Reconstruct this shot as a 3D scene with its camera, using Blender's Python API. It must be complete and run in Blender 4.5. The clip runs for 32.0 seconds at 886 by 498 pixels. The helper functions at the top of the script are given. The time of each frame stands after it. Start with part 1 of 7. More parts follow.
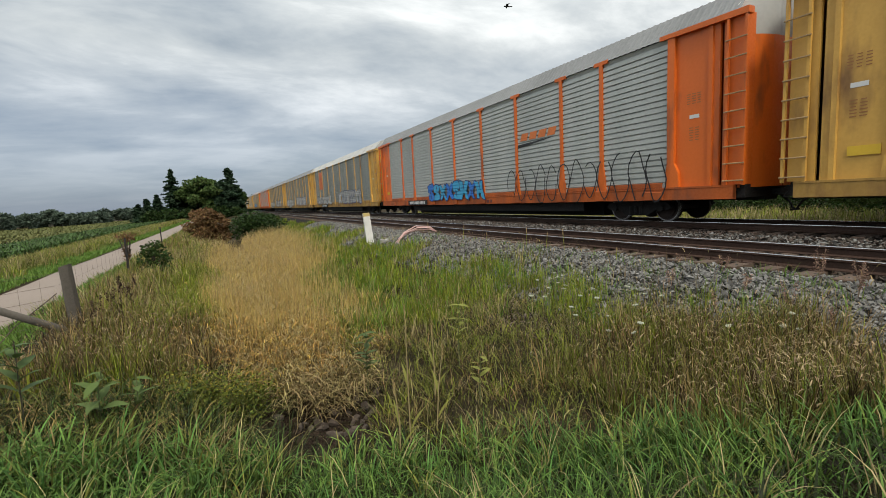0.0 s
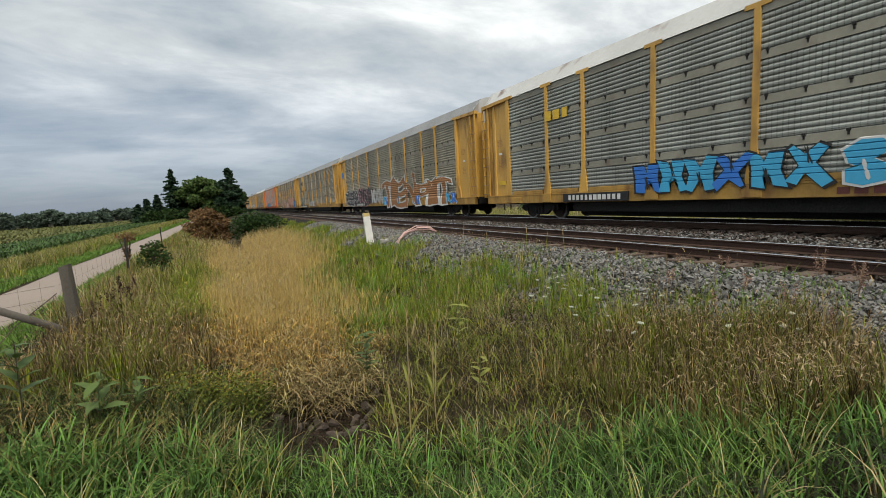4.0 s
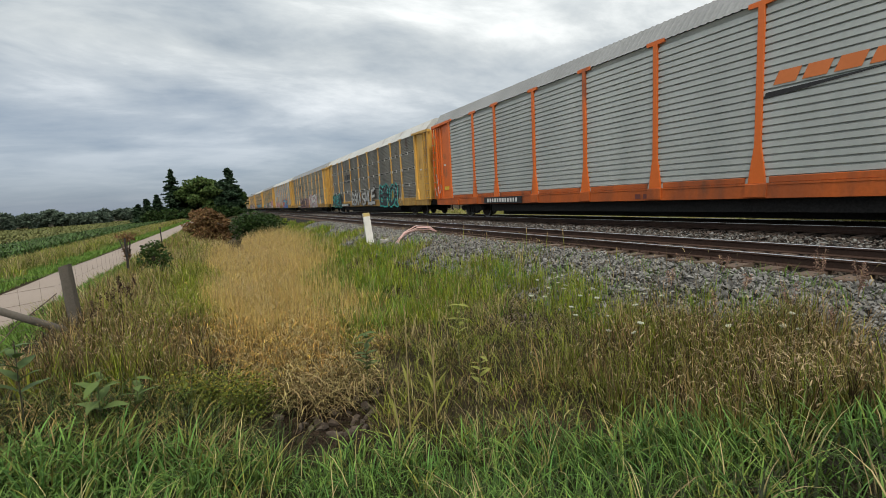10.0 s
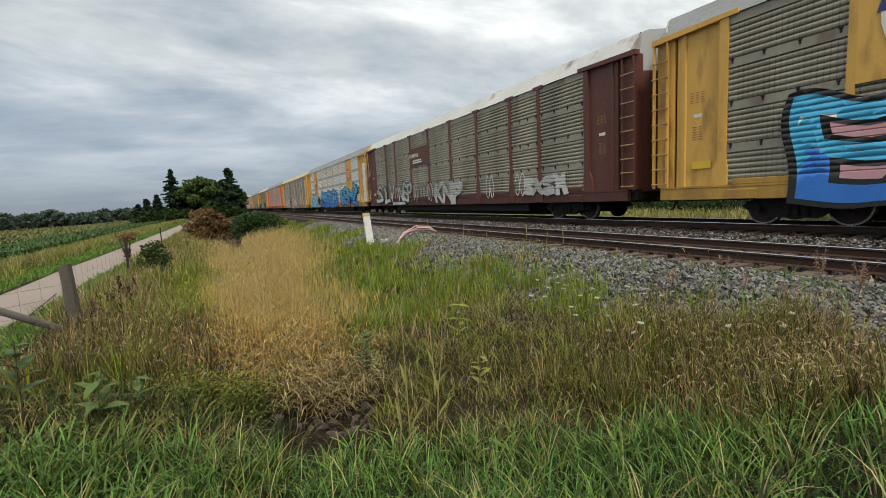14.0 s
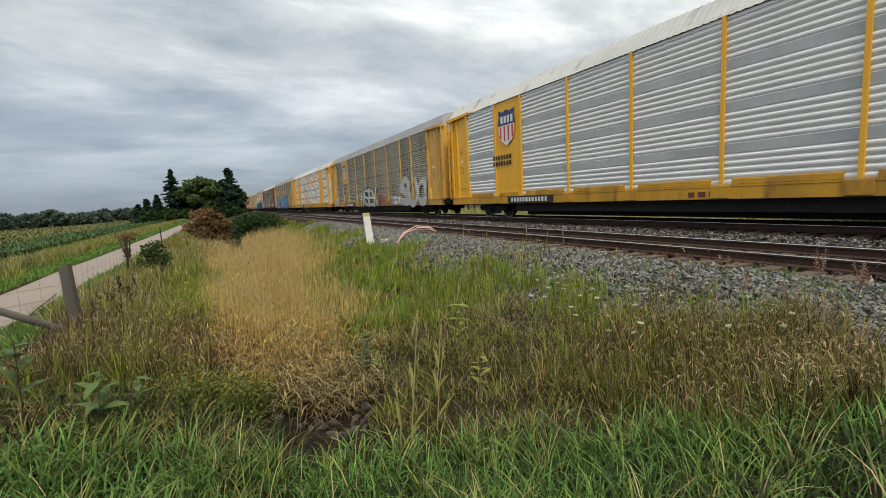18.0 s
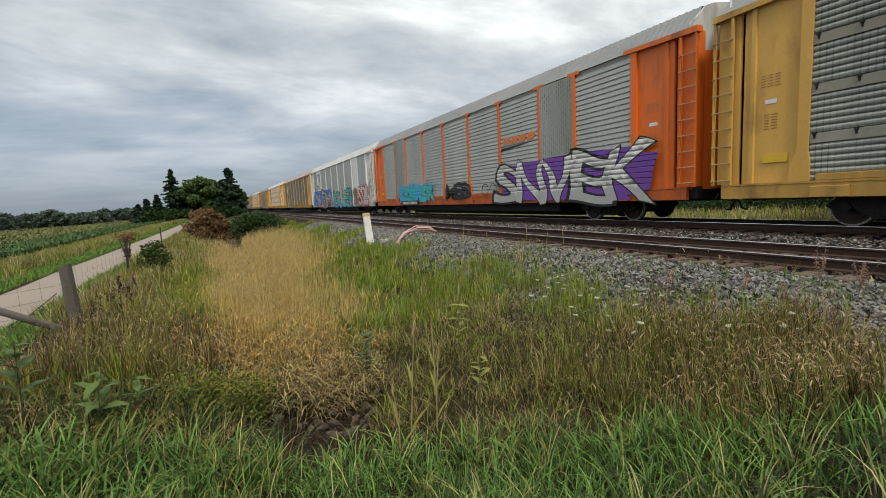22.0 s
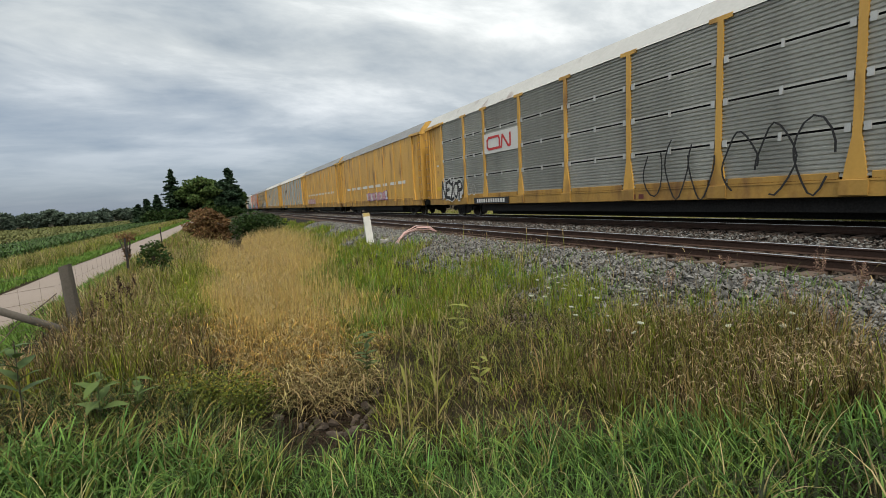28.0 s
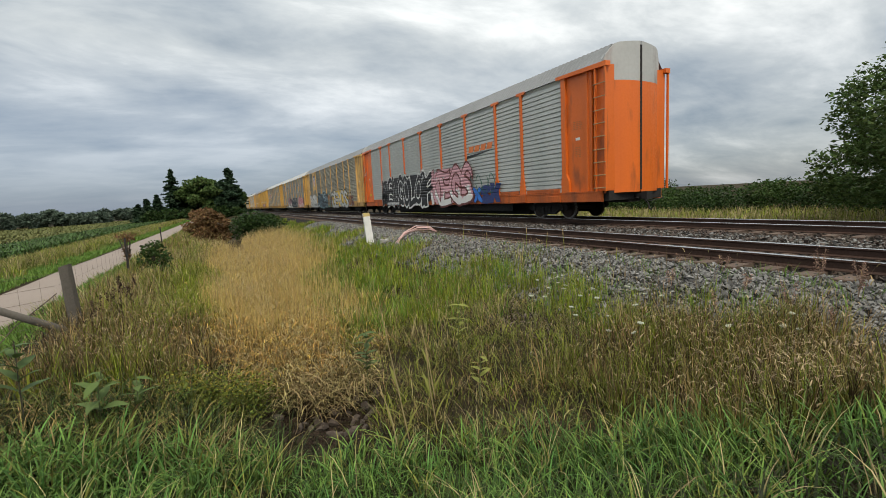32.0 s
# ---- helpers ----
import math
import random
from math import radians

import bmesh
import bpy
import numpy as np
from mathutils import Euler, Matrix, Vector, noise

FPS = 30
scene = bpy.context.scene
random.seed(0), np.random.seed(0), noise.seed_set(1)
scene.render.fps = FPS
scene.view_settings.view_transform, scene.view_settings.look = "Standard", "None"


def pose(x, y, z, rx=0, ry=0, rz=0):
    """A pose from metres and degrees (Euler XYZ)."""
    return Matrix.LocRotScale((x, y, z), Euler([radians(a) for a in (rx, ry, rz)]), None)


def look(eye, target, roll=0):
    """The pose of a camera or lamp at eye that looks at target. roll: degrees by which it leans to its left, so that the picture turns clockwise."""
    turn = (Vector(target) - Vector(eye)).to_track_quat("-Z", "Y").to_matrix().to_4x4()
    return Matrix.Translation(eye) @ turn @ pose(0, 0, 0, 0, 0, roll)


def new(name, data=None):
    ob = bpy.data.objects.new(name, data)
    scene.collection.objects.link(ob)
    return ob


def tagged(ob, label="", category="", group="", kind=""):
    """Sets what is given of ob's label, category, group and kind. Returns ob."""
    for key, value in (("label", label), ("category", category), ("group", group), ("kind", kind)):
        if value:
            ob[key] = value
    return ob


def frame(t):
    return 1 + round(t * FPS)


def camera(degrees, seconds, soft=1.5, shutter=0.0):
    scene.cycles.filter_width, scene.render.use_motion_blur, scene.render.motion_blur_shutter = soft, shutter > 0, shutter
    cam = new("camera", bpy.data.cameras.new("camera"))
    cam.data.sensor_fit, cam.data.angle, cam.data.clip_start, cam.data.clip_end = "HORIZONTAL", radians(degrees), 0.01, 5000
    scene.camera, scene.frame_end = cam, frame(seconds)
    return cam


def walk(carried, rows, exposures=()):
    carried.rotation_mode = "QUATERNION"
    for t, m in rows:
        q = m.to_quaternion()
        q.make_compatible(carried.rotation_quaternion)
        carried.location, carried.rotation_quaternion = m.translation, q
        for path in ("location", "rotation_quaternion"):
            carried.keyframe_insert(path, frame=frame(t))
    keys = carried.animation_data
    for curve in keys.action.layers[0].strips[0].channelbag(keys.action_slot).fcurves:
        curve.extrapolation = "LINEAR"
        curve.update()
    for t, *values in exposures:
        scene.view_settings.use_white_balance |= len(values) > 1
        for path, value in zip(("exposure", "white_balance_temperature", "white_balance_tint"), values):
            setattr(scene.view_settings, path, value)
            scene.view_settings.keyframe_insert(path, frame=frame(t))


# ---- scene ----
cam = camera(90.29, 32.0, soft=0.4)
EYE = (0.0, 0.0, 1.095)
AIM = (0.4472, 0.8869, -0.1148)
SHOT = look(EYE, (EYE[0] + AIM[0], EYE[1] + AIM[1], EYE[2] + AIM[2]), -2.865)
walk(cam, [(0.0, SHOT), (32.0, SHOT)], exposures=[(0.0, 0.0), (32.0, 0.0)])

# ---------------------------------------------------------------- light
SUN_EL, SUN_AZ = radians(54), radians(196)


def build_world():
    w = bpy.data.worlds.new("overcast_sky")
    scene.world = w
    w.use_nodes = True
    nt = w.node_tree
    nt.nodes.clear()
    N, Lk = nt.nodes.new, nt.links.new
    out, bg = N("ShaderNodeOutputWorld"), N("ShaderNodeBackground")
    sky = N("ShaderNodeTexSky")
    sky.sky_type, sky.sun_disc = "NISHITA", False
    sky.sun_elevation, sky.sun_rotation = SUN_EL, SUN_AZ
    tc, sep = N("ShaderNodeTexCoord"), N("ShaderNodeSeparateXYZ")
    Lk(tc.outputs["Generated"], sep.inputs[0])

    def m(op, a, b=None, clamp=False):
        n = N("ShaderNodeMath")
        n.operation, n.use_clamp = op, clamp
        for i, v in enumerate((a, b)):
            if v is None:
                continue
            if isinstance(v, (int, float)):
                n.inputs[i].default_value = v
            else:
                Lk(v, n.inputs[i])
        return n.outputs[0]

    # the cloud layer as a flat sheet seen in perspective
    up = m("MAXIMUM", sep.outputs[2], 0.0)
    den = m("ADD", up, 0.20)
    comb = N("ShaderNodeCombineXYZ")
    Lk(m("DIVIDE", sep.outputs[0], den), comb.inputs[0])
    Lk(m("DIVIDE", sep.outputs[1], den), comb.inputs[1])

    def cloud(scale, detail, rough, turn, sx, sy, off):
        mp = N("ShaderNodeMapping")
        mp.inputs["Rotation"].default_value = (0, 0, turn)
        mp.inputs["Scale"].default_value = (sx, sy, 1)
        mp.inputs["Location"].default_value = (off, off * 0.7, 0)
        Lk(comb.outputs[0], mp.inputs[0])
        n = N("ShaderNodeTexNoise")
        n.inputs["Scale"].default_value, n.inputs["Detail"].default_value = scale, detail
        n.inputs["Roughness"].default_value = rough
        n.inputs["Distortion"].default_value = 0.3
        Lk(mp.outputs[0], n.inputs["Vector"])
        return n.outputs["Fac"]

    big = cloud(0.8, 6, 0.55, -0.45, 0.75, 1.0, 3.1)
    mid = cloud(2.2, 7, 0.6, -0.45, 0.65, 1.1, 7.7)
    dens = m("ADD", m("MULTIPLY", big, 0.62), m("MULTIPLY", mid, 0.38))
    ramp = N("ShaderNodeValToRGB")
    Lk(dens, ramp.inputs[0])
    e = ramp.color_ramp.elements
    e[0].position, e[0].color = 0.375, (0.25, 0.283, 0.305, 1)
    e[1].position, e[1].color = 0.62, (0.81, 0.815, 0.78, 1)
    k = e.new(0.50)
    k.color = (0.47, 0.49, 0.48, 1)
    # a bluer, darker band low over the land
    low = m("MULTIPLY", m("SUBTRACT", 1.0, m("MULTIPLY", up, 3.3), True), m("SUBTRACT", 1.0, m("MULTIPLY", sep.outputs[0], 0.75), True))
    mix = N("ShaderNodeMix")
    mix.data_type = "RGBA"
    Lk(m("MULTIPLY", low, 0.85), mix.inputs["Factor"])
    Lk(ramp.outputs[0], mix.inputs["A"])
    mix.inputs["B"].default_value = (0.22, 0.292, 0.42, 1)
    # an overcast sky is brighter towards the zenith
    gain = m("ADD", m("MULTIPLY", up, 2.2), 0.775)
    cl = N("ShaderNodeVectorMath")
    cl.operation = "SCALE"
    Lk(mix.outputs["Result"], cl.inputs[0])
    Lk(gain, cl.inputs["Scale"])
    sk = N("ShaderNodeVectorMath")
    sk.operation = "SCALE"
    Lk(sky.outputs[0], sk.inputs[0])
    sk.inputs["Scale"].default_value = 0.02
    add = N("ShaderNodeVectorMath")
    add.operation = "MULTIPLY_ADD"
    Lk(cl.outputs[0], add.inputs[0])
    add.inputs[1].default_value = (0.95, 0.95, 0.95)
    Lk(sk.outputs[0], add.inputs[2])
    Lk(add.outputs[0], bg.inputs["Color"])
    bg.inputs["Strength"].default_value = 1.0
    Lk(bg.outputs[0], out.inputs[0])


build_world()
sun = new("sun", bpy.data.lights.new("sun", "SUN"))
sun.data.energy, sun.data.angle, sun.data.color = 2.7, radians(11), (1.0, 0.93, 0.80)
sun.matrix_world = look((0, 0, 60), (-60 * math.cos(SUN_EL) * math.sin(SUN_AZ) / math.sin(SUN_EL), -60 * math.cos(SUN_EL) * math.cos(SUN_AZ) / math.sin(SUN_EL), 0))

# ---------------------------------------------------------------- materials
MATS = {}


def surf(name, col, rough=0.7, metal=0.0, var=0.35, scale=3.0, grain=40.0, bump=0.15, dark=None, streak=False, island=0.0, holes=False, wave=0.0, trans=0.0, bumpd=0.01, rust=0.0, spec=0.5):
    """A worn surface: base colour with stains at two scales, relief and gloss."""
    if name in MATS:
        return MATS[name]
    ma = bpy.data.materials.new(name)
    MATS[name] = ma
    ma.use_nodes = True
    nt = ma.node_tree
    N, Lk = nt.nodes.new, nt.links.new
    bs = nt.nodes["Principled BSDF"]
    tc = N("ShaderNodeTexCoord")
    src = tc.outputs["Object"]

    def noise_at(sc, det, stretch=None, off=0.0):
        mp = N("ShaderNodeMapping")
        if stretch:
            mp.inputs["Scale"].default_value = stretch
        oi = N("ShaderNodeObjectInfo")
        ad = N("ShaderNodeVectorMath")
        ad.operation = "ADD"
        sc1 = N("ShaderNodeVectorMath")
        sc1.operation = "SCALE"
        sc1.inputs["Scale"].default_value = 37.0
        cb = N("ShaderNodeCombineXYZ")
        Lk(oi.outputs["Random"], cb.inputs[0])
        Lk(oi.outputs["Random"], cb.inputs[1])
        Lk(cb.outputs[0], sc1.inputs[0])
        Lk(src, ad.inputs[0])
        Lk(sc1.outputs[0], ad.inputs[1])
        Lk(ad.outputs[0], mp.inputs[0])
        n = N("ShaderNodeTexNoise")
        n.inputs["Scale"].default_value, n.inputs["Detail"].default_value = sc, det
        Lk(mp.outputs[0], n.inputs["Vector"])
        return n.outputs["Fac"]

    def rgbmix(f, a, b, mode="MIX"):
        n = N("ShaderNodeMix")
        n.data_type, n.blend_type = "RGBA", mode
        for i, v in (("Factor", f), ("A", a), ("B", b)):
            if isinstance(v, (int, float)):
                n.inputs[i].default_value = v
            elif isinstance(v, tuple):
                n.inputs[i].default_value = (*v, 1)
            else:
                Lk(v, n.inputs[i])
        return n.outputs["Result"]

    def remap(v, a, b, c, d):
        n = N("ShaderNodeMapRange")
        Lk(v, n.inputs[0])
        for i, q in zip(range(1, 5), (a, b, c, d)):
            n.inputs[i].default_value = q
        return n.outputs[0]

    dark = dark or tuple(c * 0.45 for c in col)
    big = noise_at(scale, 5, (1, 0.9, 0.12) if streak else None)
    fine = noise_at(grain, 3)
    c = rgbmix(remap(big, 0.38, 0.72, 0.0, min(1.0, var * 1.6)), col, dark)
    c = rgbmix(remap(fine, 0.35, 0.7, 0.0, var * 0.6), c, tuple(x * 0.6 for x in col))
    if rust > 0:
        c = rgbmix(remap(noise_at(scale * 2.3, 8, (1, 0.8, 0.25)), 0.60 - 0.12 * rust, 0.75, 0.0, 0.8), c, (0.10, 0.04, 0.02))
    if island > 0:
        ge = N("ShaderNodeNewGeometry")
        hs = N("ShaderNodeHueSaturation")
        Lk(c, hs.inputs["Color"])
        Lk(remap(ge.outputs["Random Per Island"], 0, 1, 1 - island, 1 + island), hs.inputs["Value"])
        wn = N("ShaderNodeTexWhiteNoise")
        wn.noise_dimensions = "1D"
        Lk(ge.outputs["Random Per Island"], wn.inputs["W"])
        Lk(remap(wn.outputs["Value"], 0, 1, 0.478, 0.522), hs.inputs["Hue"])
        c = hs.outputs[0]
    hole_fac = None
    if holes:
        # rows of small punched slots in the sheets
        sp = N("ShaderNodeSeparateXYZ")
        Lk(src, sp.inputs[0])

        def saw(sock, per, lim):
            a = N("ShaderNodeMath")
            a.operation = "MULTIPLY"
            Lk(sock, a.inputs[0])
            a.inputs[1].default_value = 1.0 / per
            f = N("ShaderNodeMath")
            f.operation = "FRACT"
            Lk(a.outputs[0], f.inputs[0])
            g = N("ShaderNodeMath")
            g.operation = "LESS_THAN"
            Lk(f.outputs[0], g.inputs[0])
            g.inputs[1].default_value = lim
            return g.outputs[0]

        mu = N("ShaderNodeMath")
        mu.operation = "MULTIPLY"
        Lk(saw(sp.outputs[1], 0.118, 0.20), mu.inputs[0])
        Lk(saw(sp.outputs[2], 0.045, 0.5), mu.inputs[1])
        half = N("ShaderNodeMath")
        half.operation = "MULTIPLY"
        Lk(mu.outputs[0], half.inputs[0])
        # grime fills the slots in some columns and leaves others clean
        Lk(remap(noise_at(2.6, 2, (1, 1, 0.15)), 0.42, 0.60, 0.35, 1.0), half.inputs[1])
        c = rgbmix(half.outputs[0], c, (0.02, 0.02, 0.02))
    Lk(c, bs.inputs["Base Color"])
    Lk(remap(fine, 0.3, 0.7, max(0.05, rough - 0.12), min(1.0, rough + 0.12)), bs.inputs["Roughness"])
    bs.inputs["Metallic"].default_value = metal
    bs.inputs["Specular IOR Level"].default_value = spec
    if bump > 0:
        b = N("ShaderNodeBump")
        b.inputs["Strength"].default_value, b.inputs["Distance"].default_value = bump, bumpd
        Lk(fine, b.inputs["Height"])
        Lk(b.outputs[0], bs.inputs["Normal"])
    if trans > 0:
        tr = N("ShaderNodeBsdfTranslucent")
        Lk(c, tr.inputs["Color"])
        mx = N("ShaderNodeMixShader")
        mx.inputs[0].default_value = trans
        Lk(bs.outputs[0], mx.inputs[1])
        Lk(tr.outputs[0], mx.inputs[2])
        Lk(mx.outputs[0], nt.nodes["Material Output"].inputs[0])
    return ma


PAINT = {
    "yellow": surf("yellow_car_paint", (0.60, 0.345, 0.07), 0.5, var=0.3, scale=0.9, grain=14, streak=True, rust=0.5, bump=0.05),
    "bright": surf("bright_yellow_car_paint", (0.72, 0.37, 0.02), 0.42, var=0.1, scale=0.8, grain=14, streak=True, bump=0.03),
    "tan": surf("faded_yellow_car_paint", (0.62, 0.38, 0.12), 0.6, var=0.3, scale=0.9, grain=14, streak=True, rust=0.5, bump=0.05),
    "orange": surf("orange_car_paint", (0.66, 0.135, 0.012), 0.45, var=0.18, scale=0.9, grain=14, streak=True, rust=0.2, bump=0.04),
    "brown": surf("red_brown_car_paint", (0.11, 0.035, 0.025), 0.6, var=0.35, scale=0.9, grain=14, streak=True, bump=0.05),
    "white": surf("white_car_paint", (0.66, 0.66, 0.63), 0.5, var=0.14, scale=0.9, grain=14, streak=True, rust=0.1, bump=0.04),
}
GRIMY = {
    key: surf("grimy_" + key + "_sill_paint", tuple(0.72 * v for v in base), 0.65, var=0.5, scale=1.3, grain=14, streak=True, rust=rusty, bump=0.06, dark=tuple(0.3 * v + 0.01 for v in base))
    for key, base, rusty in (("yellow", (0.60, 0.345, 0.07), 1.0), ("bright", (0.72, 0.37, 0.02), 0.2), ("tan", (0.62, 0.38, 0.12), 1.0), ("orange", (0.66, 0.135, 0.012), 0.6), ("brown", (0.11, 0.035, 0.025), 0.5), ("white", (0.66, 0.66, 0.63), 0.5))
}
SHEET = {
    "light": surf("light_galvanised_sheet", (0.465, 0.485, 0.46), 0.5, 0.2, var=0.3, scale=0.8, grain=9, streak=True, bump=0.05, dark=(0.26, 0.28, 0.27)),
    "grey": surf("grey_galvanised_sheet", (0.34, 0.355, 0.325), 0.6, 0.2, var=0.4, scale=0.8, grain=9, streak=True, bump=0.05, holes=True, dark=(0.15, 0.155, 0.14)),
    "dark": surf("grimy_galvanised_sheet", (0.345, 0.325, 0.255), 0.7, 0.1, var=0.5, scale=0.8, grain=9, streak=True, bump=0.08, holes=True, dark=(0.14, 0.128, 0.10)),
    "silver": surf("bright_galvanised_sheet", (0.69, 0.70, 0.70), 0.4, 0.2, var=0.12, scale=0.7, grain=8, streak=True, bump=0.03, dark=(0.5, 0.52, 0.54)),
    "pale": surf("pale_galvanised_sheet", (0.44, 0.47, 0.49), 0.5, 0.25, var=0.3, scale=0.8, grain=9, streak=True, bump=0.05, dark=(0.28, 0.30, 0.31), holes=True),
}
for key, base in (("dark", (0.33, 0.315, 0.28)), ("grey", (0.45, 0.455, 0.42)), ("pale", (0.56, 0.59, 0.60))):
    SHEET[key + "_fine"] = surf(key + "_fine_ribbed_sheet", base, 0.6, 0.2, var=0.45, scale=0.8, grain=9, streak=True, bump=0.05, dark=tuple(v * 0.5 for v in base), rust=0.25 if key == "dark" else 0.0)
BAND = {
    "waved": surf("grey_seam_band", (0.40, 0.42, 0.43), 0.5, 0.2, var=0.3, scale=0.8, grain=9, streak=True, bump=0.03),
    # groove backs coloured black for the shade under the overlapping panel
    "stacked": surf("shade_black_panel_gap", (0.010, 0.010, 0.010), 0.9, var=0.3, scale=3, grain=20, bump=0.0),
    "banded": surf("pale_seam_band", (0.29, 0.275, 0.22), 0.65, 0.1, var=0.4, scale=0.8, grain=9, streak=True, bump=0.03, rust=0.1),
}
ROOF = {
    "grey": surf("grey_roof_sheet", (0.20, 0.205, 0.205), 0.6, 0.15, var=0.25, scale=0.6, grain=9, bump=0.05),
    "white": surf("pale_roof_sheet", (0.42, 0.42, 0.40), 0.55, 0.05, var=0.2, scale=0.6, grain=9, bump=0.05, rust=0.08),
    "cream": surf("cream_roof_sheet", (0.42, 0.355, 0.22), 0.6, 0.0, var=0.25, scale=0.6, grain=9, bump=0.05, rust=0.1),
    "rusty": surf("rusty_roof_sheet", (0.34, 0.31, 0.285), 0.7, 0.05, var=0.3, scale=0.9, grain=9, bump=0.05, dark=(0.32, 0.14, 0.08), rust=0.5),
}
BLACK = surf("black_underframe_steel", (0.012, 0.011, 0.010), 0.85, var=0.4, scale=2, grain=20)
WHEEL = surf("brown_wheel_steel", (0.045, 0.032, 0.026), 0.6, 0.5, var=0.4, scale=3)
TREAD = surf("polished_wheel_tread", (0.35, 0.34, 0.33), 0.3, 0.9, var=0.15)
RUNG = surf("worn_rung_steel", (0.40, 0.27, 0.13), 0.5, 0.2, var=0.3)


def colour(name, c, rough=0.55):
    return surf(name + "_paint", c, rough, var=0.16, scale=1.2, grain=12, streak=True, bump=0.03)


INK = {
    "black": colour("black", (0.012, 0.012, 0.013)), "white": colour("white_tag", (0.62, 0.62, 0.60)),
    "pink": colour("pink", (0.55, 0.30, 0.33)), "rose": colour("rose", (0.58, 0.36, 0.28)),
    "blue": colour("blue", (0.03, 0.17, 0.56)), "sky": colour("sky_blue", (0.05, 0.36, 0.60)), "ice": colour("ice_blue", (0.30, 0.50, 0.58)), "tan": colour("tan_tag", (0.40, 0.31, 0.22)), "salmon": colour("salmon_tag", (0.52, 0.24, 0.14)), "blackblue": colour("blue_black", (0.006, 0.016, 0.026)),
    "navy": colour("navy", (0.02, 0.035, 0.14)), "teal": colour("teal", (0.03, 0.42, 0.38)),
    "green": colour("green", (0.02, 0.10, 0.06)), "red": colour("red", (0.48, 0.03, 0.03)),
    "purple": colour("purple", (0.14, 0.05, 0.30)), "lilac": colour("lilac", (0.26, 0.24, 0.48)),
    "brown": colour("brown_tag", (0.30, 0.13, 0.04)), "yellow": colour("yellow_tag", (0.65, 0.42, 0.03)),
    "orange": colour("orange_tag", (0.62, 0.17, 0.04)), "grey": colour("grey_tag", (0.38, 0.38, 0.37)),
    "silverline": colour("pale_line", (0.5, 0.5, 0.48)), "maroon": colour("maroon", (0.12, 0.03, 0.025)),
}

# ---------------------------------------------------------------- mesh helpers
CACHE = {}


def mesh_of(name, verts, faces, material=None, smooth=False):
    me = bpy.data.meshes.new(name)
    me.from_pydata([tuple(v) for v in verts], [], [tuple(f) for f in faces])
    if material:
        me.materials.append(material)
    if smooth:
        me.polygons.foreach_set("use_smooth", [True] * len(me.polygons))
    me.update()
    return me


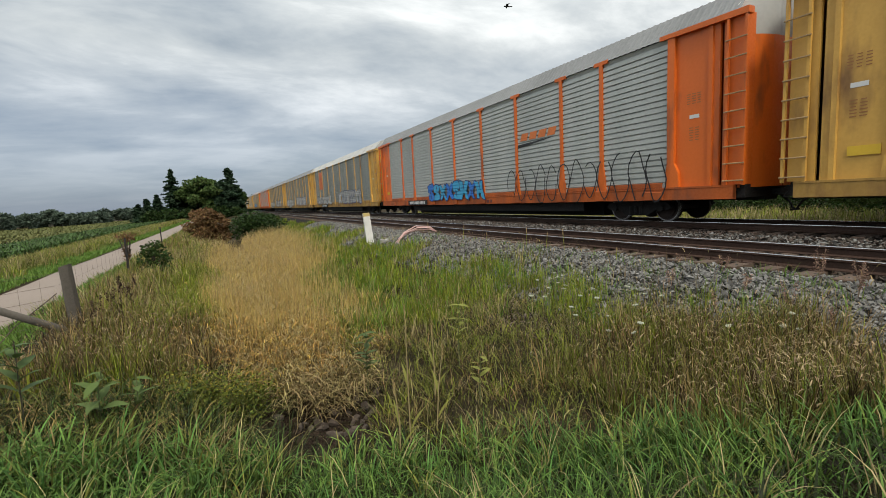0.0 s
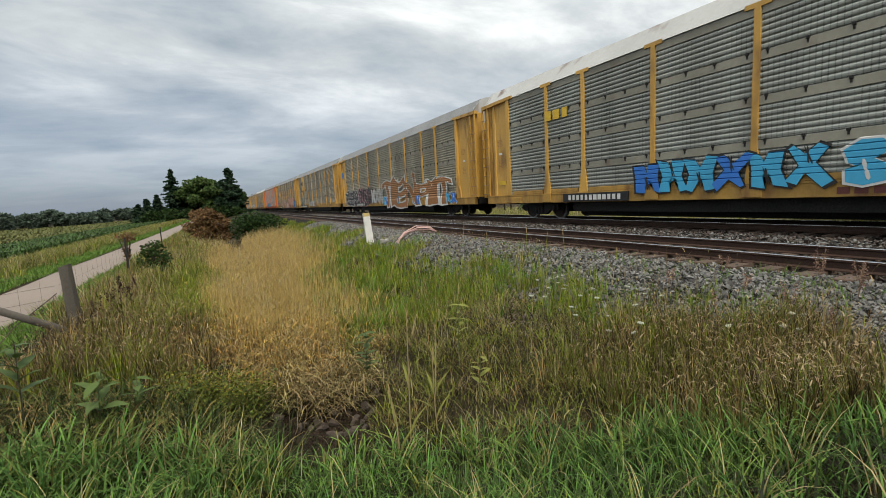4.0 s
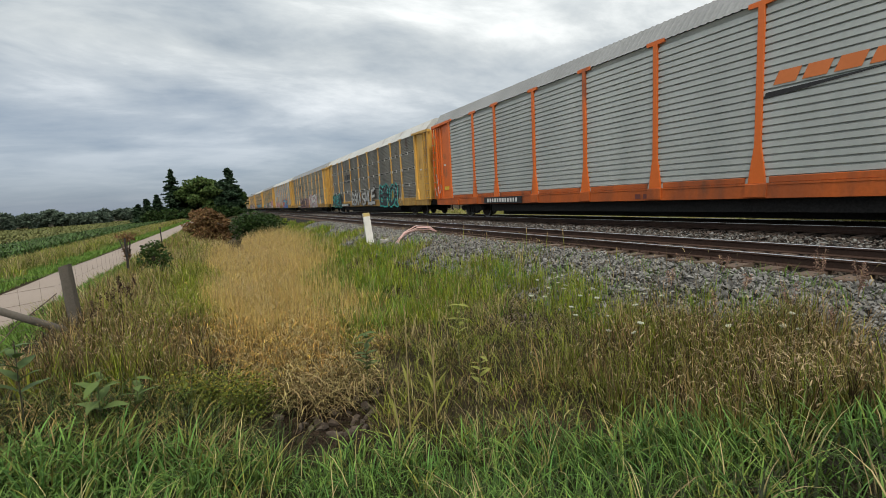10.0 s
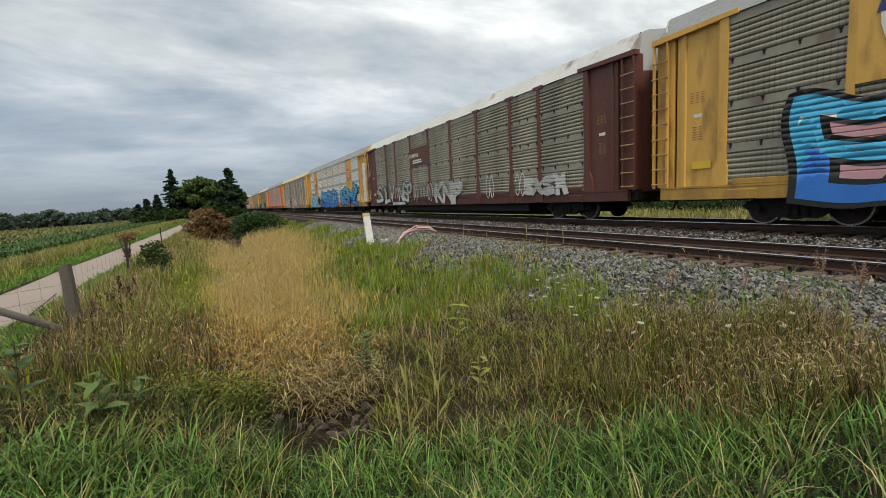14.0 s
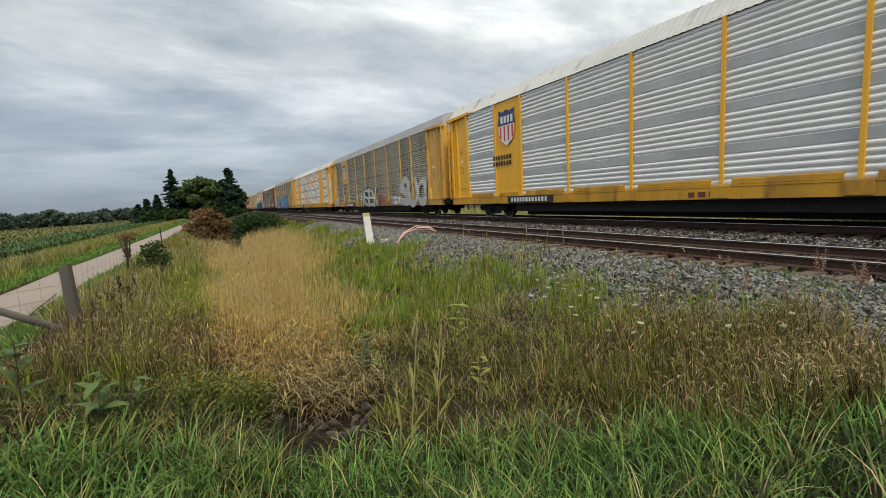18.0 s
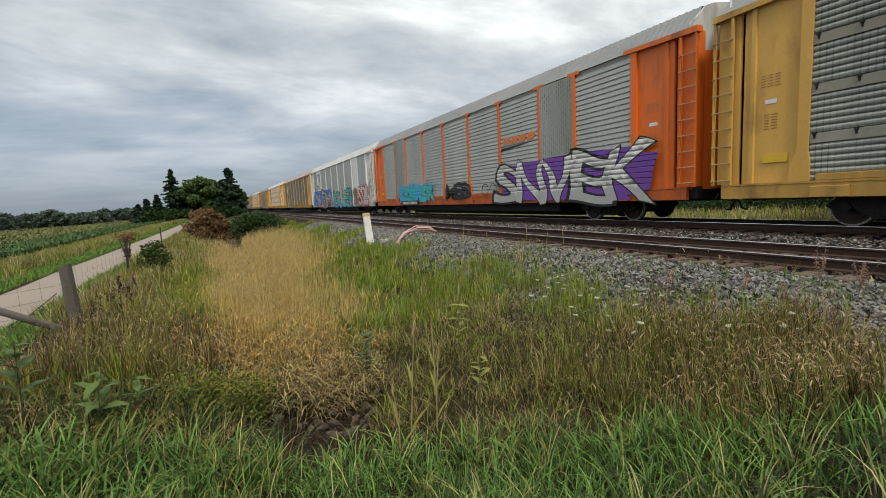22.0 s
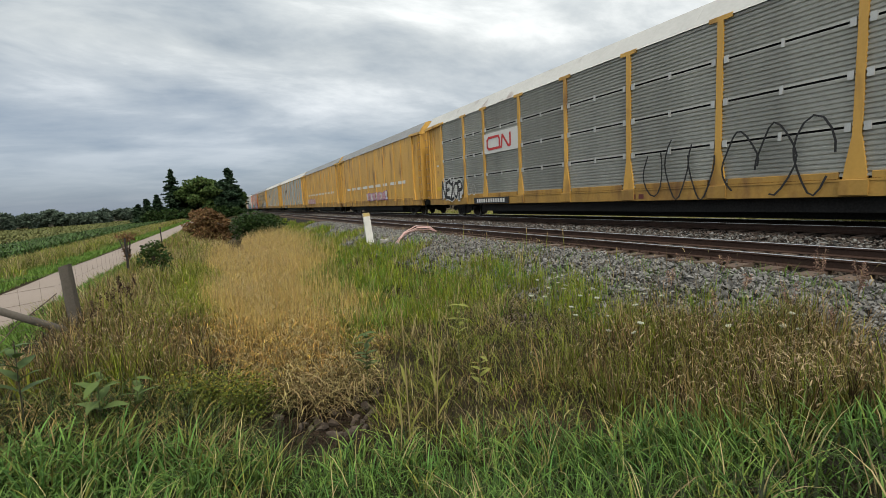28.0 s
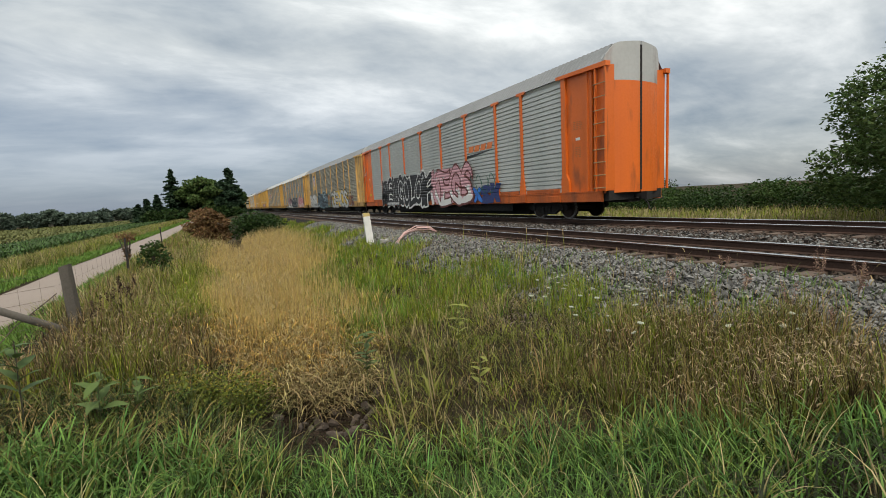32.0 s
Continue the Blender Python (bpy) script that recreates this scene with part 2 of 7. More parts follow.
class Build:
    """Collects boxes, prisms and tubes into one mesh."""

    def __init__(self):
        self.v, self.f = [], []

    def add(self, verts, faces):
        n = len(self.v)
        self.v += [tuple(p) for p in verts]
        self.f += [tuple(i + n for i in q) for q in faces]
        return self

    def box(self, x0, x1, y0, y1, z0, z1, b=0.0):
        """A box, its upright and long edges chamfered by b."""
        if b <= 0:
            vs = [(x, y, z) for x in (x0, x1) for y in (y0, y1) for z in (z0, z1)]
            return self.add(vs, [(0, 1, 3, 2), (4, 6, 7, 5), (0, 4, 5, 1), (2, 3, 7, 6), (0, 2, 6, 4), (1, 5, 7, 3)])
        prof = [(x0 + b, z0), (x1 - b, z0), (x1, z0 + b), (x1, z1 - b), (x1 - b, z1), (x0 + b, z1), (x0, z1 - b), (x0, z0 + b)]
        return self.prism([(px, pz) for px, pz in prof], y0, y1)

    def prism(self, prof, y0, y1):
        """A profile in x and z drawn out along y."""
        n = len(prof)
        vs = [(p[0], y0, p[1]) for p in prof] + [(p[0], y1, p[1]) for p in prof]
        fs = [(i, (i + 1) % n, n + (i + 1) % n, n + i) for i in range(n)]
        return self.add(vs, fs + [tuple(range(n))[::-1], tuple(range(n, 2 * n))])

    def plate(self, outline, x0, x1):
        """An outline in y and z, thick from x0 to x1."""
        n = len(outline)
        vs = [(x0, p[0], p[1]) for p in outline] + [(x1, p[0], p[1]) for p in outline]
        fs = [(i, (i + 1) % n, n + (i + 1) % n, n + i) for i in range(n)]
        return self.add(vs, fs + [tuple(range(n))[::-1], tuple(range(n, 2 * n))])

    def tube(self, pts, r, n=6, r1=None):
        pts = [Vector(p) for p in pts]
        r1 = r if r1 is None else r1
        vs, fs = [], []
        for i, p in enumerate(pts):
            d = (pts[min(i + 1, len(pts) - 1)] - pts[max(i - 1, 0)]).normalized()
            a = d.orthogonal().normalized()
            if abs(d.z) < 0.9:
                a = d.cross(Vector((0, 0, 1))).normalized()
            b = d.cross(a)
            rr = r + (r1 - r) * i / max(1, len(pts) - 1)
            vs += [p + rr * (math.cos(k * 2 * math.pi / n) * a + math.sin(k * 2 * math.pi / n) * b) for k in range(n)]
        for i in range(len(pts) - 1):
            fs += [(i * n + k, i * n + (k + 1) % n, (i + 1) * n + (k + 1) % n, (i + 1) * n + k) for k in range(n)]
        m = len(pts) - 1
        return self.add(vs, fs + [tuple(range(n))[::-1], tuple(m * n + k for k in range(n))])

    def wheel(self, x0, x1, y, z, r, n=24, rim=0.0):
        vs = [(x, y + r * math.cos(k * 2 * math.pi / n), z + r * math.sin(k * 2 * math.pi / n)) for x in (x0, x1) for k in range(n)]
        fs = [(k, (k + 1) % n, n + (k + 1) % n, n + k) for k in range(n)]
        return self.add(vs, fs + [tuple(range(n))[::-1], tuple(range(n, 2 * n))])

    def mesh(self, name, material, smooth=False):
        me = mesh_of(name, self.v, self.f, material, smooth)
        bm = bmesh.new()
        bm.from_mesh(me)
        bmesh.ops.recalc_face_normals(bm, faces=bm.faces)
        bm.to_mesh(me)
        bm.free()
        return me


def part(name, me, parent, label="", loc=(0, 0, 0), rz=0.0):
    ob = new(name, me)
    ob.parent = parent
    ob.location, ob.rotation_euler = loc, (0, 0, rz)
    if label:
        ob["label"] = label
    return ob


def cached(key, maker):
    if key not in CACHE:
        CACHE[key] = maker()
    return CACHE[key]


def thing(name, label, category, m=None, group="", kind=""):
    ob = new(name)
    if m is not None:
        ob.matrix_basis = m
    return tagged(ob, label, category, group, kind)


# ---------------------------------------------------------------- ground
KX = [-400, -100, -40, -14, -9.5, -7.2, -3.6, -2.4, -1.0, 0.6, 1.8, 3.4, 5.0, 5.4, 6.0, 6.6, 7.3, 10.4, 10.9, 11.6, 12.0, 15.2, 16.2, 17.8, 20, 60, 400]
KZ = [-9, -6, -3.6, -2.1, -1.45, -1.05, -1.0, -0.85, -1.1, -1.6, -1.65, -1.3, -1.05, -1.0, -0.79, -0.55, -0.45, -0.43, -0.35, -0.31, -0.33, -0.33, -0.50, -1.06, -1.1, -0.9, -0.9]


def land(x, y):
    """The height of the ground: the railway bank, the ditch, the lane and the bank on which one stands."""
    x, y = np.asarray(x, float), np.asarray(y, float)
    z = np.interp(x, KX, KZ)
    e = np.interp(y, [-50, 0.9, 3.9, 6.0], [-0.5, -0.55, -1.9, -12.0])
    z = np.maximum(z, np.where(x < 7.5, e - 1.2 * np.clip(-2.6 - x, 0, 1), -9.0))
    hole = np.exp(-(((x - 1.15) / 0.45) ** 2 + ((y - 5.6) / 0.55) ** 2))
    return z - 0.30 * hole


def lumps(x, y):
    return 0.05 * np.sin(1.7 * x + 0.6 * y) * np.sin(1.1 * y - 0.8 * x + 1.3) + 0.03 * np.sin(4.1 * x + 2.0) * np.sin(3.3 * y)


def build_ground():
    xs = np.unique(np.concatenate([np.linspace(-2500, -400, 8), np.linspace(-400, -60, 18), np.linspace(-60, -10, 40), np.arange(-10, 20.01, 0.2), np.linspace(20, 80, 30), np.linspace(80, 2500, 14)]))
    ys = np.unique(np.concatenate([np.linspace(-600, -20, 14), np.linspace(-20, -2, 16), np.arange(-2, 14, 0.2), np.linspace(14, 60, 70), np.linspace(60, 300, 50), np.linspace(300, 3500, 20)]))
    X, Y = np.meshgrid(xs, ys)
    Z = land(X, Y)
    soft = np.clip((6.5 - X) / 1.0, 0, 1) * np.clip((X + 3.4) / 0.6, 0, 1)
    Z = Z + lumps(X, Y) * soft
    nx, ny = len(xs), len(ys)
    idx = np.arange(nx * ny).reshape(ny, nx)
    f = np.stack([idx[:-1, :-1], idx[:-1, 1:], idx[1:, 1:], idx[1:, :-1]], -1).reshape(-1, 4)
    # earth colour darkened to carry the deep shade under the grass
    me = mesh_of("ground", np.stack([X, Y, Z], -1).reshape(-1, 3).tolist(), f.tolist(), surf("shade_dark_earth_and_thatch", (0.042, 0.032, 0.019), 0.95, var=0.55, scale=0.9, grain=18, bump=0.6, dark=(0.022, 0.018, 0.010), bumpd=0.04, spec=0.05), True)
    ob = new("ground", me)
    tagged(ob, "uneven ground of earth and dry grass thatch beside a railway", "ground", kind="structure")


build_ground()


def strip(name, edge_l, edge_r, ys, lift, material, label, category, cross=0.0):
    """A sheet that follows the land between two edge lines given along y."""
    vs, fs = [], []
    n = 9
    for y in ys:
        l, r = edge_l(y), edge_r(y)
        for k in range(n):
            u = k / (n - 1)
            x = l + (r - l) * u
            vs.append((x, y, float(land(x, y)) + lift + cross * (1 - (2 * u - 1) ** 2) - (0.06 if k in (0, n - 1) else 0.0)))
    for i in range(len(ys) - 1):
        for k in range(n - 1):
            a = i * n + k
            fs.append((a, a + 1, a + n + 1, a + n))
    ob = new(name, mesh_of(name, vs, fs, material, True))
    return tagged(ob, label, category, kind="structure")


ROAD = surf("pale_gravel_lane", (0.22, 0.178, 0.148), 0.95, var=0.25, scale=0.5, grain=30, bump=0.4, dark=(0.17, 0.135, 0.11), bumpd=0.02)
LANE_Y = [-30, -10, 0, 3, 6, 9, 12, 15, 18, 22, 27, 33, 40, 48, 58, 70, 90, 120, 160, 220]
wob = lambda y: 0.06 * math.sin(y * 0.9) + 0.05 * math.sin(y * 0.37 + 1)
strip("road", lambda y: -6.05 + 0.010 * y + wob(y + 5), lambda y: -3.85 + 0.009 * y + wob(y), LANE_Y, 0.03, ROAD, "pale compacted gravel farm lane beside the fence", "road", 0.03)


# ---------------------------------------------------------------- railway tracks
RAILM = surf("rusty_rail_steel", (0.055, 0.028, 0.018), 0.75, 0.3, var=0.4, scale=2, grain=25)
SHINE = surf("shiny_rail_head", (0.55, 0.55, 0.56), 0.25, 0.95, var=0.1)
TIE = surf("creosoted_tie_wood", (0.10, 0.065, 0.045), 0.9, var=0.5, scale=2.5, grain=30, bump=0.4)
STONE = surf("ballast_stone", (0.152, 0.148, 0.140), 0.85, var=0.35, scale=4, grain=30, island=0.75, bump=0.3, spec=0.15)
# near black, so its colour carries the shade in the gaps between stones
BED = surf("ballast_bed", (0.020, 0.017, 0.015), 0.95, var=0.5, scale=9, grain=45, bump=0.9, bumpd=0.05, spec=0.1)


def build_bed():
    ys = [-60, -20, -5, 0, 5, 10, 15, 20, 30, 45, 70, 110, 180, 300, 500, 900, 1500]
    vs, fs = [], []
    prof = [(5.3, -1.02), (6.0, -0.74), (6.6, -0.50), (7.3, -0.40), (10.4, -0.38), (10.9, -0.30), (11.6, -0.26), (12.0, -0.28), (15.2, -0.28), (16.2, -0.45), (17.6, -1.05)]
    for y in ys:
        for x, z in prof:
            vs.append((x + (0.12 * math.sin(y * 1.3) if x < 6.5 else 0), y, z + 0.03))
    n = len(prof)
    for i in range(len(ys) - 1):
        fs += [(i * n + k, i * n + k + 1, (i + 1) * n + k + 1, (i + 1) * n + k) for k in range(n - 1)]
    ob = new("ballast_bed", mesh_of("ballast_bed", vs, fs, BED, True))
    tagged(ob, "crushed stone bed under two railway tracks, near black as shade between the stones", "ballast", kind="structure")


build_bed()


def rail_profile():
    return [(-0.07, 0), (0.07, 0), (0.07, 0.012), (0.012, 0.035), (0.010, 0.125), (0.036, 0.14), (0.036, 0.168), (-0.036, 0.168), (-0.036, 0.14), (-0.010, 0.125), (-0.012, 0.035), (-0.07, 0.012)]


def build_track(name, xc, top, label):
    tr = thing(name, label, "railway track", pose(xc, 0, top), "railway tracks", "structure")
    rail = Build().prism([(x, z - 0.178) for x, z in rail_profile()], -60, 1500)
    rme = rail.mesh("rail", RAILM)
    head = Build().prism([(-0.034, -0.0105), (0.034, -0.0105), (0.030, 0.0), (-0.030, 0.0)], -60, 1500).mesh("rail_head", SHINE)
    for sx in (-0.7525, 0.7525):
        r = part("rail", rme, tr, loc=(sx, 0, 0))
        part("rail_head", head, r, "bright worn running surface")
    tme = [Build().box(-1.28 - d, 1.28, -0.115, 0.115, -0.36, -0.185, 0.012).mesh("tie", TIE) for d in (0, 0.04, 0.09)]
    pme = Build().box(-0.13, 0.13, -0.10, 0.10, -0.186, -0.172).mesh("tie_plate", RAILM)
    sme = Build().box(-0.012, 0.012, -0.012, 0.012, -0.175, -0.13).mesh("spike", RAILM)
    rnd = random.Random(4)
    for k in range(150):
        y = -6 + 0.52 * k
        t = part("tie", tme[k % 3], tr, loc=(rnd.uniform(-0.04, 0.04), y + rnd.uniform(-0.03, 0.03), rnd.uniform(-0.015, 0.008)), rz=rnd.uniform(-0.03, 0.03))
        if k < 70:
            part("tie_plate", pme, t, loc=(-0.7525, 0, 0))
            if name == "near_track":
                part("spike", sme, t, loc=(-0.7525 - 0.10, 0.05, 0))
    far = Build()
    for k in range(700):
        y = -6 + 0.52 * (150 + k)
        far.box(-1.28, 1.28, y - 0.115, y + 0.115, -0.36, -0.185)
    tagged(part("distant_ties", far.mesh("distant_ties", TIE), tr), kind="stuff")


build_track("near_track", 8.93, -0.10, "empty railway track with rusty rails on wooden ties")
build_track("far_track", 13.55, 0.0, "railway track under the train with rusty rails")


def stones_mesh(name, px, py, pz, size, rnd, material):
    """Many small angular stones in one mesh."""
    n = len(px)
    base = np.array([(1, 0, 0), (0, 0.75, 0), (-1, 0, 0), (0, -0.75, 0), (0.45, 0.25, 0.8), (-0.4, -0.2, 0.75), (0, 0, -0.7)])
    tri = np.array([(0, 1, 4), (1, 2, 5), (1, 5, 4), (2, 3, 5), (3, 0, 4), (3, 4, 5), (1, 0, 6), (2, 1, 6), (3, 2, 6), (0, 3, 6)])
    v = np.repeat(base[None], n, 0) * rnd.uniform(0.65, 1.25, (n, 7, 3))
    a = rnd.uniform(0, 6.28, n)
    c, s = np.cos(a)[:, None], np.sin(a)[:, None]
    x, y = v[..., 0] * c - v[..., 1] * s, v[..., 0] * s + v[..., 1] * c
    tilt, turn = rnd.normal(0, 0.5, n)[:, None], rnd.normal(0, 0.5, n)[:, None]
    v[..., 2] += tilt * x + turn * y
    sz = size[:, None]
    v = np.stack([x * sz + px[:, None], y * sz + py[:, None], v[..., 2] * sz * 0.8 + pz[:, None]], -1).reshape(-1, 3)
    f = (tri[None] + 7 * np.arange(n)[:, None, None]).reshape(-1, 3)
    return fast_mesh(name, v, f, material, True)


def fast_mesh(name, v, tris, material, flat=False):
    me = bpy.data.meshes.new(name)
    v = np.ascontiguousarray(v, np.float32)
    t = np.ascontiguousarray(tris, np.int32)
    me.vertices.add(len(v))
    me.vertices.foreach_set("co", v.ravel())
    me.loops.add(t.size)
    me.loops.foreach_set("vertex_index", t.ravel())
    me.polygons.add(len(t))
    me.polygons.foreach_set("loop_start", np.arange(0, t.size, 3, dtype=np.int32))
    me.polygons.foreach_set("loop_total", np.full(len(t), 3, np.int32))
    me.materials.append(material)
    me.update(calc_edges=True)
    if flat:
        me.shade_flat()
    return me


BX = [5.3, 6.0, 6.6, 7.3, 10.4, 10.9, 11.6, 12.0, 15.2, 16.2]
BZ = [-1.00, -0.72, -0.48, -0.38, -0.36, -0.28, -0.24, -0.26, -0.26, -0.43]


# dark for oil, and for the shade under the train put into the colour
DARKSTONE = surf("oily_shaded_ballast_stone", (0.075, 0.06, 0.05), 0.85, var=0.4, scale=4, grain=30, island=0.6, bump=0.3, spec=0.2)


def build_stones():
    r = np.random.default_rng(5)
    clean = [(5.2, 7.85, 46000, 36), (10.35, 11.7, 5000, 60)]
    oily = [(7.85, 10.25, 9000, 30), (10.25, 11.95, 9000, 60), (11.95, 15.3, 8000, 40)]
    for name, zones, mat, label in (("ballast_stones", clean, STONE, "loose grey and pinkish crushed ballast stones beside the rails"), ("oily_stones", oily, DARKSTONE, "ballast stones between the rails, coloured dark for oil and for shade under the train")):
        xs, ys = [], []
        for x0, x1, n, reach in zones:
            xs.append(r.uniform(x0, x1, n))
            ys.append(0.2 + reach * r.random(n) ** 1.7)
        x, y = np.concatenate(xs), np.concatenate(ys)
        keep = ~((x < 5.9) & (r.random(len(x)) < (5.9 - x) * 0.9))
        for c in (8.93, 13.55):
            keep &= np.abs(np.abs(x - c) - 0.7525) > 0.10
        x, y = x[keep], y[keep]
        z = np.interp(x, BX, BZ) + r.uniform(0.0, 0.06, len(x))
        size = 0.017 + 0.042 * r.random(len(x)) ** 1.4 + 0.0009 * y
        ob = new(name, stones_mesh(name, x, y, z, size, r, mat))
        tagged(ob, label, "ballast", kind="stuff")


def build_spill():
    """Fine gravel spilt over the foot of the bank and over bare patches between the weeds."""
    r = np.random.default_rng(15)
    x = np.concatenate([r.uniform(5.2, 6.3, 9000), r.normal(4.75, 0.45, 5000)])
    y = np.concatenate([r.uniform(0.8, 3.6, 9000), r.normal(7.2, 1.5, 5000)])
    z = np.maximum(land(x, y) + lumps(x, y) * np.clip(6.5 - x, 0, 1), np.interp(x, BX, BZ, left=-9)) + 0.006
    ob = new("spilt_gravel", stones_mesh("spilt_gravel", x, y, z, 0.008 + 0.020 * r.random(len(x)) ** 2, r, surf("pinkish_gravel", (0.205, 0.165, 0.140), 0.9, var=0.3, scale=4, grain=30, island=0.6, spec=0.1)))
    tagged(ob, "fine pinkish gravel spilt at the foot of the ballast", "gravel", kind="stuff")


build_stones()
build_spill()

# ---------------------------------------------------------------- the train
HALF, EDGE, TOPZ, SILL, ROOFZ = 1.6, 11.75, 5.31, 1.07, 6.12
BODY = 13.84
BAYS = [2.610, 1.976, 2.8656, 2.8656, 2.8656, 2.8656, 2.8656, 1.976, 2.610]
RIM = [EDGE - sum(BAYS[:i]) for i in range(10)]
PITCH, SPEED, FIRST = 28.384, 28.384 / 1.1563, 5.75
TRACK_X = 13.55
# slack in the couplings: metres by which each wagon runs ahead of an even spacing
SLACK = [0.1, 0.05, 0.08, -0.05, 0.0, 0.1, 0.15, 0.33, 0.22, 0.28, 0.2, 0.2, 0.35, 0.45, 0.55, 0.65, 0.6, 0.42, 0.45, 0.65, 0.95, 1.05, -0.05, -0.05, -0.05, 0.0, -0.15, 0.2]


PANEL = (TOPZ - SILL) / 4


def sheet_profile(style):
    z, pts = SILL, []
    if style == "ribbed":
        while z < TOPZ - 0.17:
            pts += [(z, 0), (z + 0.125, 0), (z + 0.135, 0.055), (z + 0.165, 0.055)]
            z += 0.172
    elif style == "banded":
        for k in range(4):
            z0 = SILL + k * PANEL
            pts += [(z0, 0.05), (z0 + 0.012, 0.05), (z0 + 0.014, 0.0)]
            z = z0 + 0.02
            for j in range(6):
                pts += [(z, 0.022), (z + 0.03, 0.004), (z + 0.065, 0.0), (z + 0.10, 0.014), (z + 0.116, 0.055), (z + 0.132, 0.055)]
                z += 0.135
            pts += [(z, -0.004), (z0 + PANEL - 0.02, -0.004)]
    elif style == "stacked":
        for k in range(4):
            z0, z1 = SILL + k * PANEL, SILL + (k + 1) * PANEL
            pts += [(z0, 0.09), (z0 + 0.045, 0.09), (z0 + 0.047, 0.0), (z0 + 0.10, 0.0)]
            z = z0 + 0.10
            while z < z1 - 0.12:
                pts += [(z + 0.006, 0.05), (z + 0.034, 0.05), (z + 0.056, 0.008), (z + 0.104, 0.0)]
                z += 0.104
            pts += [(z1 - 0.004, 0.0)]
    elif style == "waved":
        for k in range(4):
            z = SILL + PANEL * k
            for j in range(6 if k == 3 else 5):
                pts += [(z, 0.02), (z + 0.05, 0.0), (z + 0.09, 0.0), (z + 0.14, 0.045)]
                z += 0.163
            pts += [(z, 0.012), (SILL + PANEL * (k + 1) - 0.012, 0.012)]
    else:
        pts = [(SILL, 0), (TOPZ - 0.02, 0)]
    pts.append((TOPZ, 0.0))
    return pts


def sheet_mesh(width, style, material, x=-HALF + 0.045):
    def make():
        pr = sheet_profile(style)
        vs, fs = [], []
        for z, d in pr:
            vs += [(x + d, -width / 2, z), (x + d, width / 2, z)]
        for i in range(len(pr) - 1):
            fs.append((2 * i, 2 * i + 2, 2 * i + 3, 2 * i + 1))
        n = len(vs)
        vs += [(x + 0.11, s * width / 2, z) for z in (SILL, TOPZ) for s in (-1, 1)]
        fs.append((n, n + 1, n + 3, n + 2))
        me = mesh_of("side_panel", vs, fs, material)
        if style in BAND:
            me.materials.append(BAND[style])
            me.polygons.foreach_set("material_index", [int(i < len(pr) - 1 and (max(pr[i][1], pr[i + 1][1]) > 0.08 if style == "stacked" else pr[i + 1][0] - pr[i][0] > 0.14)) for i in range(len(fs))])
        return me
    return cached(("sheet", round(width, 3), style, material.name), make)


def post_mesh(material, kind):
    def make():
        b = Build()
        if kind == "post":
            out = [(-0.20, SILL), (0.20, SILL), (0.17, 1.35), (0.075, 2.0), (0.075, TOPZ - 0.06), (0.30, TOPZ - 0.05), (0.30, TOPZ + 0.06), (-0.30, TOPZ + 0.06), (-0.30, TOPZ - 0.05), (-0.075, TOPZ - 0.06), (-0.075, 2.0), (-0.17, 1.35)]
        elif kind == "slim":
            out = [(-0.05, SILL), (0.05, SILL), (0.05, TOPZ + 0.03), (-0.05, TOPZ + 0.03)]
        else:
            out = [(-0.15, SILL), (0.28, SILL), (0.24, 1.5), (0.11, 1.75), (0.11, TOPZ), (-0.11, TOPZ), (-0.11, 1.75), (-0.15, 1.5)]
        b.plate(out, -HALF, -HALF + 0.10)
        return b.mesh("post", material)
    return cached(("post", kind, material.name), make)


def roof_height(x):
    a = abs(x)
    return ROOFZ - 0.10 * a if a < 1.05 else ROOFZ - 0.105 - 0.70 * (a - 1.05) / 0.55


def roof_mesh(material, ribs):
    def make():
        xs = [-1.6, -1.4, -1.2, -1.05, -0.5, 0, 0.5, 1.05, 1.2, 1.4, 1.6]
        b = Build()
        step = 0.21 if ribs else 1.4
        n = int(2 * (BODY - 0.25) / step)
        vs, fs = [], []
        for i in range(n + 1):
            y0 = -BODY + 0.25 + i * 2 * (BODY - 0.25) / n
            for dy, dz in ((0, 0.0), (0.035, 0.018), (0.075, 0.018), (0.11, 0.0)) if ribs else ((0, 0.0), (0.03, 0.008), (0.06, 0.0)):
                vs += [(x, y0 + dy, roof_height(x) + dz) for x in xs]
        m = len(vs) // len(xs)
        k = len(xs)
        for i in range(m - 1):
            fs += [(i * k + j, i * k + j + 1, (i + 1) * k + j + 1, (i + 1) * k + j) for j in range(k - 1)]
        b.add(vs, fs)
        return b.mesh("roof", material)
    return cached(("roof", material.name, ribs), make)


def door_plan(u):
    """The bulge of the end doors: x from -1 to 1 across, returns y beyond the corner."""
    return BODY - 0.35 + 0.42 * (1 - abs(u) ** 2.6)


def end_door_mesh(material, lo, hi, side, cap):
    def make():
        vs, fs = [], []
        us = [0.02 + (0.97 - 0.02) * i / 8 for i in range(9)]
        for u in us:
            x = side * u * (HALF - 0.12)
            top = roof_height(x) + (0.015 if cap else 0) if cap else hi
            for d in (0, -0.06):
                vs += [(x, door_plan(u) + d, lo), (x, door_plan(u) + d, top)]
        for i in range(8):
            a, c = 4 * i, 4 * i + 4
            fs += [(a, c, c + 1, a + 1), (a + 2, a + 3, c + 3, c + 2), (a + 1, c + 1, c + 3, a + 3), (a, a + 2, c + 2, c)]
        fs += [(0, 1, 3, 2), (32, 34, 35, 33)]
        b = Build().add(vs, fs)
        return b.mesh("end_cap" if cap else "end_door", material)
    return cached(("door", material.name, lo, hi, side, cap), make)


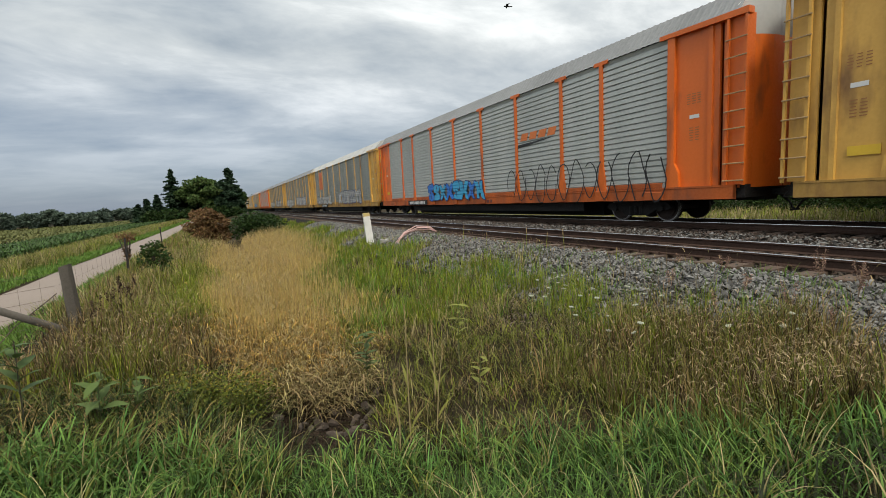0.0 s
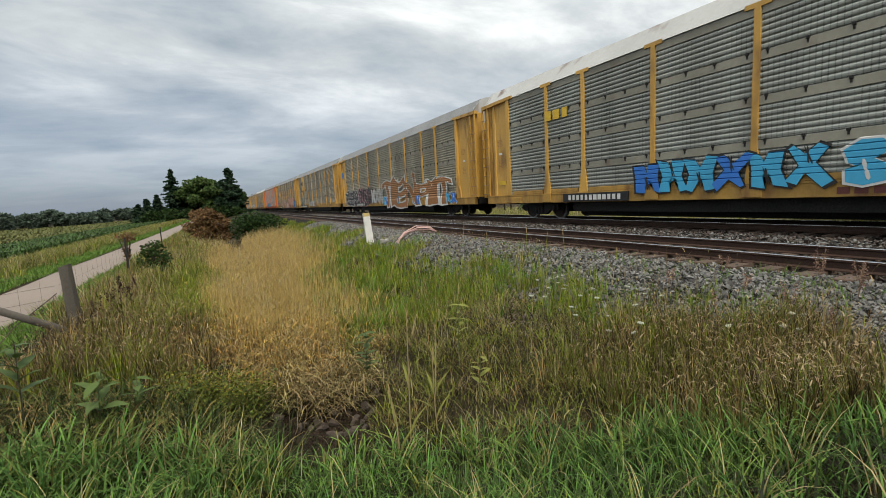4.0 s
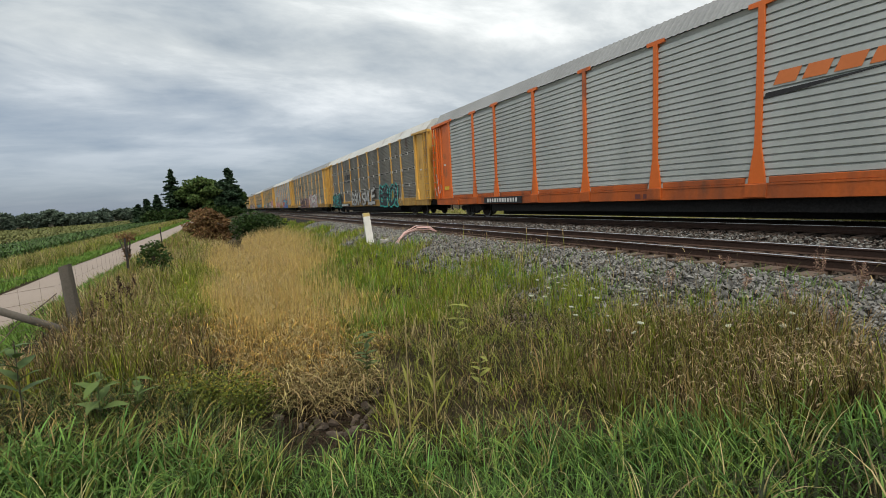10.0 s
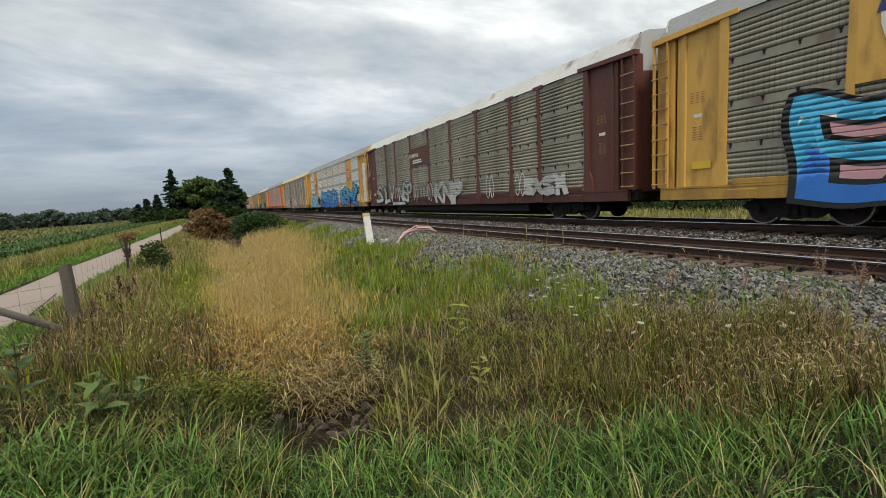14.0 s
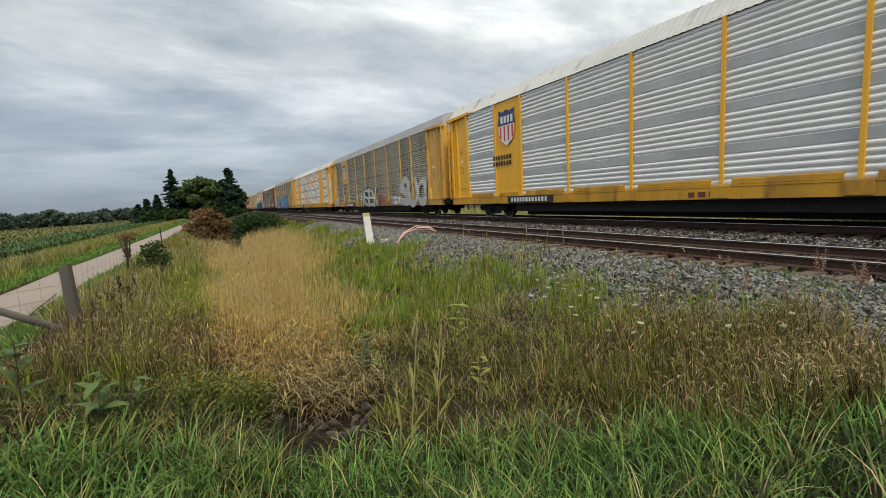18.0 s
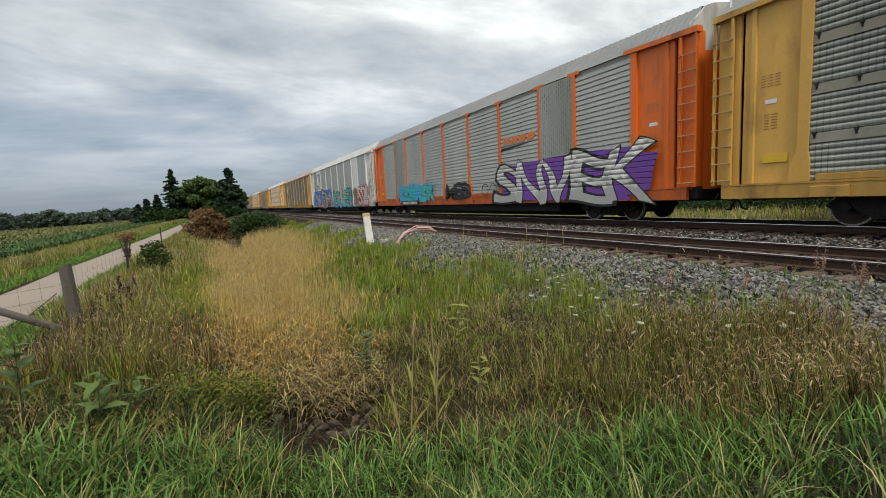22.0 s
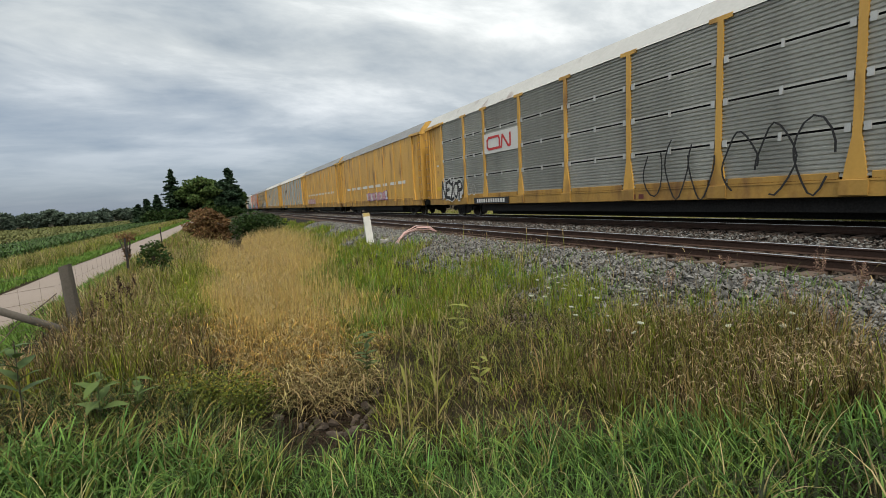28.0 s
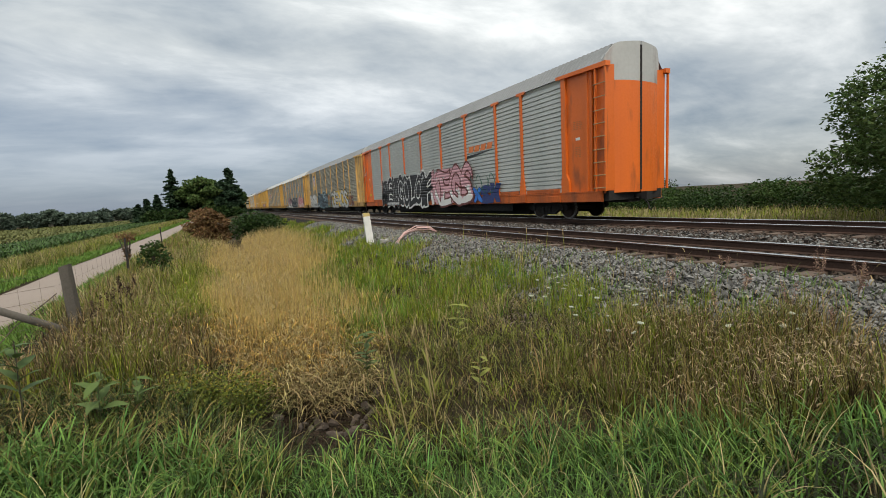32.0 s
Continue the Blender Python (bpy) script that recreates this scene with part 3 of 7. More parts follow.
def ladder_mesh(material):
    def make():
        b = Build()
        y0, y1 = BODY - 0.50, BODY - 0.06
        for y in (y0, y1):
            b.box(-HALF - 0.02, -HALF + 0.05, y - 0.03, y + 0.03, SILL - 0.02, TOPZ - 0.1)
        return b.mesh("ladder", material)
    return cached(("ladder", material.name), make)


def rung_mesh():
    return cached("rung", lambda: Build().tube([(-HALF - 0.045, BODY - 0.55, 0), (-HALF - 0.045, BODY - 0.02, 0)], 0.02, 5).mesh("rung", RUNG))


def corner_mesh(material):
    def make():
        # a folded sheet: jamb, recessed web with one rib, return behind the ladder
        a, e = -HALF + 0.10, BODY - 0.12
        plan = [(a, EDGE), (a, EDGE + 1.05), (a - 0.05, EDGE + 1.07), (a - 0.05, EDGE + 1.17), (a, EDGE + 1.19), (a, EDGE + 1.34), (a + 0.06, EDGE + 1.36), (a + 0.06, EDGE + 1.42), (a, EDGE + 1.44), (a, e), (a + 0.42, e), (a + 0.42, e - 0.06), (a + 0.06, e - 0.06), (a + 0.06, EDGE)]
        n = len(plan)
        vs = [(x, y, SILL) for x, y in plan] + [(x, y, TOPZ) for x, y in plan]
        fs = [(i, (i + 1) % n, n + (i + 1) % n, n + i) for i in range(n)] + [tuple(range(n)), tuple(range(n, 2 * n))]
        return Build().add(vs, fs).mesh("corner_sheet", material)
    return cached(("corner", material.name), make)


def panel_clips(car):
    """Small steel clips along the seams of stacked panels."""
    steel = surf("clip_steel", (0.5, 0.51, 0.5), 0.5, 0.3, var=0.3)
    mid = cached("clip_mid", lambda: Build().box(-HALF + 0.015, -HALF + 0.05, -0.035, 0.035, -0.09, 0.11).mesh("panel_clip", steel))
    edge = cached("clip_edge", lambda: Build().box(-HALF + 0.008, -HALF + 0.05, -0.055, 0.055, -0.08, 0.10).mesh("panel_clip", steel))
    for k in (1, 2, 3):
        z = SILL + k * PANEL
        for i, w in enumerate(BAYS):
            y = (RIM[i] + RIM[i + 1]) / 2
            part("panel_clip", mid, car, loc=(0, y, z))
            for s in (-1, 1):
                part("panel_clip", edge, car, loc=(0, y + s * (w / 2 - 0.16), z))


def seam_bolts_mesh():
    """Dark bolt heads in a row along the three seams of the side panels."""
    def make():
        b = Build()
        for k in (1, 2, 3):
            z = SILL + k * PANEL - 0.10
            for i, w in enumerate(BAYS):
                for s in (-0.42, -0.14, 0.14, 0.42):
                    y = (RIM[i] + RIM[i + 1]) / 2 + s * w
                    b.box(-HALF + 0.012, -HALF + 0.045, y - 0.035, y + 0.035, z + 0.05, z + 0.11)
                    b.box(-HALF + 0.030, -HALF + 0.045, y - 0.02, y + 0.02, z - 0.03, z + 0.05)
        return b.mesh("seam_bolts", BLACK)
    return cached("seam_bolts", make)


def header_mesh(material):
    return cached(("header", material.name), lambda: Build().plate([(EDGE - 0.35, TOPZ - 0.02), (BODY, TOPZ - 0.10), (BODY, TOPZ + 0.06), (EDGE - 0.35, TOPZ + 0.10)], -HALF - 0.03, -HALF + 0.2).mesh("header", material))


def sill_mesh(material):
    def make():
        b = Build()
        b.prism([(-HALF, 0.70), (-HALF + 0.16, 0.68), (-HALF + 0.16, SILL), (-HALF - 0.01, SILL), (-HALF - 0.01, SILL - 0.05), (-HALF, SILL - 0.06)], -BODY + 0.3, BODY - 0.3)
        for y in RIM[1:-1]:
            b.box(-HALF - 0.045, -HALF - 0.002, y - 0.24, y + 0.24, 0.72, SILL - 0.015, 0.01)
        for i, w in enumerate(BAYS):
            y = (RIM[i] + RIM[i + 1]) / 2
            b.box(-HALF + 0.004, -HALF + 0.09, y - w / 2 + 0.28, y + w / 2 - 0.28, SILL + 0.002, SILL + 0.15, 0.01)
        for y in (-11.2, 11.2):
            b.box(-HALF - 0.05, -HALF - 0.004, y - 0.35, y + 0.35, 0.70, 0.95, 0.01)
        return b.mesh("side_sill", material)
    return cached(("sill", material.name), make)


def frame_mesh():
    def make():
        b = Build()
        b.box(-0.32, 0.32, -BODY + 0.2, BODY - 0.2, 0.62, 1.02)
        # sill deepened and skirt plate added, black to stand for shade under the floor
        b.box(-0.5, 0.5, -8.2, 8.2, 0.13, 0.64)
        b.box(-HALF + 0.3, -HALF + 0.36, -8.0, 8.0, 0.34, 0.98)
        b.box(-HALF + 0.14, HALF - 0.14, -BODY + 0.3, BODY - 0.3, 0.98, 1.06)
        for k in range(-9, 10):
            b.box(-HALF + 0.14, HALF - 0.14, k * 1.4 - 0.06, k * 1.4 + 0.06, 0.70, 0.98)
        for s in (-1, 1):
            b.box(-1.35, 1.35, s * (BODY - 0.25) - 0.12, s * (BODY - 0.25) + 0.12, 0.72, 1.06)
        b.box(-1.15, -0.55, 1.0, 2.6, 0.50, 0.95)
        b.tube([(0.9, -3.6, 0.75), (0.9, -1.6, 0.75)], 0.2, 10)
        return b.mesh("underframe", BLACK)
    return cached("frame", make)


def coupler_mesh():
    def make():
        b = Build()
        b.box(-0.09, 0.09, BODY - 0.2, BODY + 0.28, 0.76, 0.92)
        b.box(-0.17, 0.13, BODY + 0.2, BODY + 0.42, 0.70, 0.98)
        b.tube([(-0.45, BODY - 0.2, 0.75), (-0.42, BODY + 0.05, 0.55), (-0.3, BODY + 0.2, 0.36), (-0.15, BODY + 0.4, 0.34)], 0.03, 6)
        b.tube([(-1.3, BODY - 0.05, 0.85), (-1.3, BODY + 0.02, 0.72), (-0.6, BODY + 0.02, 0.62), (0.2, BODY + 0.05, 0.78)], 0.018, 5)
        return b.mesh("coupler", BLACK)
    return cached("coupler", make)


def bogie(parent, y):
    tr = part("bogie", cached("bolster", lambda: Build().box(-1.15, 1.15, -0.25, 0.25, 0.38, 0.72, 0.03).mesh("bolster", BLACK)), parent, "black cast steel bogie", (0, y, 0))

    def frame_side():
        b = Build()
        out = [(-1.25, 0.48), (-1.12, 0.62), (-0.62, 0.64), (-0.42, 0.76), (0.42, 0.76), (0.62, 0.64), (1.12, 0.62), (1.25, 0.48), (1.12, 0.38), (0.72, 0.40), (0.42, 0.20), (-0.42, 0.20), (-0.72, 0.40), (-1.12, 0.38)]
        b.plate(out, -1.13, -0.98)
        for k in (-0.2, 0, 0.2):
            b.tube([(-1.14, k, 0.26), (-1.14, k, 0.5)], 0.07, 8)
        for k in (-0.89, 0.89):
            b.wheel(-1.18, -1.1, k, 0.45, 0.12, 10)
        return b.mesh("side_frame", BLACK)

    sf = cached("side_frame", frame_side)
    part("side_frame", sf, tr)
    part("side_frame", sf, tr, rz=math.pi)

    def wheel():
        b = Build()
        b.wheel(-0.80, -0.70, 0, 0.43, 0.42, 26)
        b.wheel(-0.70, -0.66, 0, 0.43, 0.45, 26)
        b.wheel(-0.84, -0.79, 0, 0.43, 0.30, 20)
        b.wheel(-1.0, 1.0, 0, 0.43, 0.08, 10)
        b.wheel(0.70, 0.80, 0, 0.43, 0.42, 20)
        return b.mesh("wheelset", WHEEL)

    def tread():
        n, vs = 26, []
        for x in (-0.795, -0.705):
            vs += [(x, 0.423 * math.cos(k * 2 * math.pi / n), 0.43 + 0.423 * math.sin(k * 2 * math.pi / n)) for k in range(n)]
        for r in (0.423, 0.385):
            vs += [(-0.802, r * math.cos(k * 2 * math.pi / n), 0.43 + r * math.sin(k * 2 * math.pi / n)) for k in range(n)]
        fs = [(k, (k + 1) % n, n + (k + 1) % n, n + k) for k in range(n)]
        fs += [(2 * n + k, 2 * n + (k + 1) % n, 3 * n + (k + 1) % n, 3 * n + k) for k in range(n)]
        return mesh_of("tread", vs, fs, TREAD)

    for k in (-0.89, 0.89):
        w = part("wheelset", cached("wheelset", wheel), tr, loc=(0, k, 0))
        part("tread", cached("tread", tread), w, "polished running surface")


def blob_outline(w, h, rnd, n=40, rough=0.18, square=0.55):
    ph = [rnd.uniform(0, 6.28) for _ in range(4)]
    pts = []
    for i in range(n):
        a = 2 * math.pi * i / n
        c, s = math.cos(a), math.sin(a)
        k = 1 + rough * (math.sin(5 * a + ph[0]) * 0.5 + math.sin(9 * a + ph[1]) * 0.35 + math.sin(14 * a + ph[2]) * 0.3)
        sx = math.copysign(abs(c) ** square, c)
        sz = math.copysign(abs(s) ** square, s)
        pts.append((sx * w / 2 * k, h / 2 + sz * h / 2 * k))
    return pts


def flat_poly(name, outline, material, x):
    vs = [(x, y, z) for y, z in outline]
    c = (x, sum(p[0] for p in outline) / len(outline), sum(p[1] for p in outline) / len(outline))
    n = len(vs)
    return mesh_of(name, vs + [c], [(i, n, (i + 1) % n) for i in range(n)], material)


def tag_strokes(w, h, rnd, material, x, thick=0.05, letters=5):
    """Looping pen strokes side by side, each one ribbon, with their places along the side."""
    out = []
    lw = w / letters
    for k in range(letters):
        ph, tw, span = rnd.uniform(0, 6.28), rnd.choice((1.0, 1.5, 2.0)), rnd.uniform(4.2, 6.6)
        tall = rnd.uniform(0.75, 1.0)
        pts = []
        for i in range(15):
            a = ph + span * i / 14
            pts.append(Vector((0.48 * lw * math.cos(a) * (1 + 0.25 * math.sin(tw * a)), h * 0.5 + h * 0.48 * tall * math.sin(a) * (1 - 0.2 * math.cos(2 * a)))))
        vs, fs = [], []
        for i, p in enumerate(pts):
            d = (pts[min(i + 1, 14)] - pts[max(i - 1, 0)]).normalized()
            nrm = Vector((-d.y, d.x)) * thick / 2
            depth = x - 0.0012 * i - 0.0006 * (k % 2)
            vs += [(depth, *(p - nrm)), (depth, *(p + nrm))]
        fs = [(2 * i, 2 * i + 1, 2 * i + 3, 2 * i + 2) for i in range(14)]
        out.append((w / 2 - (k + 0.5) * lw, mesh_of("tag_stroke", vs, fs, material)))
    return out


def letter_meshes(ch, width, height, line, fill, second, seed, fat=0.06):
    """One sprayed letter: a fat outline and a two-tone face, both warped by the same hand."""
    out = []
    box = None
    for fat, depth in ((0.0, 0.0), (fat, 0.0), (0.02, 0.004)):
        cu = bpy.data.curves.new("lettering", "FONT")
        cu.body, cu.size, cu.offset, cu.resolution_u, cu.fill_mode = ch, 1.0, fat, 3, "FRONT"
        tmp = bpy.data.objects.new("lettering", cu)
        me = bpy.data.meshes.new_from_object(tmp)
        bpy.data.objects.remove(tmp)
        bpy.data.curves.remove(cu)
        bm = bmesh.new()
        bm.from_mesh(me)
        bmesh.ops.triangulate(bm, faces=bm.faces)
        for q in range(3):
            bmesh.ops.subdivide_edges(bm, edges=[e for e in bm.edges if e.calc_length() > 0.08], cuts=1)
            bmesh.ops.triangulate(bm, faces=bm.faces)
        bm.to_mesh(me)
        bm.free()
        n = len(me.vertices)
        co = np.zeros(n * 3, np.float32)
        me.vertices.foreach_get("co", co)
        co = co.reshape(-1, 3)
        if box is None:
            box = co.min(0), co.max(0)
            bpy.data.meshes.remove(me)
            continue
        u = (co[:, 0] - box[0][0]) / (box[1][0] - box[0][0])
        v = (co[:, 1] - box[0][1]) / (box[1][1] - box[0][1])
        ph = seed * 1.7 + ord(ch)
        u2 = u + 0.14 * math.sin(ph) * (v - 0.5) + 0.07 * np.sin(v * 5.5 + ph) + 0.10 * (u - 0.5) * np.sin(v * 4.0 + 2 * ph)
        v2 = v + 0.08 * np.sin(u * 4.0 + ph * 1.3) * (0.25 + v) - 0.05 * np.sin(u * 3.1 - ph)
        xyz = np.stack([np.full(n, -depth), (0.5 - u2) * width, v2 * height], -1)
        me.vertices.foreach_set("co", xyz.astype(np.float32).ravel())
        me.materials.clear()
        me.materials.append(line if depth == 0.0 else fill)
        if depth > 0:
            me.materials.append(second)
            me.materials.append(INK["white"])
            idx = []
            for p in me.polygons:
                cu_, cv = float(u[list(p.vertices)].mean()), float(v[list(p.vertices)].mean())
                lim = 0.34 + 0.13 * math.sin(7 * cu_ + ph) + 0.06 * math.sin(17 * cu_ + 2 * ph)
                gloss = (cu_ * 6 + ph) % 1.0 < 0.16 and abs(cv - 0.80 - 0.06 * math.sin(ph + 5 * cu_)) < 0.05
                idx.append(1 if cv < lim else 2 if gloss else 0)
            me.polygons.foreach_set("material_index", idx)
        me.update()
        out.append(me)
    return out


SECOND = {"ice": "sky", "tan": "salmon", "salmon": "brown", "blackblue": "blackblue", "sky": "blue", "blue": "sky", "rose": "pink", "orange": "rose", "black": "black", "green": "black", "white": "grey", "silverline": "grey", "pink": "white", "brown": "brown", "lilac": "white", "navy": "blue", "teal": "sky", "grey": "silverline", "purple": "lilac", "maroon": "brown", "yellow": "orange", "red": "maroon"}


RIBS = {}


def pressed(me, zbase, pitch):
    """Presses the grooves of the ribbed panels into a sheet of paint that lies over them."""
    if not pitch:
        return me
    bm = bmesh.new()
    bm.from_mesh(me)
    if not bm.verts:
        bm.free()
        return me
    top = max(v.co.z for v in bm.verts) + zbase
    z = SILL + 0.17
    while z < top:
        for dz in (-0.022, 0.0, 0.014):
            bmesh.ops.bisect_plane(bm, geom=bm.verts[:] + bm.edges[:] + bm.faces[:], dist=0.0005, plane_co=(0, 0, z + dz - zbase), plane_no=(0, 0, 1))
        for v in bm.verts:
            if abs(v.co.z + zbase - z) < 0.004:
                v.co.x += 0.03
        z += pitch
    bm.to_mesh(me)
    bm.free()
    return me


BLOCKS = [
    [(-0.5, 0.0), (-0.15, 0.02), (-0.10, 0.33), (0.10, 0.30), (0.15, 0.0), (0.5, 0.04), (0.40, 0.55), (0.5, 1.0), (0.1, 0.95), (0.0, 0.70), (-0.12, 1.0), (-0.48, 0.97), (-0.38, 0.5)],
    [(-0.45, 0.05), (0.0, 0.0), (0.45, 0.08), (0.40, 0.34), (0.12, 0.40), (0.44, 0.52), (0.5, 0.85), (0.2, 1.0), (-0.3, 1.0), (-0.5, 0.8), (-0.40, 0.62), (-0.12, 0.58), (-0.42, 0.40)],
    [(-0.5, 0.1), (-0.3, 0.0), (0.05, 0.28), (0.3, 0.0), (0.5, 0.12), (0.22, 0.5), (0.5, 0.9), (0.25, 1.0), (0.0, 0.72), (-0.3, 1.0), (-0.5, 0.88), (-0.2, 0.5)],
]


def graffito(car, u, z, w, h, word, fill, line, back=None, seed=1, fat=0.06):
    """One piece of spray lettering: a backing cloud, then letter by letter. u: metres from the front end to its start."""
    y, x = BODY - u - w / 2, -HALF - 0.052
    pitch = RIBS.get(car, 0)
    rnd = random.Random(seed)
    h = h * 0.84
    if back:
        part("graffiti_cloud", pressed(flat_poly("graffiti_cloud", blob_outline(w * 0.98, h * 0.98, rnd, 60, 0.10, 0.3), INK[back], x), z + 0.06, pitch), car, back + " sprayed background", (0, y, z + 0.06))
    if word == "":
        return
    if word == "~":
        for oy, me in tag_strokes(w, h, rnd, INK[line], x - 0.003, 0.045, max(2, int(w / (0.62 if h > 1.3 else 0.45)))):
            part("tag_stroke", me, car, line + " sprayed pen stroke", (0, y + oy, z))
        return
    if word is None:
        # unreadable bubbles, each with its outline, face and inner slit
        n = max(1, round(w / (0.72 * h)))
        for k in range(n):
            bw = w / n * rnd.uniform(1.05, 1.3)
            bh = h * rnd.uniform(0.85, 1.0)
            oy = w / 2 - w * (k + 0.5) / n
            skew = rnd.uniform(-0.22, 0.22)
            shape = [((p + rnd.uniform(-0.07, 0.07) + skew * (q - 0.5)) * bw, (q + rnd.uniform(-0.05, 0.05)) * bh) for p, q in BLOCKS[rnd.randrange(3)]]
            d = x - 0.003 - 0.0025 * (k % 2)
            base = part("graffiti_bubble", pressed(flat_poly("graffiti_bubble", shape, INK[line], d), z, pitch), car, fill + " sprayed bubble with a " + line + " outline", (0, y + oy, z))
            cz = bh / 2
            face = [(p[0] * 0.86, cz + (p[1] - cz) * 0.90) for p in shape]
            part("bubble_face", pressed(flat_poly("bubble_face", face, INK[fill if k % 3 else SECOND.get(fill, fill)], d - 0.004), z, pitch), base)
            part("bubble_slit", flat_poly("bubble_slit", [(p[0] * 0.09 + 0.1 * (p[1] - cz), cz * (0.7 + 0.7 * (k % 2)) + (p[1] - cz) * 0.42) for p in shape], INK[line], d - 0.008), base)
        return
    wide = [0.45 if ch in "I!" else 1.15 if ch in "MW" else 1.0 for ch in word]
    at = 0.0
    for k, ch in enumerate(word):
        lw = w * wide[k] / sum(wide)
        om, fm = letter_meshes(ch, lw * 1.04, h * rnd.uniform(0.9, 1.02), INK[line], INK[fill], INK[SECOND.get(fill, fill)], seed + k, fat * (0.6 if ch in "MWNVK" else 1.0))
        om, fm = (pressed(q, z + 0.03 * (k % 2), pitch) for q in (om, fm))
        ob = part("graffiti_letter", om, car, fill + " sprayed letter with a " + line + " outline", (x - 0.003 - 0.0025 * (k % 2), y + w / 2 - at - lw / 2, z + 0.03 * (k % 2)))
        part("letter_face", fm, ob)
        at += lw


def bars(car, u, z, w, h, ink, rows=1, cols=6, seed=1, name="stencil_mark", x=-HALF - 0.008, solid=0.72):
    rnd = random.Random(seed)
    b = Build()
    for r in range(rows):
        z0 = z + h * r / rows
        for c in range(cols):
            y = BODY - u - w * (c + 0.5) / cols
            ww = w / cols * rnd.uniform(0.55, 0.8)
            b.add([(x, y - ww / 2, z0), (x, y + ww / 2, z0), (x, y + ww / 2, z0 + h / rows * solid), (x, y - ww / 2, z0 + h / rows * solid)], [(0, 1, 2, 3)])
    tagged(part(name, mesh_of(name, b.v, b.f, INK[ink] if isinstance(ink, str) else ink), car), kind="stuff")


def shield(car, y, z, w, h, parent_ink="navy", stripes=True):
    """A striped shield emblem, without its lettering."""
    x = -HALF - 0.012
    k = 0.5 * w
    body = [(-k, 0.75 * h), (-k * 0.95, 0.42 * h), (-k * 0.8, 0.2 * h), (0, 0), (k * 0.8, 0.2 * h), (k * 0.95, 0.42 * h), (k, 0.75 * h)]
    s = part("shield", flat_poly("shield", body, INK["white"], x), car, "white shield emblem with a dark blue head", (0, y, z))
    head = [(-k * 1.08, 0.58 * h), (k * 1.08, 0.58 * h), (k * 0.9, 0.85 * h), (k, h), (k * 0.4, 0.94 * h), (0, h), (-k * 0.4, 0.94 * h), (-k, h), (-k * 0.9, 0.85 * h)]
    part("shield_head", flat_poly("shield_head", head, INK[parent_ink], x - 0.003), s)
    for i in range(4):
        q = [(x - 0.006, k * (0.65 - 0.4 * i) - 0.14 * w * (j & 1) + 0.02, (0.66 if j < 2 else 0.86) * h - 0.03 * h) for j in (0, 1, 3, 2)]
        part("lettering_bar", mesh_of("lettering_bar", q, [(0, 1, 2, 3)], INK["white"]), s)
    if stripes:
        for i in range(4):
            yy = k * (0.72 - 0.48 * i)
            lo = 0.10 * h + 0.16 * h * abs(yy) / k
            part("red_stripe", mesh_of("red_stripe", [(x - 0.003, yy - 0.045 * w, lo), (x - 0.003, yy + 0.045 * w, lo), (x - 0.003, yy + 0.045 * w, 0.56 * h), (x - 0.003, yy - 0.045 * w, 0.56 * h)], [(0, 1, 2, 3)], INK["red"]), s)


def board(car, bay, z0, z1, material, label, wide=1.0):
    """A painted plate over part of one bay of the side."""
    y = (RIM[bay] + RIM[bay + 1]) / 2
    w = BAYS[bay] * wide - 0.1
    me = Build().box(-HALF + 0.004, -HALF + 0.05, -w / 2, w / 2, z0, z1).mesh("sign_board", material)
    part("sign_board", me, car, label, (0, y, 0))
    return y


CAP = ROOF["white"]


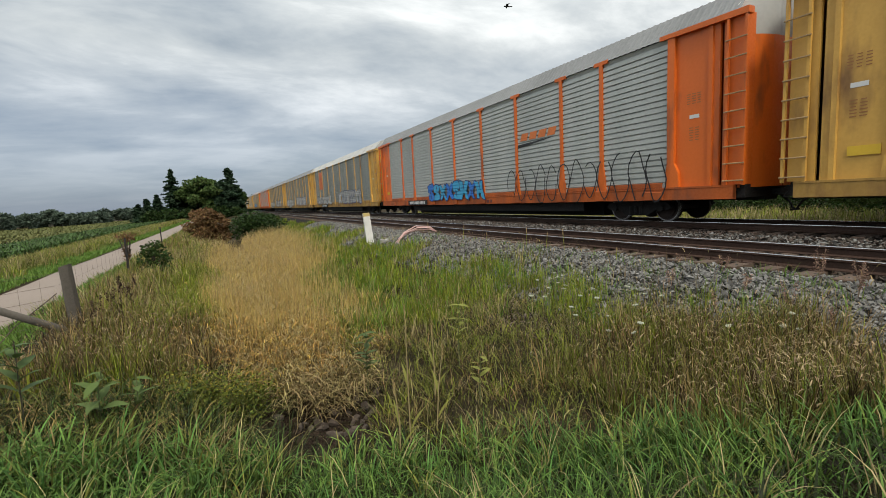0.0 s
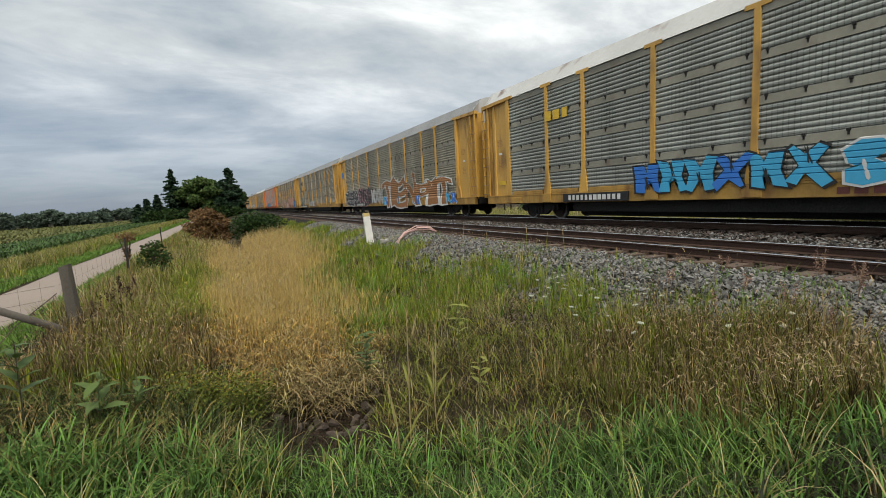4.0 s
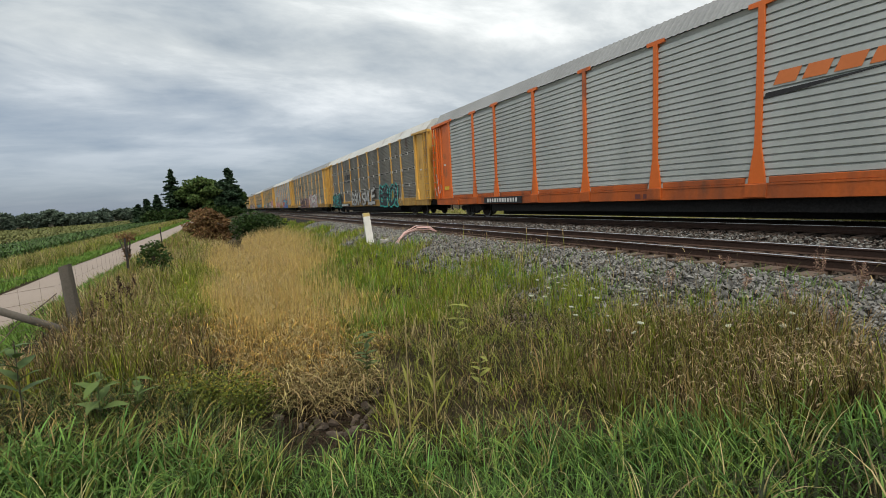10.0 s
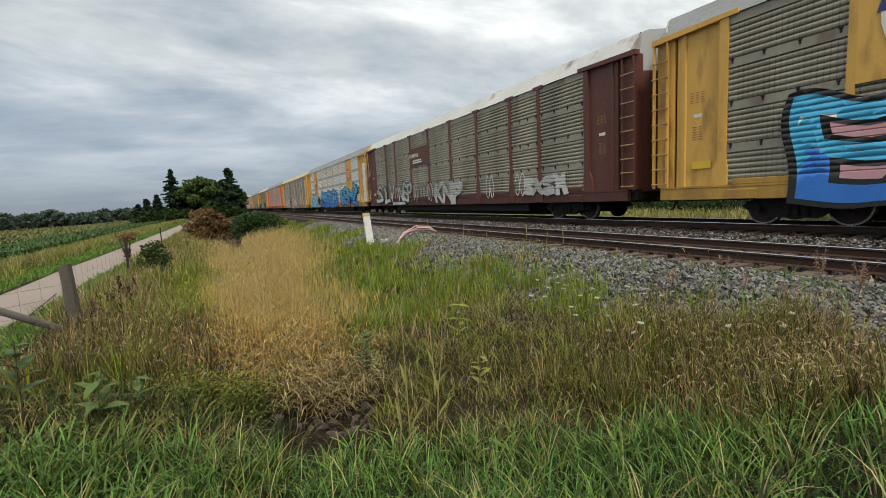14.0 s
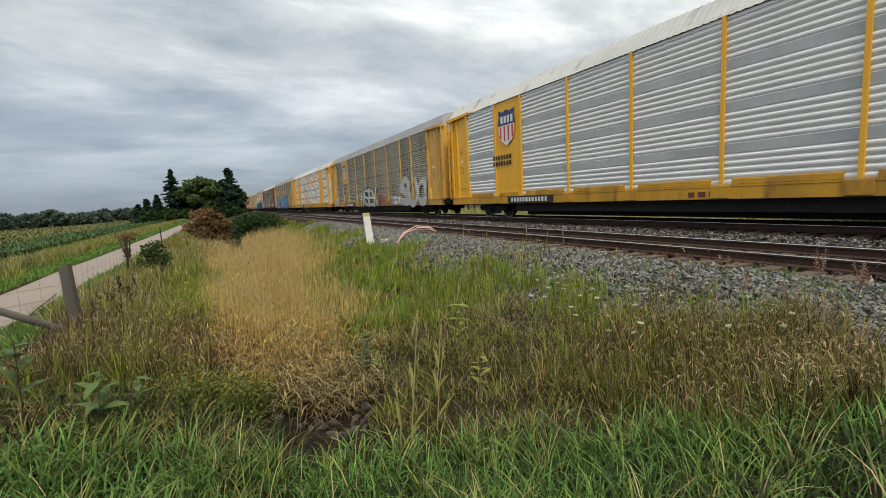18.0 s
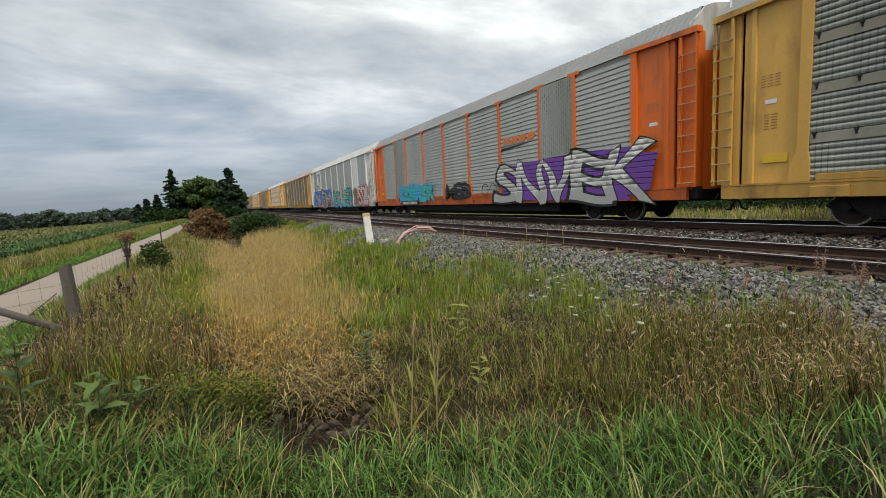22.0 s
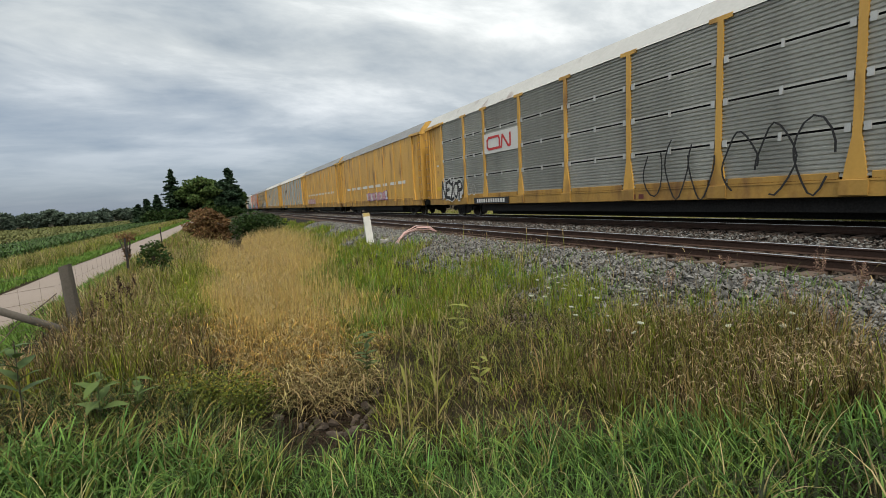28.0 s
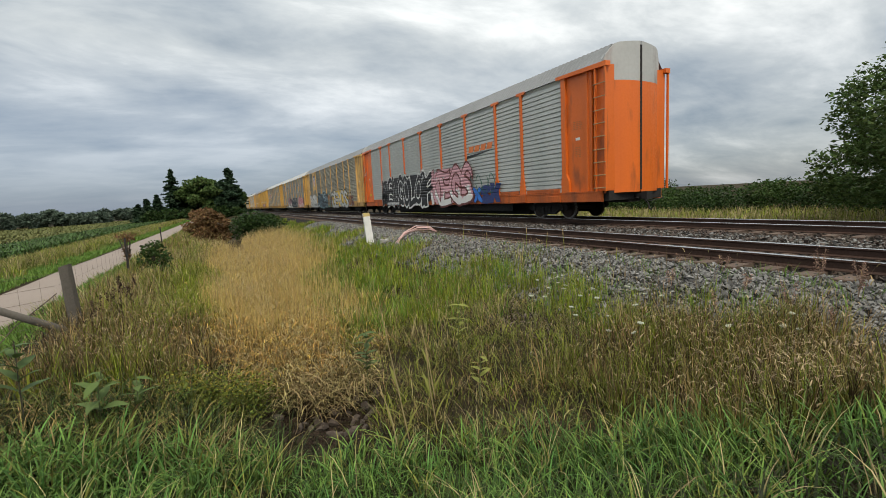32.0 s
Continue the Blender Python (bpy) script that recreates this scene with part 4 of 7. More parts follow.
def rail_car(label, paint="yellow", sheet="dark", style="ribbed", roof="grey", modern=False, full=True, solid=()):
    car = thing("autorack_wagon", label, "rail wagon", None, "wagons of the train")
    RIBS[car] = {"banded": 0.135, "ribbed": 0.172, "waved": 0.163, "stacked": 0.104}.get(style, 0) if full else 0
    P, S, R = PAINT[paint], SHEET[sheet + ("_fine" if style == "stacked" else "")], ROOF[roof]
    part("underframe", frame_mesh(), car, "black steel underframe with plates added for the shade below")
    part("roof", roof_mesh(R, full and style in ("ribbed", "waved")), car, roof + " corrugated metal roof")
    sides = (0.0, math.pi)
    for rz in sides:
        part("side_sill", sill_mesh(GRIMY[paint]), car, "grimy rust-streaked side sill", rz=rz)
        fwd = -1 if rz else 1
        if full or rz == 0.0:
            for i, w in enumerate(BAYS):
                y = (RIM[i] + RIM[i + 1]) / 2 * fwd
                if i in solid and rz == 0.0:
                    part("side_panel", sheet_mesh(w, "plain", P), car, "smooth painted panel", (0, y, 0), rz)
                else:
                    part("side_panel", sheet_mesh(w, style, S), car, loc=(0, y, 0), rz=rz)
            for i, y in enumerate(RIM):
                if i in (0, 9):
                    continue
                part("post", post_mesh(P, "slim" if modern else "post"), car, loc=(0, y * fwd, 0), rz=rz)
        else:
            part("side_panel", sheet_mesh(2 * EDGE, "plain", S), car, rz=rz)
    # corners: built for the front of the near side, mirrored by turning and by a mirrored mesh
    for k, (rz, mirror) in enumerate(((0, False), (0, True), (math.pi, False), (math.pi, True))):
        if not full and rz:
            continue

        def m(key, me):
            return mirrored(key, me) if mirror else me
        part("corner_post", m(("cp", P.name), cached(("cpost", P.name), lambda: shifted(post_mesh(P, "edge"), EDGE - 0.0))), car, rz=rz)
        part("corner_sheet", m(("cs", P.name), corner_mesh(P)), car, rz=rz)
        part("header", m(("hd", P.name), header_mesh(P)), car, rz=rz)
        la = part("ladder", m(("ld", P.name), ladder_mesh(P)), car, "steel side ladder", rz=rz)
        if full and rz == 0:
            for i in range(9):
                part("rung", m("rung", rung_mesh()), la, loc=(0, 0, SILL + 0.1 + i * 0.44))
    for rz in sides:
        for sd in (-1, 1):
            lo = 4.8
            part("end_door", end_door_mesh(P, 0.98, lo, sd, False), car, "curved end door panel", rz=rz)
            part("end_cap", end_door_mesh(P if modern else CAP, lo, 6.0, sd, True), car, rz=rz)
        # solid black strip over the slit, giving its shade as colour
        part("door_gap", cached("door_gap", lambda: Build().box(-0.045, 0.045, BODY - 0.02, BODY + 0.085, 1.05, ROOFZ - 0.12).mesh("door_gap", BLACK)), car, "black strip standing for the shaded slit between the end door leaves", rz=rz)
        part("coupler", coupler_mesh(), car, "black coupler with air hoses", rz=rz)
    if full and style == "banded":
        tagged(part("seam_bolts", seam_bolts_mesh(), car, "small dark bolts along the panel seams"), kind="stuff")
    for y in (-10.2, 10.2):
        bogie(car, y) if full else part("bogie", cached("far_bogie", far_bogie), car, loc=(0, y, 0))
    return car


def far_bogie():
    b = Build()
    b.box(-1.13, 1.13, -0.9, 0.9, 0.3, 0.66, 0.05)
    for k in (-0.89, 0.89):
        b.wheel(-0.8, 0.8, k, 0.43, 0.42, 14)
    return b.mesh("bogie", BLACK)


def mirrored(key, me):
    def make():
        q = me.copy()
        bm = bmesh.new()
        bm.from_mesh(q)
        for v in bm.verts:
            v.co.y = -v.co.y
        bmesh.ops.reverse_faces(bm, faces=bm.faces)
        bm.to_mesh(q)
        bm.free()
        return q
    return cached(("mirror", key), make)


def shifted(me, dy):
    q = me.copy()
    co = np.zeros(len(q.vertices) * 3, np.float32)
    q.vertices.foreach_get("co", co)
    co = co.reshape(-1, 3)
    co[:, 1] += dy
    q.vertices.foreach_set("co", co.ravel())
    q.update()
    return q


def car_marks(car, dark_plate=True, seed=1):
    """Stencilled data on the sill and end sheet, as bars."""
    rnd = random.Random(seed)
    if dark_plate:
        part("number_plate", cached("plate", lambda: Build().box(-HALF - 0.075, -HALF - 0.012, -1.5, 1.5, 0.72, 1.02).mesh("number_plate", INK["black"])), car, "black plate with white marks", (0, BODY - 7.2, 0))
        bars(car, 5.95, 0.775, 2.5, 0.25, "white", 1, 12, seed, x=-HALF - 0.080)
    bars(car, 14.6 + rnd.uniform(-1, 1), 0.76, 0.9, 0.2, "maroon", 1, 3, seed + 2, x=-HALF - 0.012)
    for u in (1.12, 26.0):
        bars(car, u, 3.35, 0.46, 0.32, "brown", 5, 3, seed + 3, x=-HALF + 0.093, solid=0.35)
        bars(car, u + 0.08, 2.35, 0.34, 0.40, "brown", 6, 2, seed + 4, x=-HALF + 0.093, solid=0.35)
        bars(car, u + 0.05, 2.95, 0.4, 0.14, "white", 1, 1, seed + 5, x=-HALF + 0.093)
    part("yellow_label", cached("ylabel", lambda: Build().box(-HALF + 0.07, -HALF + 0.088, -0.27, 0.27, 1.55, 1.75).mesh("yellow_label", INK["yellow"])), car, "yellow warning label", (0, BODY - 1.5, 0))

TRAIN = []


def octagon(car, bay, z, r):
    y = (RIM[bay] + RIM[bay + 1]) / 2
    for k, (rr, ink) in enumerate(((r, "white"), (r * 0.93, "redsign"))):
        out = [(rr * 0.78 * math.cos(a), rr + rr * math.sin(a) + (r - rr)) for a in (math.pi / 8 + math.pi / 4 * i for i in range(8))]
        e = part("emblem", flat_poly("emblem", out, INK[ink], -HALF - 0.006 - 0.004 * k), car, "red eight-sided emblem", (0, y, z))
    b = Build()
    for i, (a, w) in enumerate(((0.35, 0.9), (0.12, 0.95), (-0.12, 1.0), (-0.35, 0.8))):
        b.add([(-HALF - 0.014, s * w * r * 0.52, z + r + a * r + t * r * 0.14) for s, t in ((-1, 0), (1, 0), (1, 1), (-1, 1))], [(0, 1, 2, 3)])
    part("emblem_bars", mesh_of("emblem_bars", b.v, b.f, INK["white"]), car, loc=(0, y, 0))


def loop_sign(car, bay, z0, z1, backing=True):
    """A white plate with a continuous red looping line."""
    y = board(car, bay, z0, z1, INK["white"], "white plate with a red looping emblem") if backing else (RIM[bay] + RIM[bay + 1]) / 2
    h = z1 - z0
    pts = [(0.05, 0.22), (0.95, 0.22), (1.08, 0.34), (1.08, 0.66), (0.95, 0.78), (0.12, 0.78), (0.05, 0.66), (0.05, 0.22), (-0.10, 0.22), (-0.20, 0.78), (-0.65, 0.22), (-0.80, 0.24), (-0.80, 0.80)]
    b = Build()
    for i, (p, q) in enumerate(zip(pts[:-1], pts[1:])):
        p, q = Vector((p[0], z0 + p[1] * h)), Vector((q[0], z0 + q[1] * h))
        d = (q - p).normalized()
        n = Vector((-d.y, d.x)) * 0.055
        p, q = p - d * 0.03, q + d * 0.03
        x = -HALF - 0.006 - 0.003 * (i % 3)
        b.add([(x, *(p - n)), (x, *(q - n)), (x, *(q + n)), (x, *(p + n))], [(0, 1, 2, 3)])
    part("red_line", mesh_of("red_line", b.v, b.f, INK["red"]), car, loc=(0, y, 0))


def swoosh_sign(car, bay, z):
    """Orange slanted lettering bars over a black wedge."""
    y = (RIM[bay] + RIM[bay + 1]) / 2
    bar = cached("orange_bar", lambda: mesh_of("orange_bar", [(-HALF + 0.03, 0, 0), (-HALF + 0.03, -0.46, 0), (-HALF + 0.03, -0.58, 0.3), (-HALF + 0.03, -0.12, 0.3)], [(0, 1, 2, 3)], INK["orange"]))
    for i in range(4):
        part("lettering_bar", bar, car, "slanted orange lettering bar", (0, y + 1.15 - 0.58 * i, z))
    part("black_wedge", mesh_of("black_wedge", [(-HALF + 0.03, 1.35, z - 0.28), (-HALF + 0.03, 1.3, z - 0.14), (-HALF + 0.03, -1.2, z - 0.06)], [(0, 1, 2)], INK["black"]), car, loc=(0, y, 0))


def horse_bars(car, bay, z):
    """Black speed lines, a block of lettering and a thin line under it."""
    y = (RIM[bay] + RIM[bay + 1]) / 2
    b = Build()
    x = -HALF + 0.03
    for i in range(5):
        b.add([(x, 1.2 - 0.03 * i, z + 0.11 * i), (x, 0.35 - 0.05 * i, z + 0.11 * i), (x, 0.35 - 0.05 * i, z + 0.11 * i + 0.06), (x, 1.1 - 0.12 * i, z + 0.11 * i + 0.06)], [(0, 1, 2, 3)])
    for i in range(2):
        y0 = -0.05 - 0.6 * i
        b.add([(x, y0, z + 0.08), (x, y0 - 0.5, z + 0.08), (x, y0 - 0.6, z + 0.56), (x, y0 - 0.1, z + 0.56)], [(0, 1, 2, 3)])
    for i in range(10):
        b.add([(x, 1.2 - 0.24 * i, z - 0.22), (x, 1.02 - 0.24 * i, z - 0.22), (x, 1.02 - 0.24 * i, z - 0.1), (x, 1.2 - 0.24 * i, z - 0.1)], [(0, 1, 2, 3)])
    part("black_emblem", mesh_of("black_emblem", b.v, b.f, INK["black"]), car, "black speed lines and lettering bars", (0, y, 0))


def folded_door_mesh():
    def make():
        n, prof = 9, []
        for k in range(n):
            y = -BODY + 0.05 + 0.085 * k
            prof += [(-HALF - 0.035, y), (-HALF - 0.035, y + 0.05), (-HALF + 0.01, y + 0.055), (-HALF + 0.01, y + 0.08)]
        prof += [(-HALF + 0.08, -BODY + 0.05 + 0.085 * n), (-HALF + 0.08, -BODY + 0.05)]
        m = len(prof)
        vs = [(x, y, SILL) for x, y in prof] + [(x, y, 4.5) for x, y in prof]
        fs = [(i, (i + 1) % m, m + (i + 1) % m, m + i) for i in range(m)] + [tuple(range(m)), tuple(range(m, 2 * m))]
        return Build().add(vs, fs).mesh("folded_end_door", SHEET["silver"])
    return cached("folded_door", make)


INK["redsign"] = colour("sign_red", (0.50, 0.045, 0.03))


def front_tag(car, ink, z=2.6, h=0.9, u=0.25, seed=3, w=0.75):
    graffito(car, u, z, w, h, "~", ink, ink, None, seed)


def roster():
    def place(i, car):
        TRAIN.append((car, FIRST + PITCH - PITCH * i - (14.79 if i >= 24 else 0.0) + (SLACK[i] if i >= 0 else 0.1)))
        return car

    def shield_board(c, paint, stripes=True, bay=1):
        y = board(c, bay, 3.0, TOPZ - 0.02, PAINT[paint], "painted plate behind the shield emblem")
        shield(c, y, 3.45, 1.15, 1.45, "navy", stripes)

    # wagons already far ahead
    far_kinds = [("yellow", "dark", "grey"), ("yellow", "grey", "grey"), ("tan", "dark", "white"), ("yellow", "pale", "white"), ("orange", "light", "grey"), ("brown", "dark", "grey"), ("yellow", "grey", "rusty")]
    for i in range(-30, 0):
        p, s, r = far_kinds[(i * 5 + 3) % 7]
        if i == -1:
            p, s, r = "yellow", "grey", "white"
        if i in (-2, -3):
            p, s, r = "yellow", "dark", "grey"
        full = i >= -3
        c = place(i, rail_car(p + " autorack wagon with " + s + " panels far down the train", p, s, "ribbed", r, full=full))
        if full:
            car_marks(c, True, i + 50)
            graffito(c, 14.5, 1.0, 8.5, 1.7, None, "grey", "navy", None, 70 + i)
            graffito(c, 3.0, 1.0, 8.0, 1.4, None, "silverline", "black", None, 90 + i)
            if i == -1:
                board(c, 1, 2.9, 5.0, PAINT["orange"], "faded orange plate")
        elif i % 2:
            graffito(c, 8.0, 1.15, 8.0, 1.4, None, ("pink", "sky", "grey")[i % 3], "navy", None, 70 + i)

    W = {}
    kinds = [
        ("orange", "light", "ribbed", "grey"), ("yellow", "dark", "banded", "grey"), ("yellow", "dark", "banded", "grey"), ("yellow", "dark", "banded", "grey"),
        ("yellow", "grey", "banded", "white"), ("yellow", "dark", "banded", "grey"), ("yellow", "pale", "stacked", "white"), ("yellow", "dark", "banded", "grey"),
        ("yellow", "dark", "stacked", "white"), ("orange", "light", "ribbed", "grey"), ("tan", "grey", "stacked", "cream"), ("yellow", "silver", "waved", "grey"),
        ("brown", "dark", "banded", "white"), ("yellow", "dark", "banded", "grey"), ("bright", "silver", "waved", "white"), ("yellow", "dark", "banded", "grey"),
        ("bright", "silver", "waved", "white"), ("yellow", "dark", "stacked", "rusty"), ("white", "light", "ribbed", "white"), ("orange", "light", "ribbed", "grey"),
        ("yellow", "grey", "banded", "grey"), ("yellow", "light", "ribbed", "white"), ("yellow", "light", "ribbed", "white"), None,
        ("yellow", "grey", "stacked", "white"), ("yellow", "grey", "stacked", "white"), ("tan", "dark", "banded", "grey"), ("orange", "light", "ribbed", "grey"),
    ]
    words = {"light": "pale galvanised", "dark": "grimy dark grey", "grey": "weathered grey", "pale": "pale grey", "silver": "bright silver"}
    marks = {0: "a blue tag", 1: "pink graffiti", 2: "green graffiti", 3: "black graffiti", 5: "green graffiti", 6: "bold graffiti", 7: "bold graffiti", 8: "teal tags", 10: "pale graffiti", 11: "blue graffiti", 12: "pale bubble graffiti", 13: "sky-blue graffiti", 15: "white graffiti", 18: "teal tags", 19: "purple graffiti", 20: "white bubble graffiti", 24: "black tags", 25: "pink graffiti", 26: "bold graffiti", 27: "bold graffiti"}
    for i, kk in enumerate(kinds):
        if kk is None:
            front = FIRST + PITCH - PITCH * i + SLACK[i]
            for half in (0, 1):
                c = rail_car("solid yellow boxed wagon unit with a white stripe", "yellow", "pale", "plain", "grey", True, True, tuple(range(9)))
                c.scale = (1, 0.76, 1)
                for ch in c.children:
                    if ch.name.startswith("bogie"):
                        ch.scale = (1, 1 / 0.76, 1)
                bars(c, 3.0, 2.25, 21.0, 0.30, "white", 1, 9, 5, "white_stripe", -HALF + 0.035)
                graffito(c, 3.0 + 9 * half, 1.15, 7.0, 0.9, None, "pink", "purple", None, 400 + half)
                TRAIN.append((c, front - 21.4 * half))
                SHORT.append(c)
            continue
        p, s, st, r = kk
        solid = (1, 7) if i in (11, 14, 16, 18) else ()
        lab = p + " autorack wagon with " + words[s] + " panels" + (" and " + marks[i] if i in marks else "")
        c = W[i] = place(i, rail_car(lab, p, s, st, r, st == "waved" or i == 18, True, solid))
        car_marks(c, True, i)
        if i in (11, 14, 16):
            part("folded_end_door", folded_door_mesh(), c, "folded silver end door leaf at the rear corner")
        if st == "stacked":
            panel_clips(c)

    g = graffito
    c = W[0]
    swoosh_sign(c, 6, 3.35)
    g(c, 9.0, 0.9, 6.5, 1.35, None, "sky", "navy", None, 1)
    g(c, 17.5, 0.75, 8.0, 1.7, "~", "black", "black", None, 2)
    c = W[1]
    shield_board(c, "yellow")
    g(c, 2.2, 1.2, 2.3, 0.8, None, "purple", "purple", None, 3)
    g(c, 4.3, 0.85, 4.2, 1.0, "~", "black", "black", None, 4)
    g(c, 9.5, 0.75, 5.6, 1.6, "ENKR", "salmon", "white", None, 5)
    g(c, 15.1, 0.75, 2.8, 1.1, None, "rose", "white", None, 55)
    g(c, 17.8, 0.72, 7.0, 2.0, "KOULT", "salmon", "maroon", "rose", 6)
    g(c, 24.0, 0.75, 2.2, 1.6, None, "sky", "black", None, 66)
    c = W[2]
    board(c, 1, 3.25, TOPZ - 0.02, PAINT["yellow"], "painted yellow plate with black lettering bars")
    bars(c, 4.55, 4.0, 1.6, 0.75, "black", 1, 3, 9)
    g(c, 3.0, 0.9, 3.1, 1.45, "RIHO", "green", "white", None, 7)
    front_tag(c, "brown", 2.4, 1.4)
    g(c, 10.1, 0.85, 3.8, 1.0, None, "white", "navy", None, 8)
    g(c, 13.8, 0.95, 3.6, 0.7, "~", "rose", "rose", None, 9)
    c = W[3]
    part("round_emblem", flat_poly("round_emblem", [(0.33 * math.cos(k * 0.262), 0.33 * math.sin(k * 0.262)) for k in range(24)], INK["blue"], -HALF + 0.04), c, "blue round emblem", (0, BODY - 0.95, 3.9))
    g(c, 2.1, 0.85, 4.5, 1.5, "REEPR", "black", "silverline", "black", 10)
    g(c, 6.6, 0.8, 3.7, 1.7, "SLOW", "black", "pink", "black", 11)
    g(c, 10.4, 0.9, 2.9, 1.5, None, "grey", "silverline", None, 12)
    g(c, 13.6, 0.72, 6.3, 2.2, "TIEN", "brown", "silverline", None, 13)
    for u, w in ((13.5, 0.9), (16.1, 0.8), (19.3, 1.2), (24.2, 1.3)):
        g(c, u, 0.75, w, 0.9, None, "blue", "white", None, int(u * 10))
    g(c, 15.5, 3.3, 1.0, 0.9, "~", "silverline", "silverline", None, 213)
    g(c, 16.6, 3.9, 1.3, 0.6, "~", "black", "black", None, 214)
    g(c, 20.0, 0.75, 5.0, 1.7, "PIT", "brown", "white", None, 14)
    c = W[4]
    bars(c, 4.6, 3.9, 1.4, 0.5, "yellow", 1, 3, 2)
    g(c, 9.0, 0.9, 5.0, 1.3, None, "sky", "black", None, 15)
    g(c, 14.2, 0.9, 5.5, 1.3, None, "blue", "white", None, 16)
    g(c, 20.0, 0.9, 5.0, 1.4, "SEK", "silverline", "black", None, 17)
    c = W[5]
    shield_board(c, "yellow")
    bars(c, 6.8, 4.55, 4.8, 0.22, "black", 1, 15, 3, x=-HALF + 0.03)
    g(c, 4.2, 0.75, 2.1, 1.2, None, "sky", "silverline", None, 18)
    g(c, 9.6, 0.85, 2.7, 1.3, "BLT", "rose", "silverline", None, 19)
    g(c, 12.2, 0.85, 5.2, 1.4, "SMOK", "green", "silverline", None, 20)
    g(c, 17.4, 0.8, 3.8, 1.6, "JDE", "white", "black", None, 21)
    g(c, 21.5, 0.85, 4.6, 1.7, "REED", "pink", "red", "rose", 22)
    c = W[6]
    loop_sign(c, 2, 3.1, 4.05)
    g(c, 4.0, 0.72, 6.6, 1.55, None, "pink", "red", None, 23)
    g(c, 9.8, 1.1, 1.6, 1.1, None, "orange", "rose", None, 24)
    g(c, 14.9, 0.9, 1.3, 1.4, None, "orange", "red", None, 25)
    g(c, 15.8, 0.72, 5.9, 1.9, "OCKS", "sky", "navy", "orange", 26)
    c = W[7]
    horse_bars(c, 2, 3.5)
    g(c, 8.8, 0.75, 6.2, 1.5, "BOOG", "black", "pink", None, 27)
    g(c, 15.9, 0.72, 5.6, 1.95, "TWERK", "white", "black", "pink", 28)
    g(c, 21.6, 1.2, 2.5, 1.5, "~", "silverline", "silverline", None, 29)
    c = W[8]
    horse_bars(c, 2, 3.3)
    g(c, 1.9, 0.75, 4.0, 1.45, "REAL", "black", "teal", "black", 30)
    g(c, 9.9, 0.85, 3.0, 1.4, "ESKA", "silverline", "black", None, 31)
    g(c, 13.3, 0.85, 3.6, 1.5, "SMLE", "silverline", "black", None, 32)
    g(c, 18.3, 0.72, 3.8, 1.75, "BIRD!", "black", "teal", None, 33)
    g(c, 22.1, 1.0, 0.9, 1.3, "~", "teal", "silverline", None, 34)
    front_tag(c, "black", 2.0, 1.0)
    c = W[9]
    swoosh_sign(c, 6, 3.35)
    front_tag(c, "white", 1.3, 1.3)
    c = W[10]
    bars(c, 6.8, 3.75, 2.0, 0.6, "yellow", 1, 3, 4, x=-HALF + 0.03)
    bars(c, 6.8, 3.5, 2.0, 0.12, "yellow", 1, 1, 4, x=-HALF + 0.03)
    g(c, 4.9, 0.8, 5.4, 1.7, "ABUER", "white", "maroon", "salmon", 35)
    g(c, 13.1, 0.72, 4.9, 2.0, "GENSE", "white", "maroon", "salmon", 36)
    g(c, 21.3, 1.1, 4.2, 1.1, "~", "silverline", "silverline", None, 37)
    c = W[11]
    for bay in (1, 7):
        octagon(c, bay, 3.1, 0.75)
    g(c, 1.9, 0.72, 4.7, 1.9, "ASPIE", "ice", "black", "ice", 38)
    g(c, 6.8, 0.75, 1.2, 1.6, None, "black", "maroon", None, 39)
    g(c, 8.7, 0.72, 8.4, 2.15, "MSOR", "sky", "blackblue", "blue", 40)
    g(c, 18.5, 0.9, 6.3, 2.0, "SEMZ", "sky", "black", None, 41)
    c = W[12]
    y = board(c, 3, 3.3, 4.45, PAINT["brown"], "brown plate with white lettering bars", 1.0)
    bars(c, 9.5, 3.85, 1.4, 0.32, "white", 1, 7, 4)
    bars(c, 9.5, 3.45, 2.4, 0.26, "white", 2, 1, 4)
    front_tag(c, "white", 3.2, 1.5)
    front_tag(c, "silverline", 1.3, 0.9, seed=9)
    g(c, 2.4, 0.95, 1.4, 1.45, "S", "grey", "black", None, 42)
    g(c, 4.3, 0.95, 2.1, 1.6, "LV", "grey", "black", None, 43)
    g(c, 7.3, 1.0, 2.4, 1.45, "NEP", "grey", "black", None, 44)
    g(c, 9.6, 0.9, 2.8, 1.3, "~", "black", "black", None, 45)
    g(c, 13.3, 0.85, 3.2, 1.3, "KNP", "grey", "silverline", None, 46)
    for u in (6.6, 9.9, 12.2, 19.0, 21.4):
        g(c, u, 1.0, 0.7, 1.2, "~", "white", "white", None, int(u * 7))
    g(c, 22.0, 1.0, 2.6, 1.0, None, "grey", "silverline", None, 47)
    c = W[13]
    shield_board(c, "yellow")
    g(c, 3.9, 0.72, 6.3, 2.4, "EATR", "sky", "black", "pink", 48)
    g(c, 11.4, 0.72, 9.2, 2.3, "OTIES", "sky", "black", "pink", 49)
    c = W[14]
    g(c, 8.0, 0.9, 5.0, 0.9, "~", "grey", "grey", None, 50)
    c = W[15]
    shield_board(c, "yellow")
    g(c, 1.5, 0.7, 1.3, 1.3, None, "white", "black", None, 51)
    g(c, 10.6, 0.72, 5.3, 1.7, "WEEK", "silverline", "blackblue", None, 52)
    g(c, 15.6, 0.95, 2.2, 0.9, None, "maroon", "rose", None, 53)
    g(c, 16.3, 0.95, 1.6, 0.7, "~", "rose", "rose", None, 54)
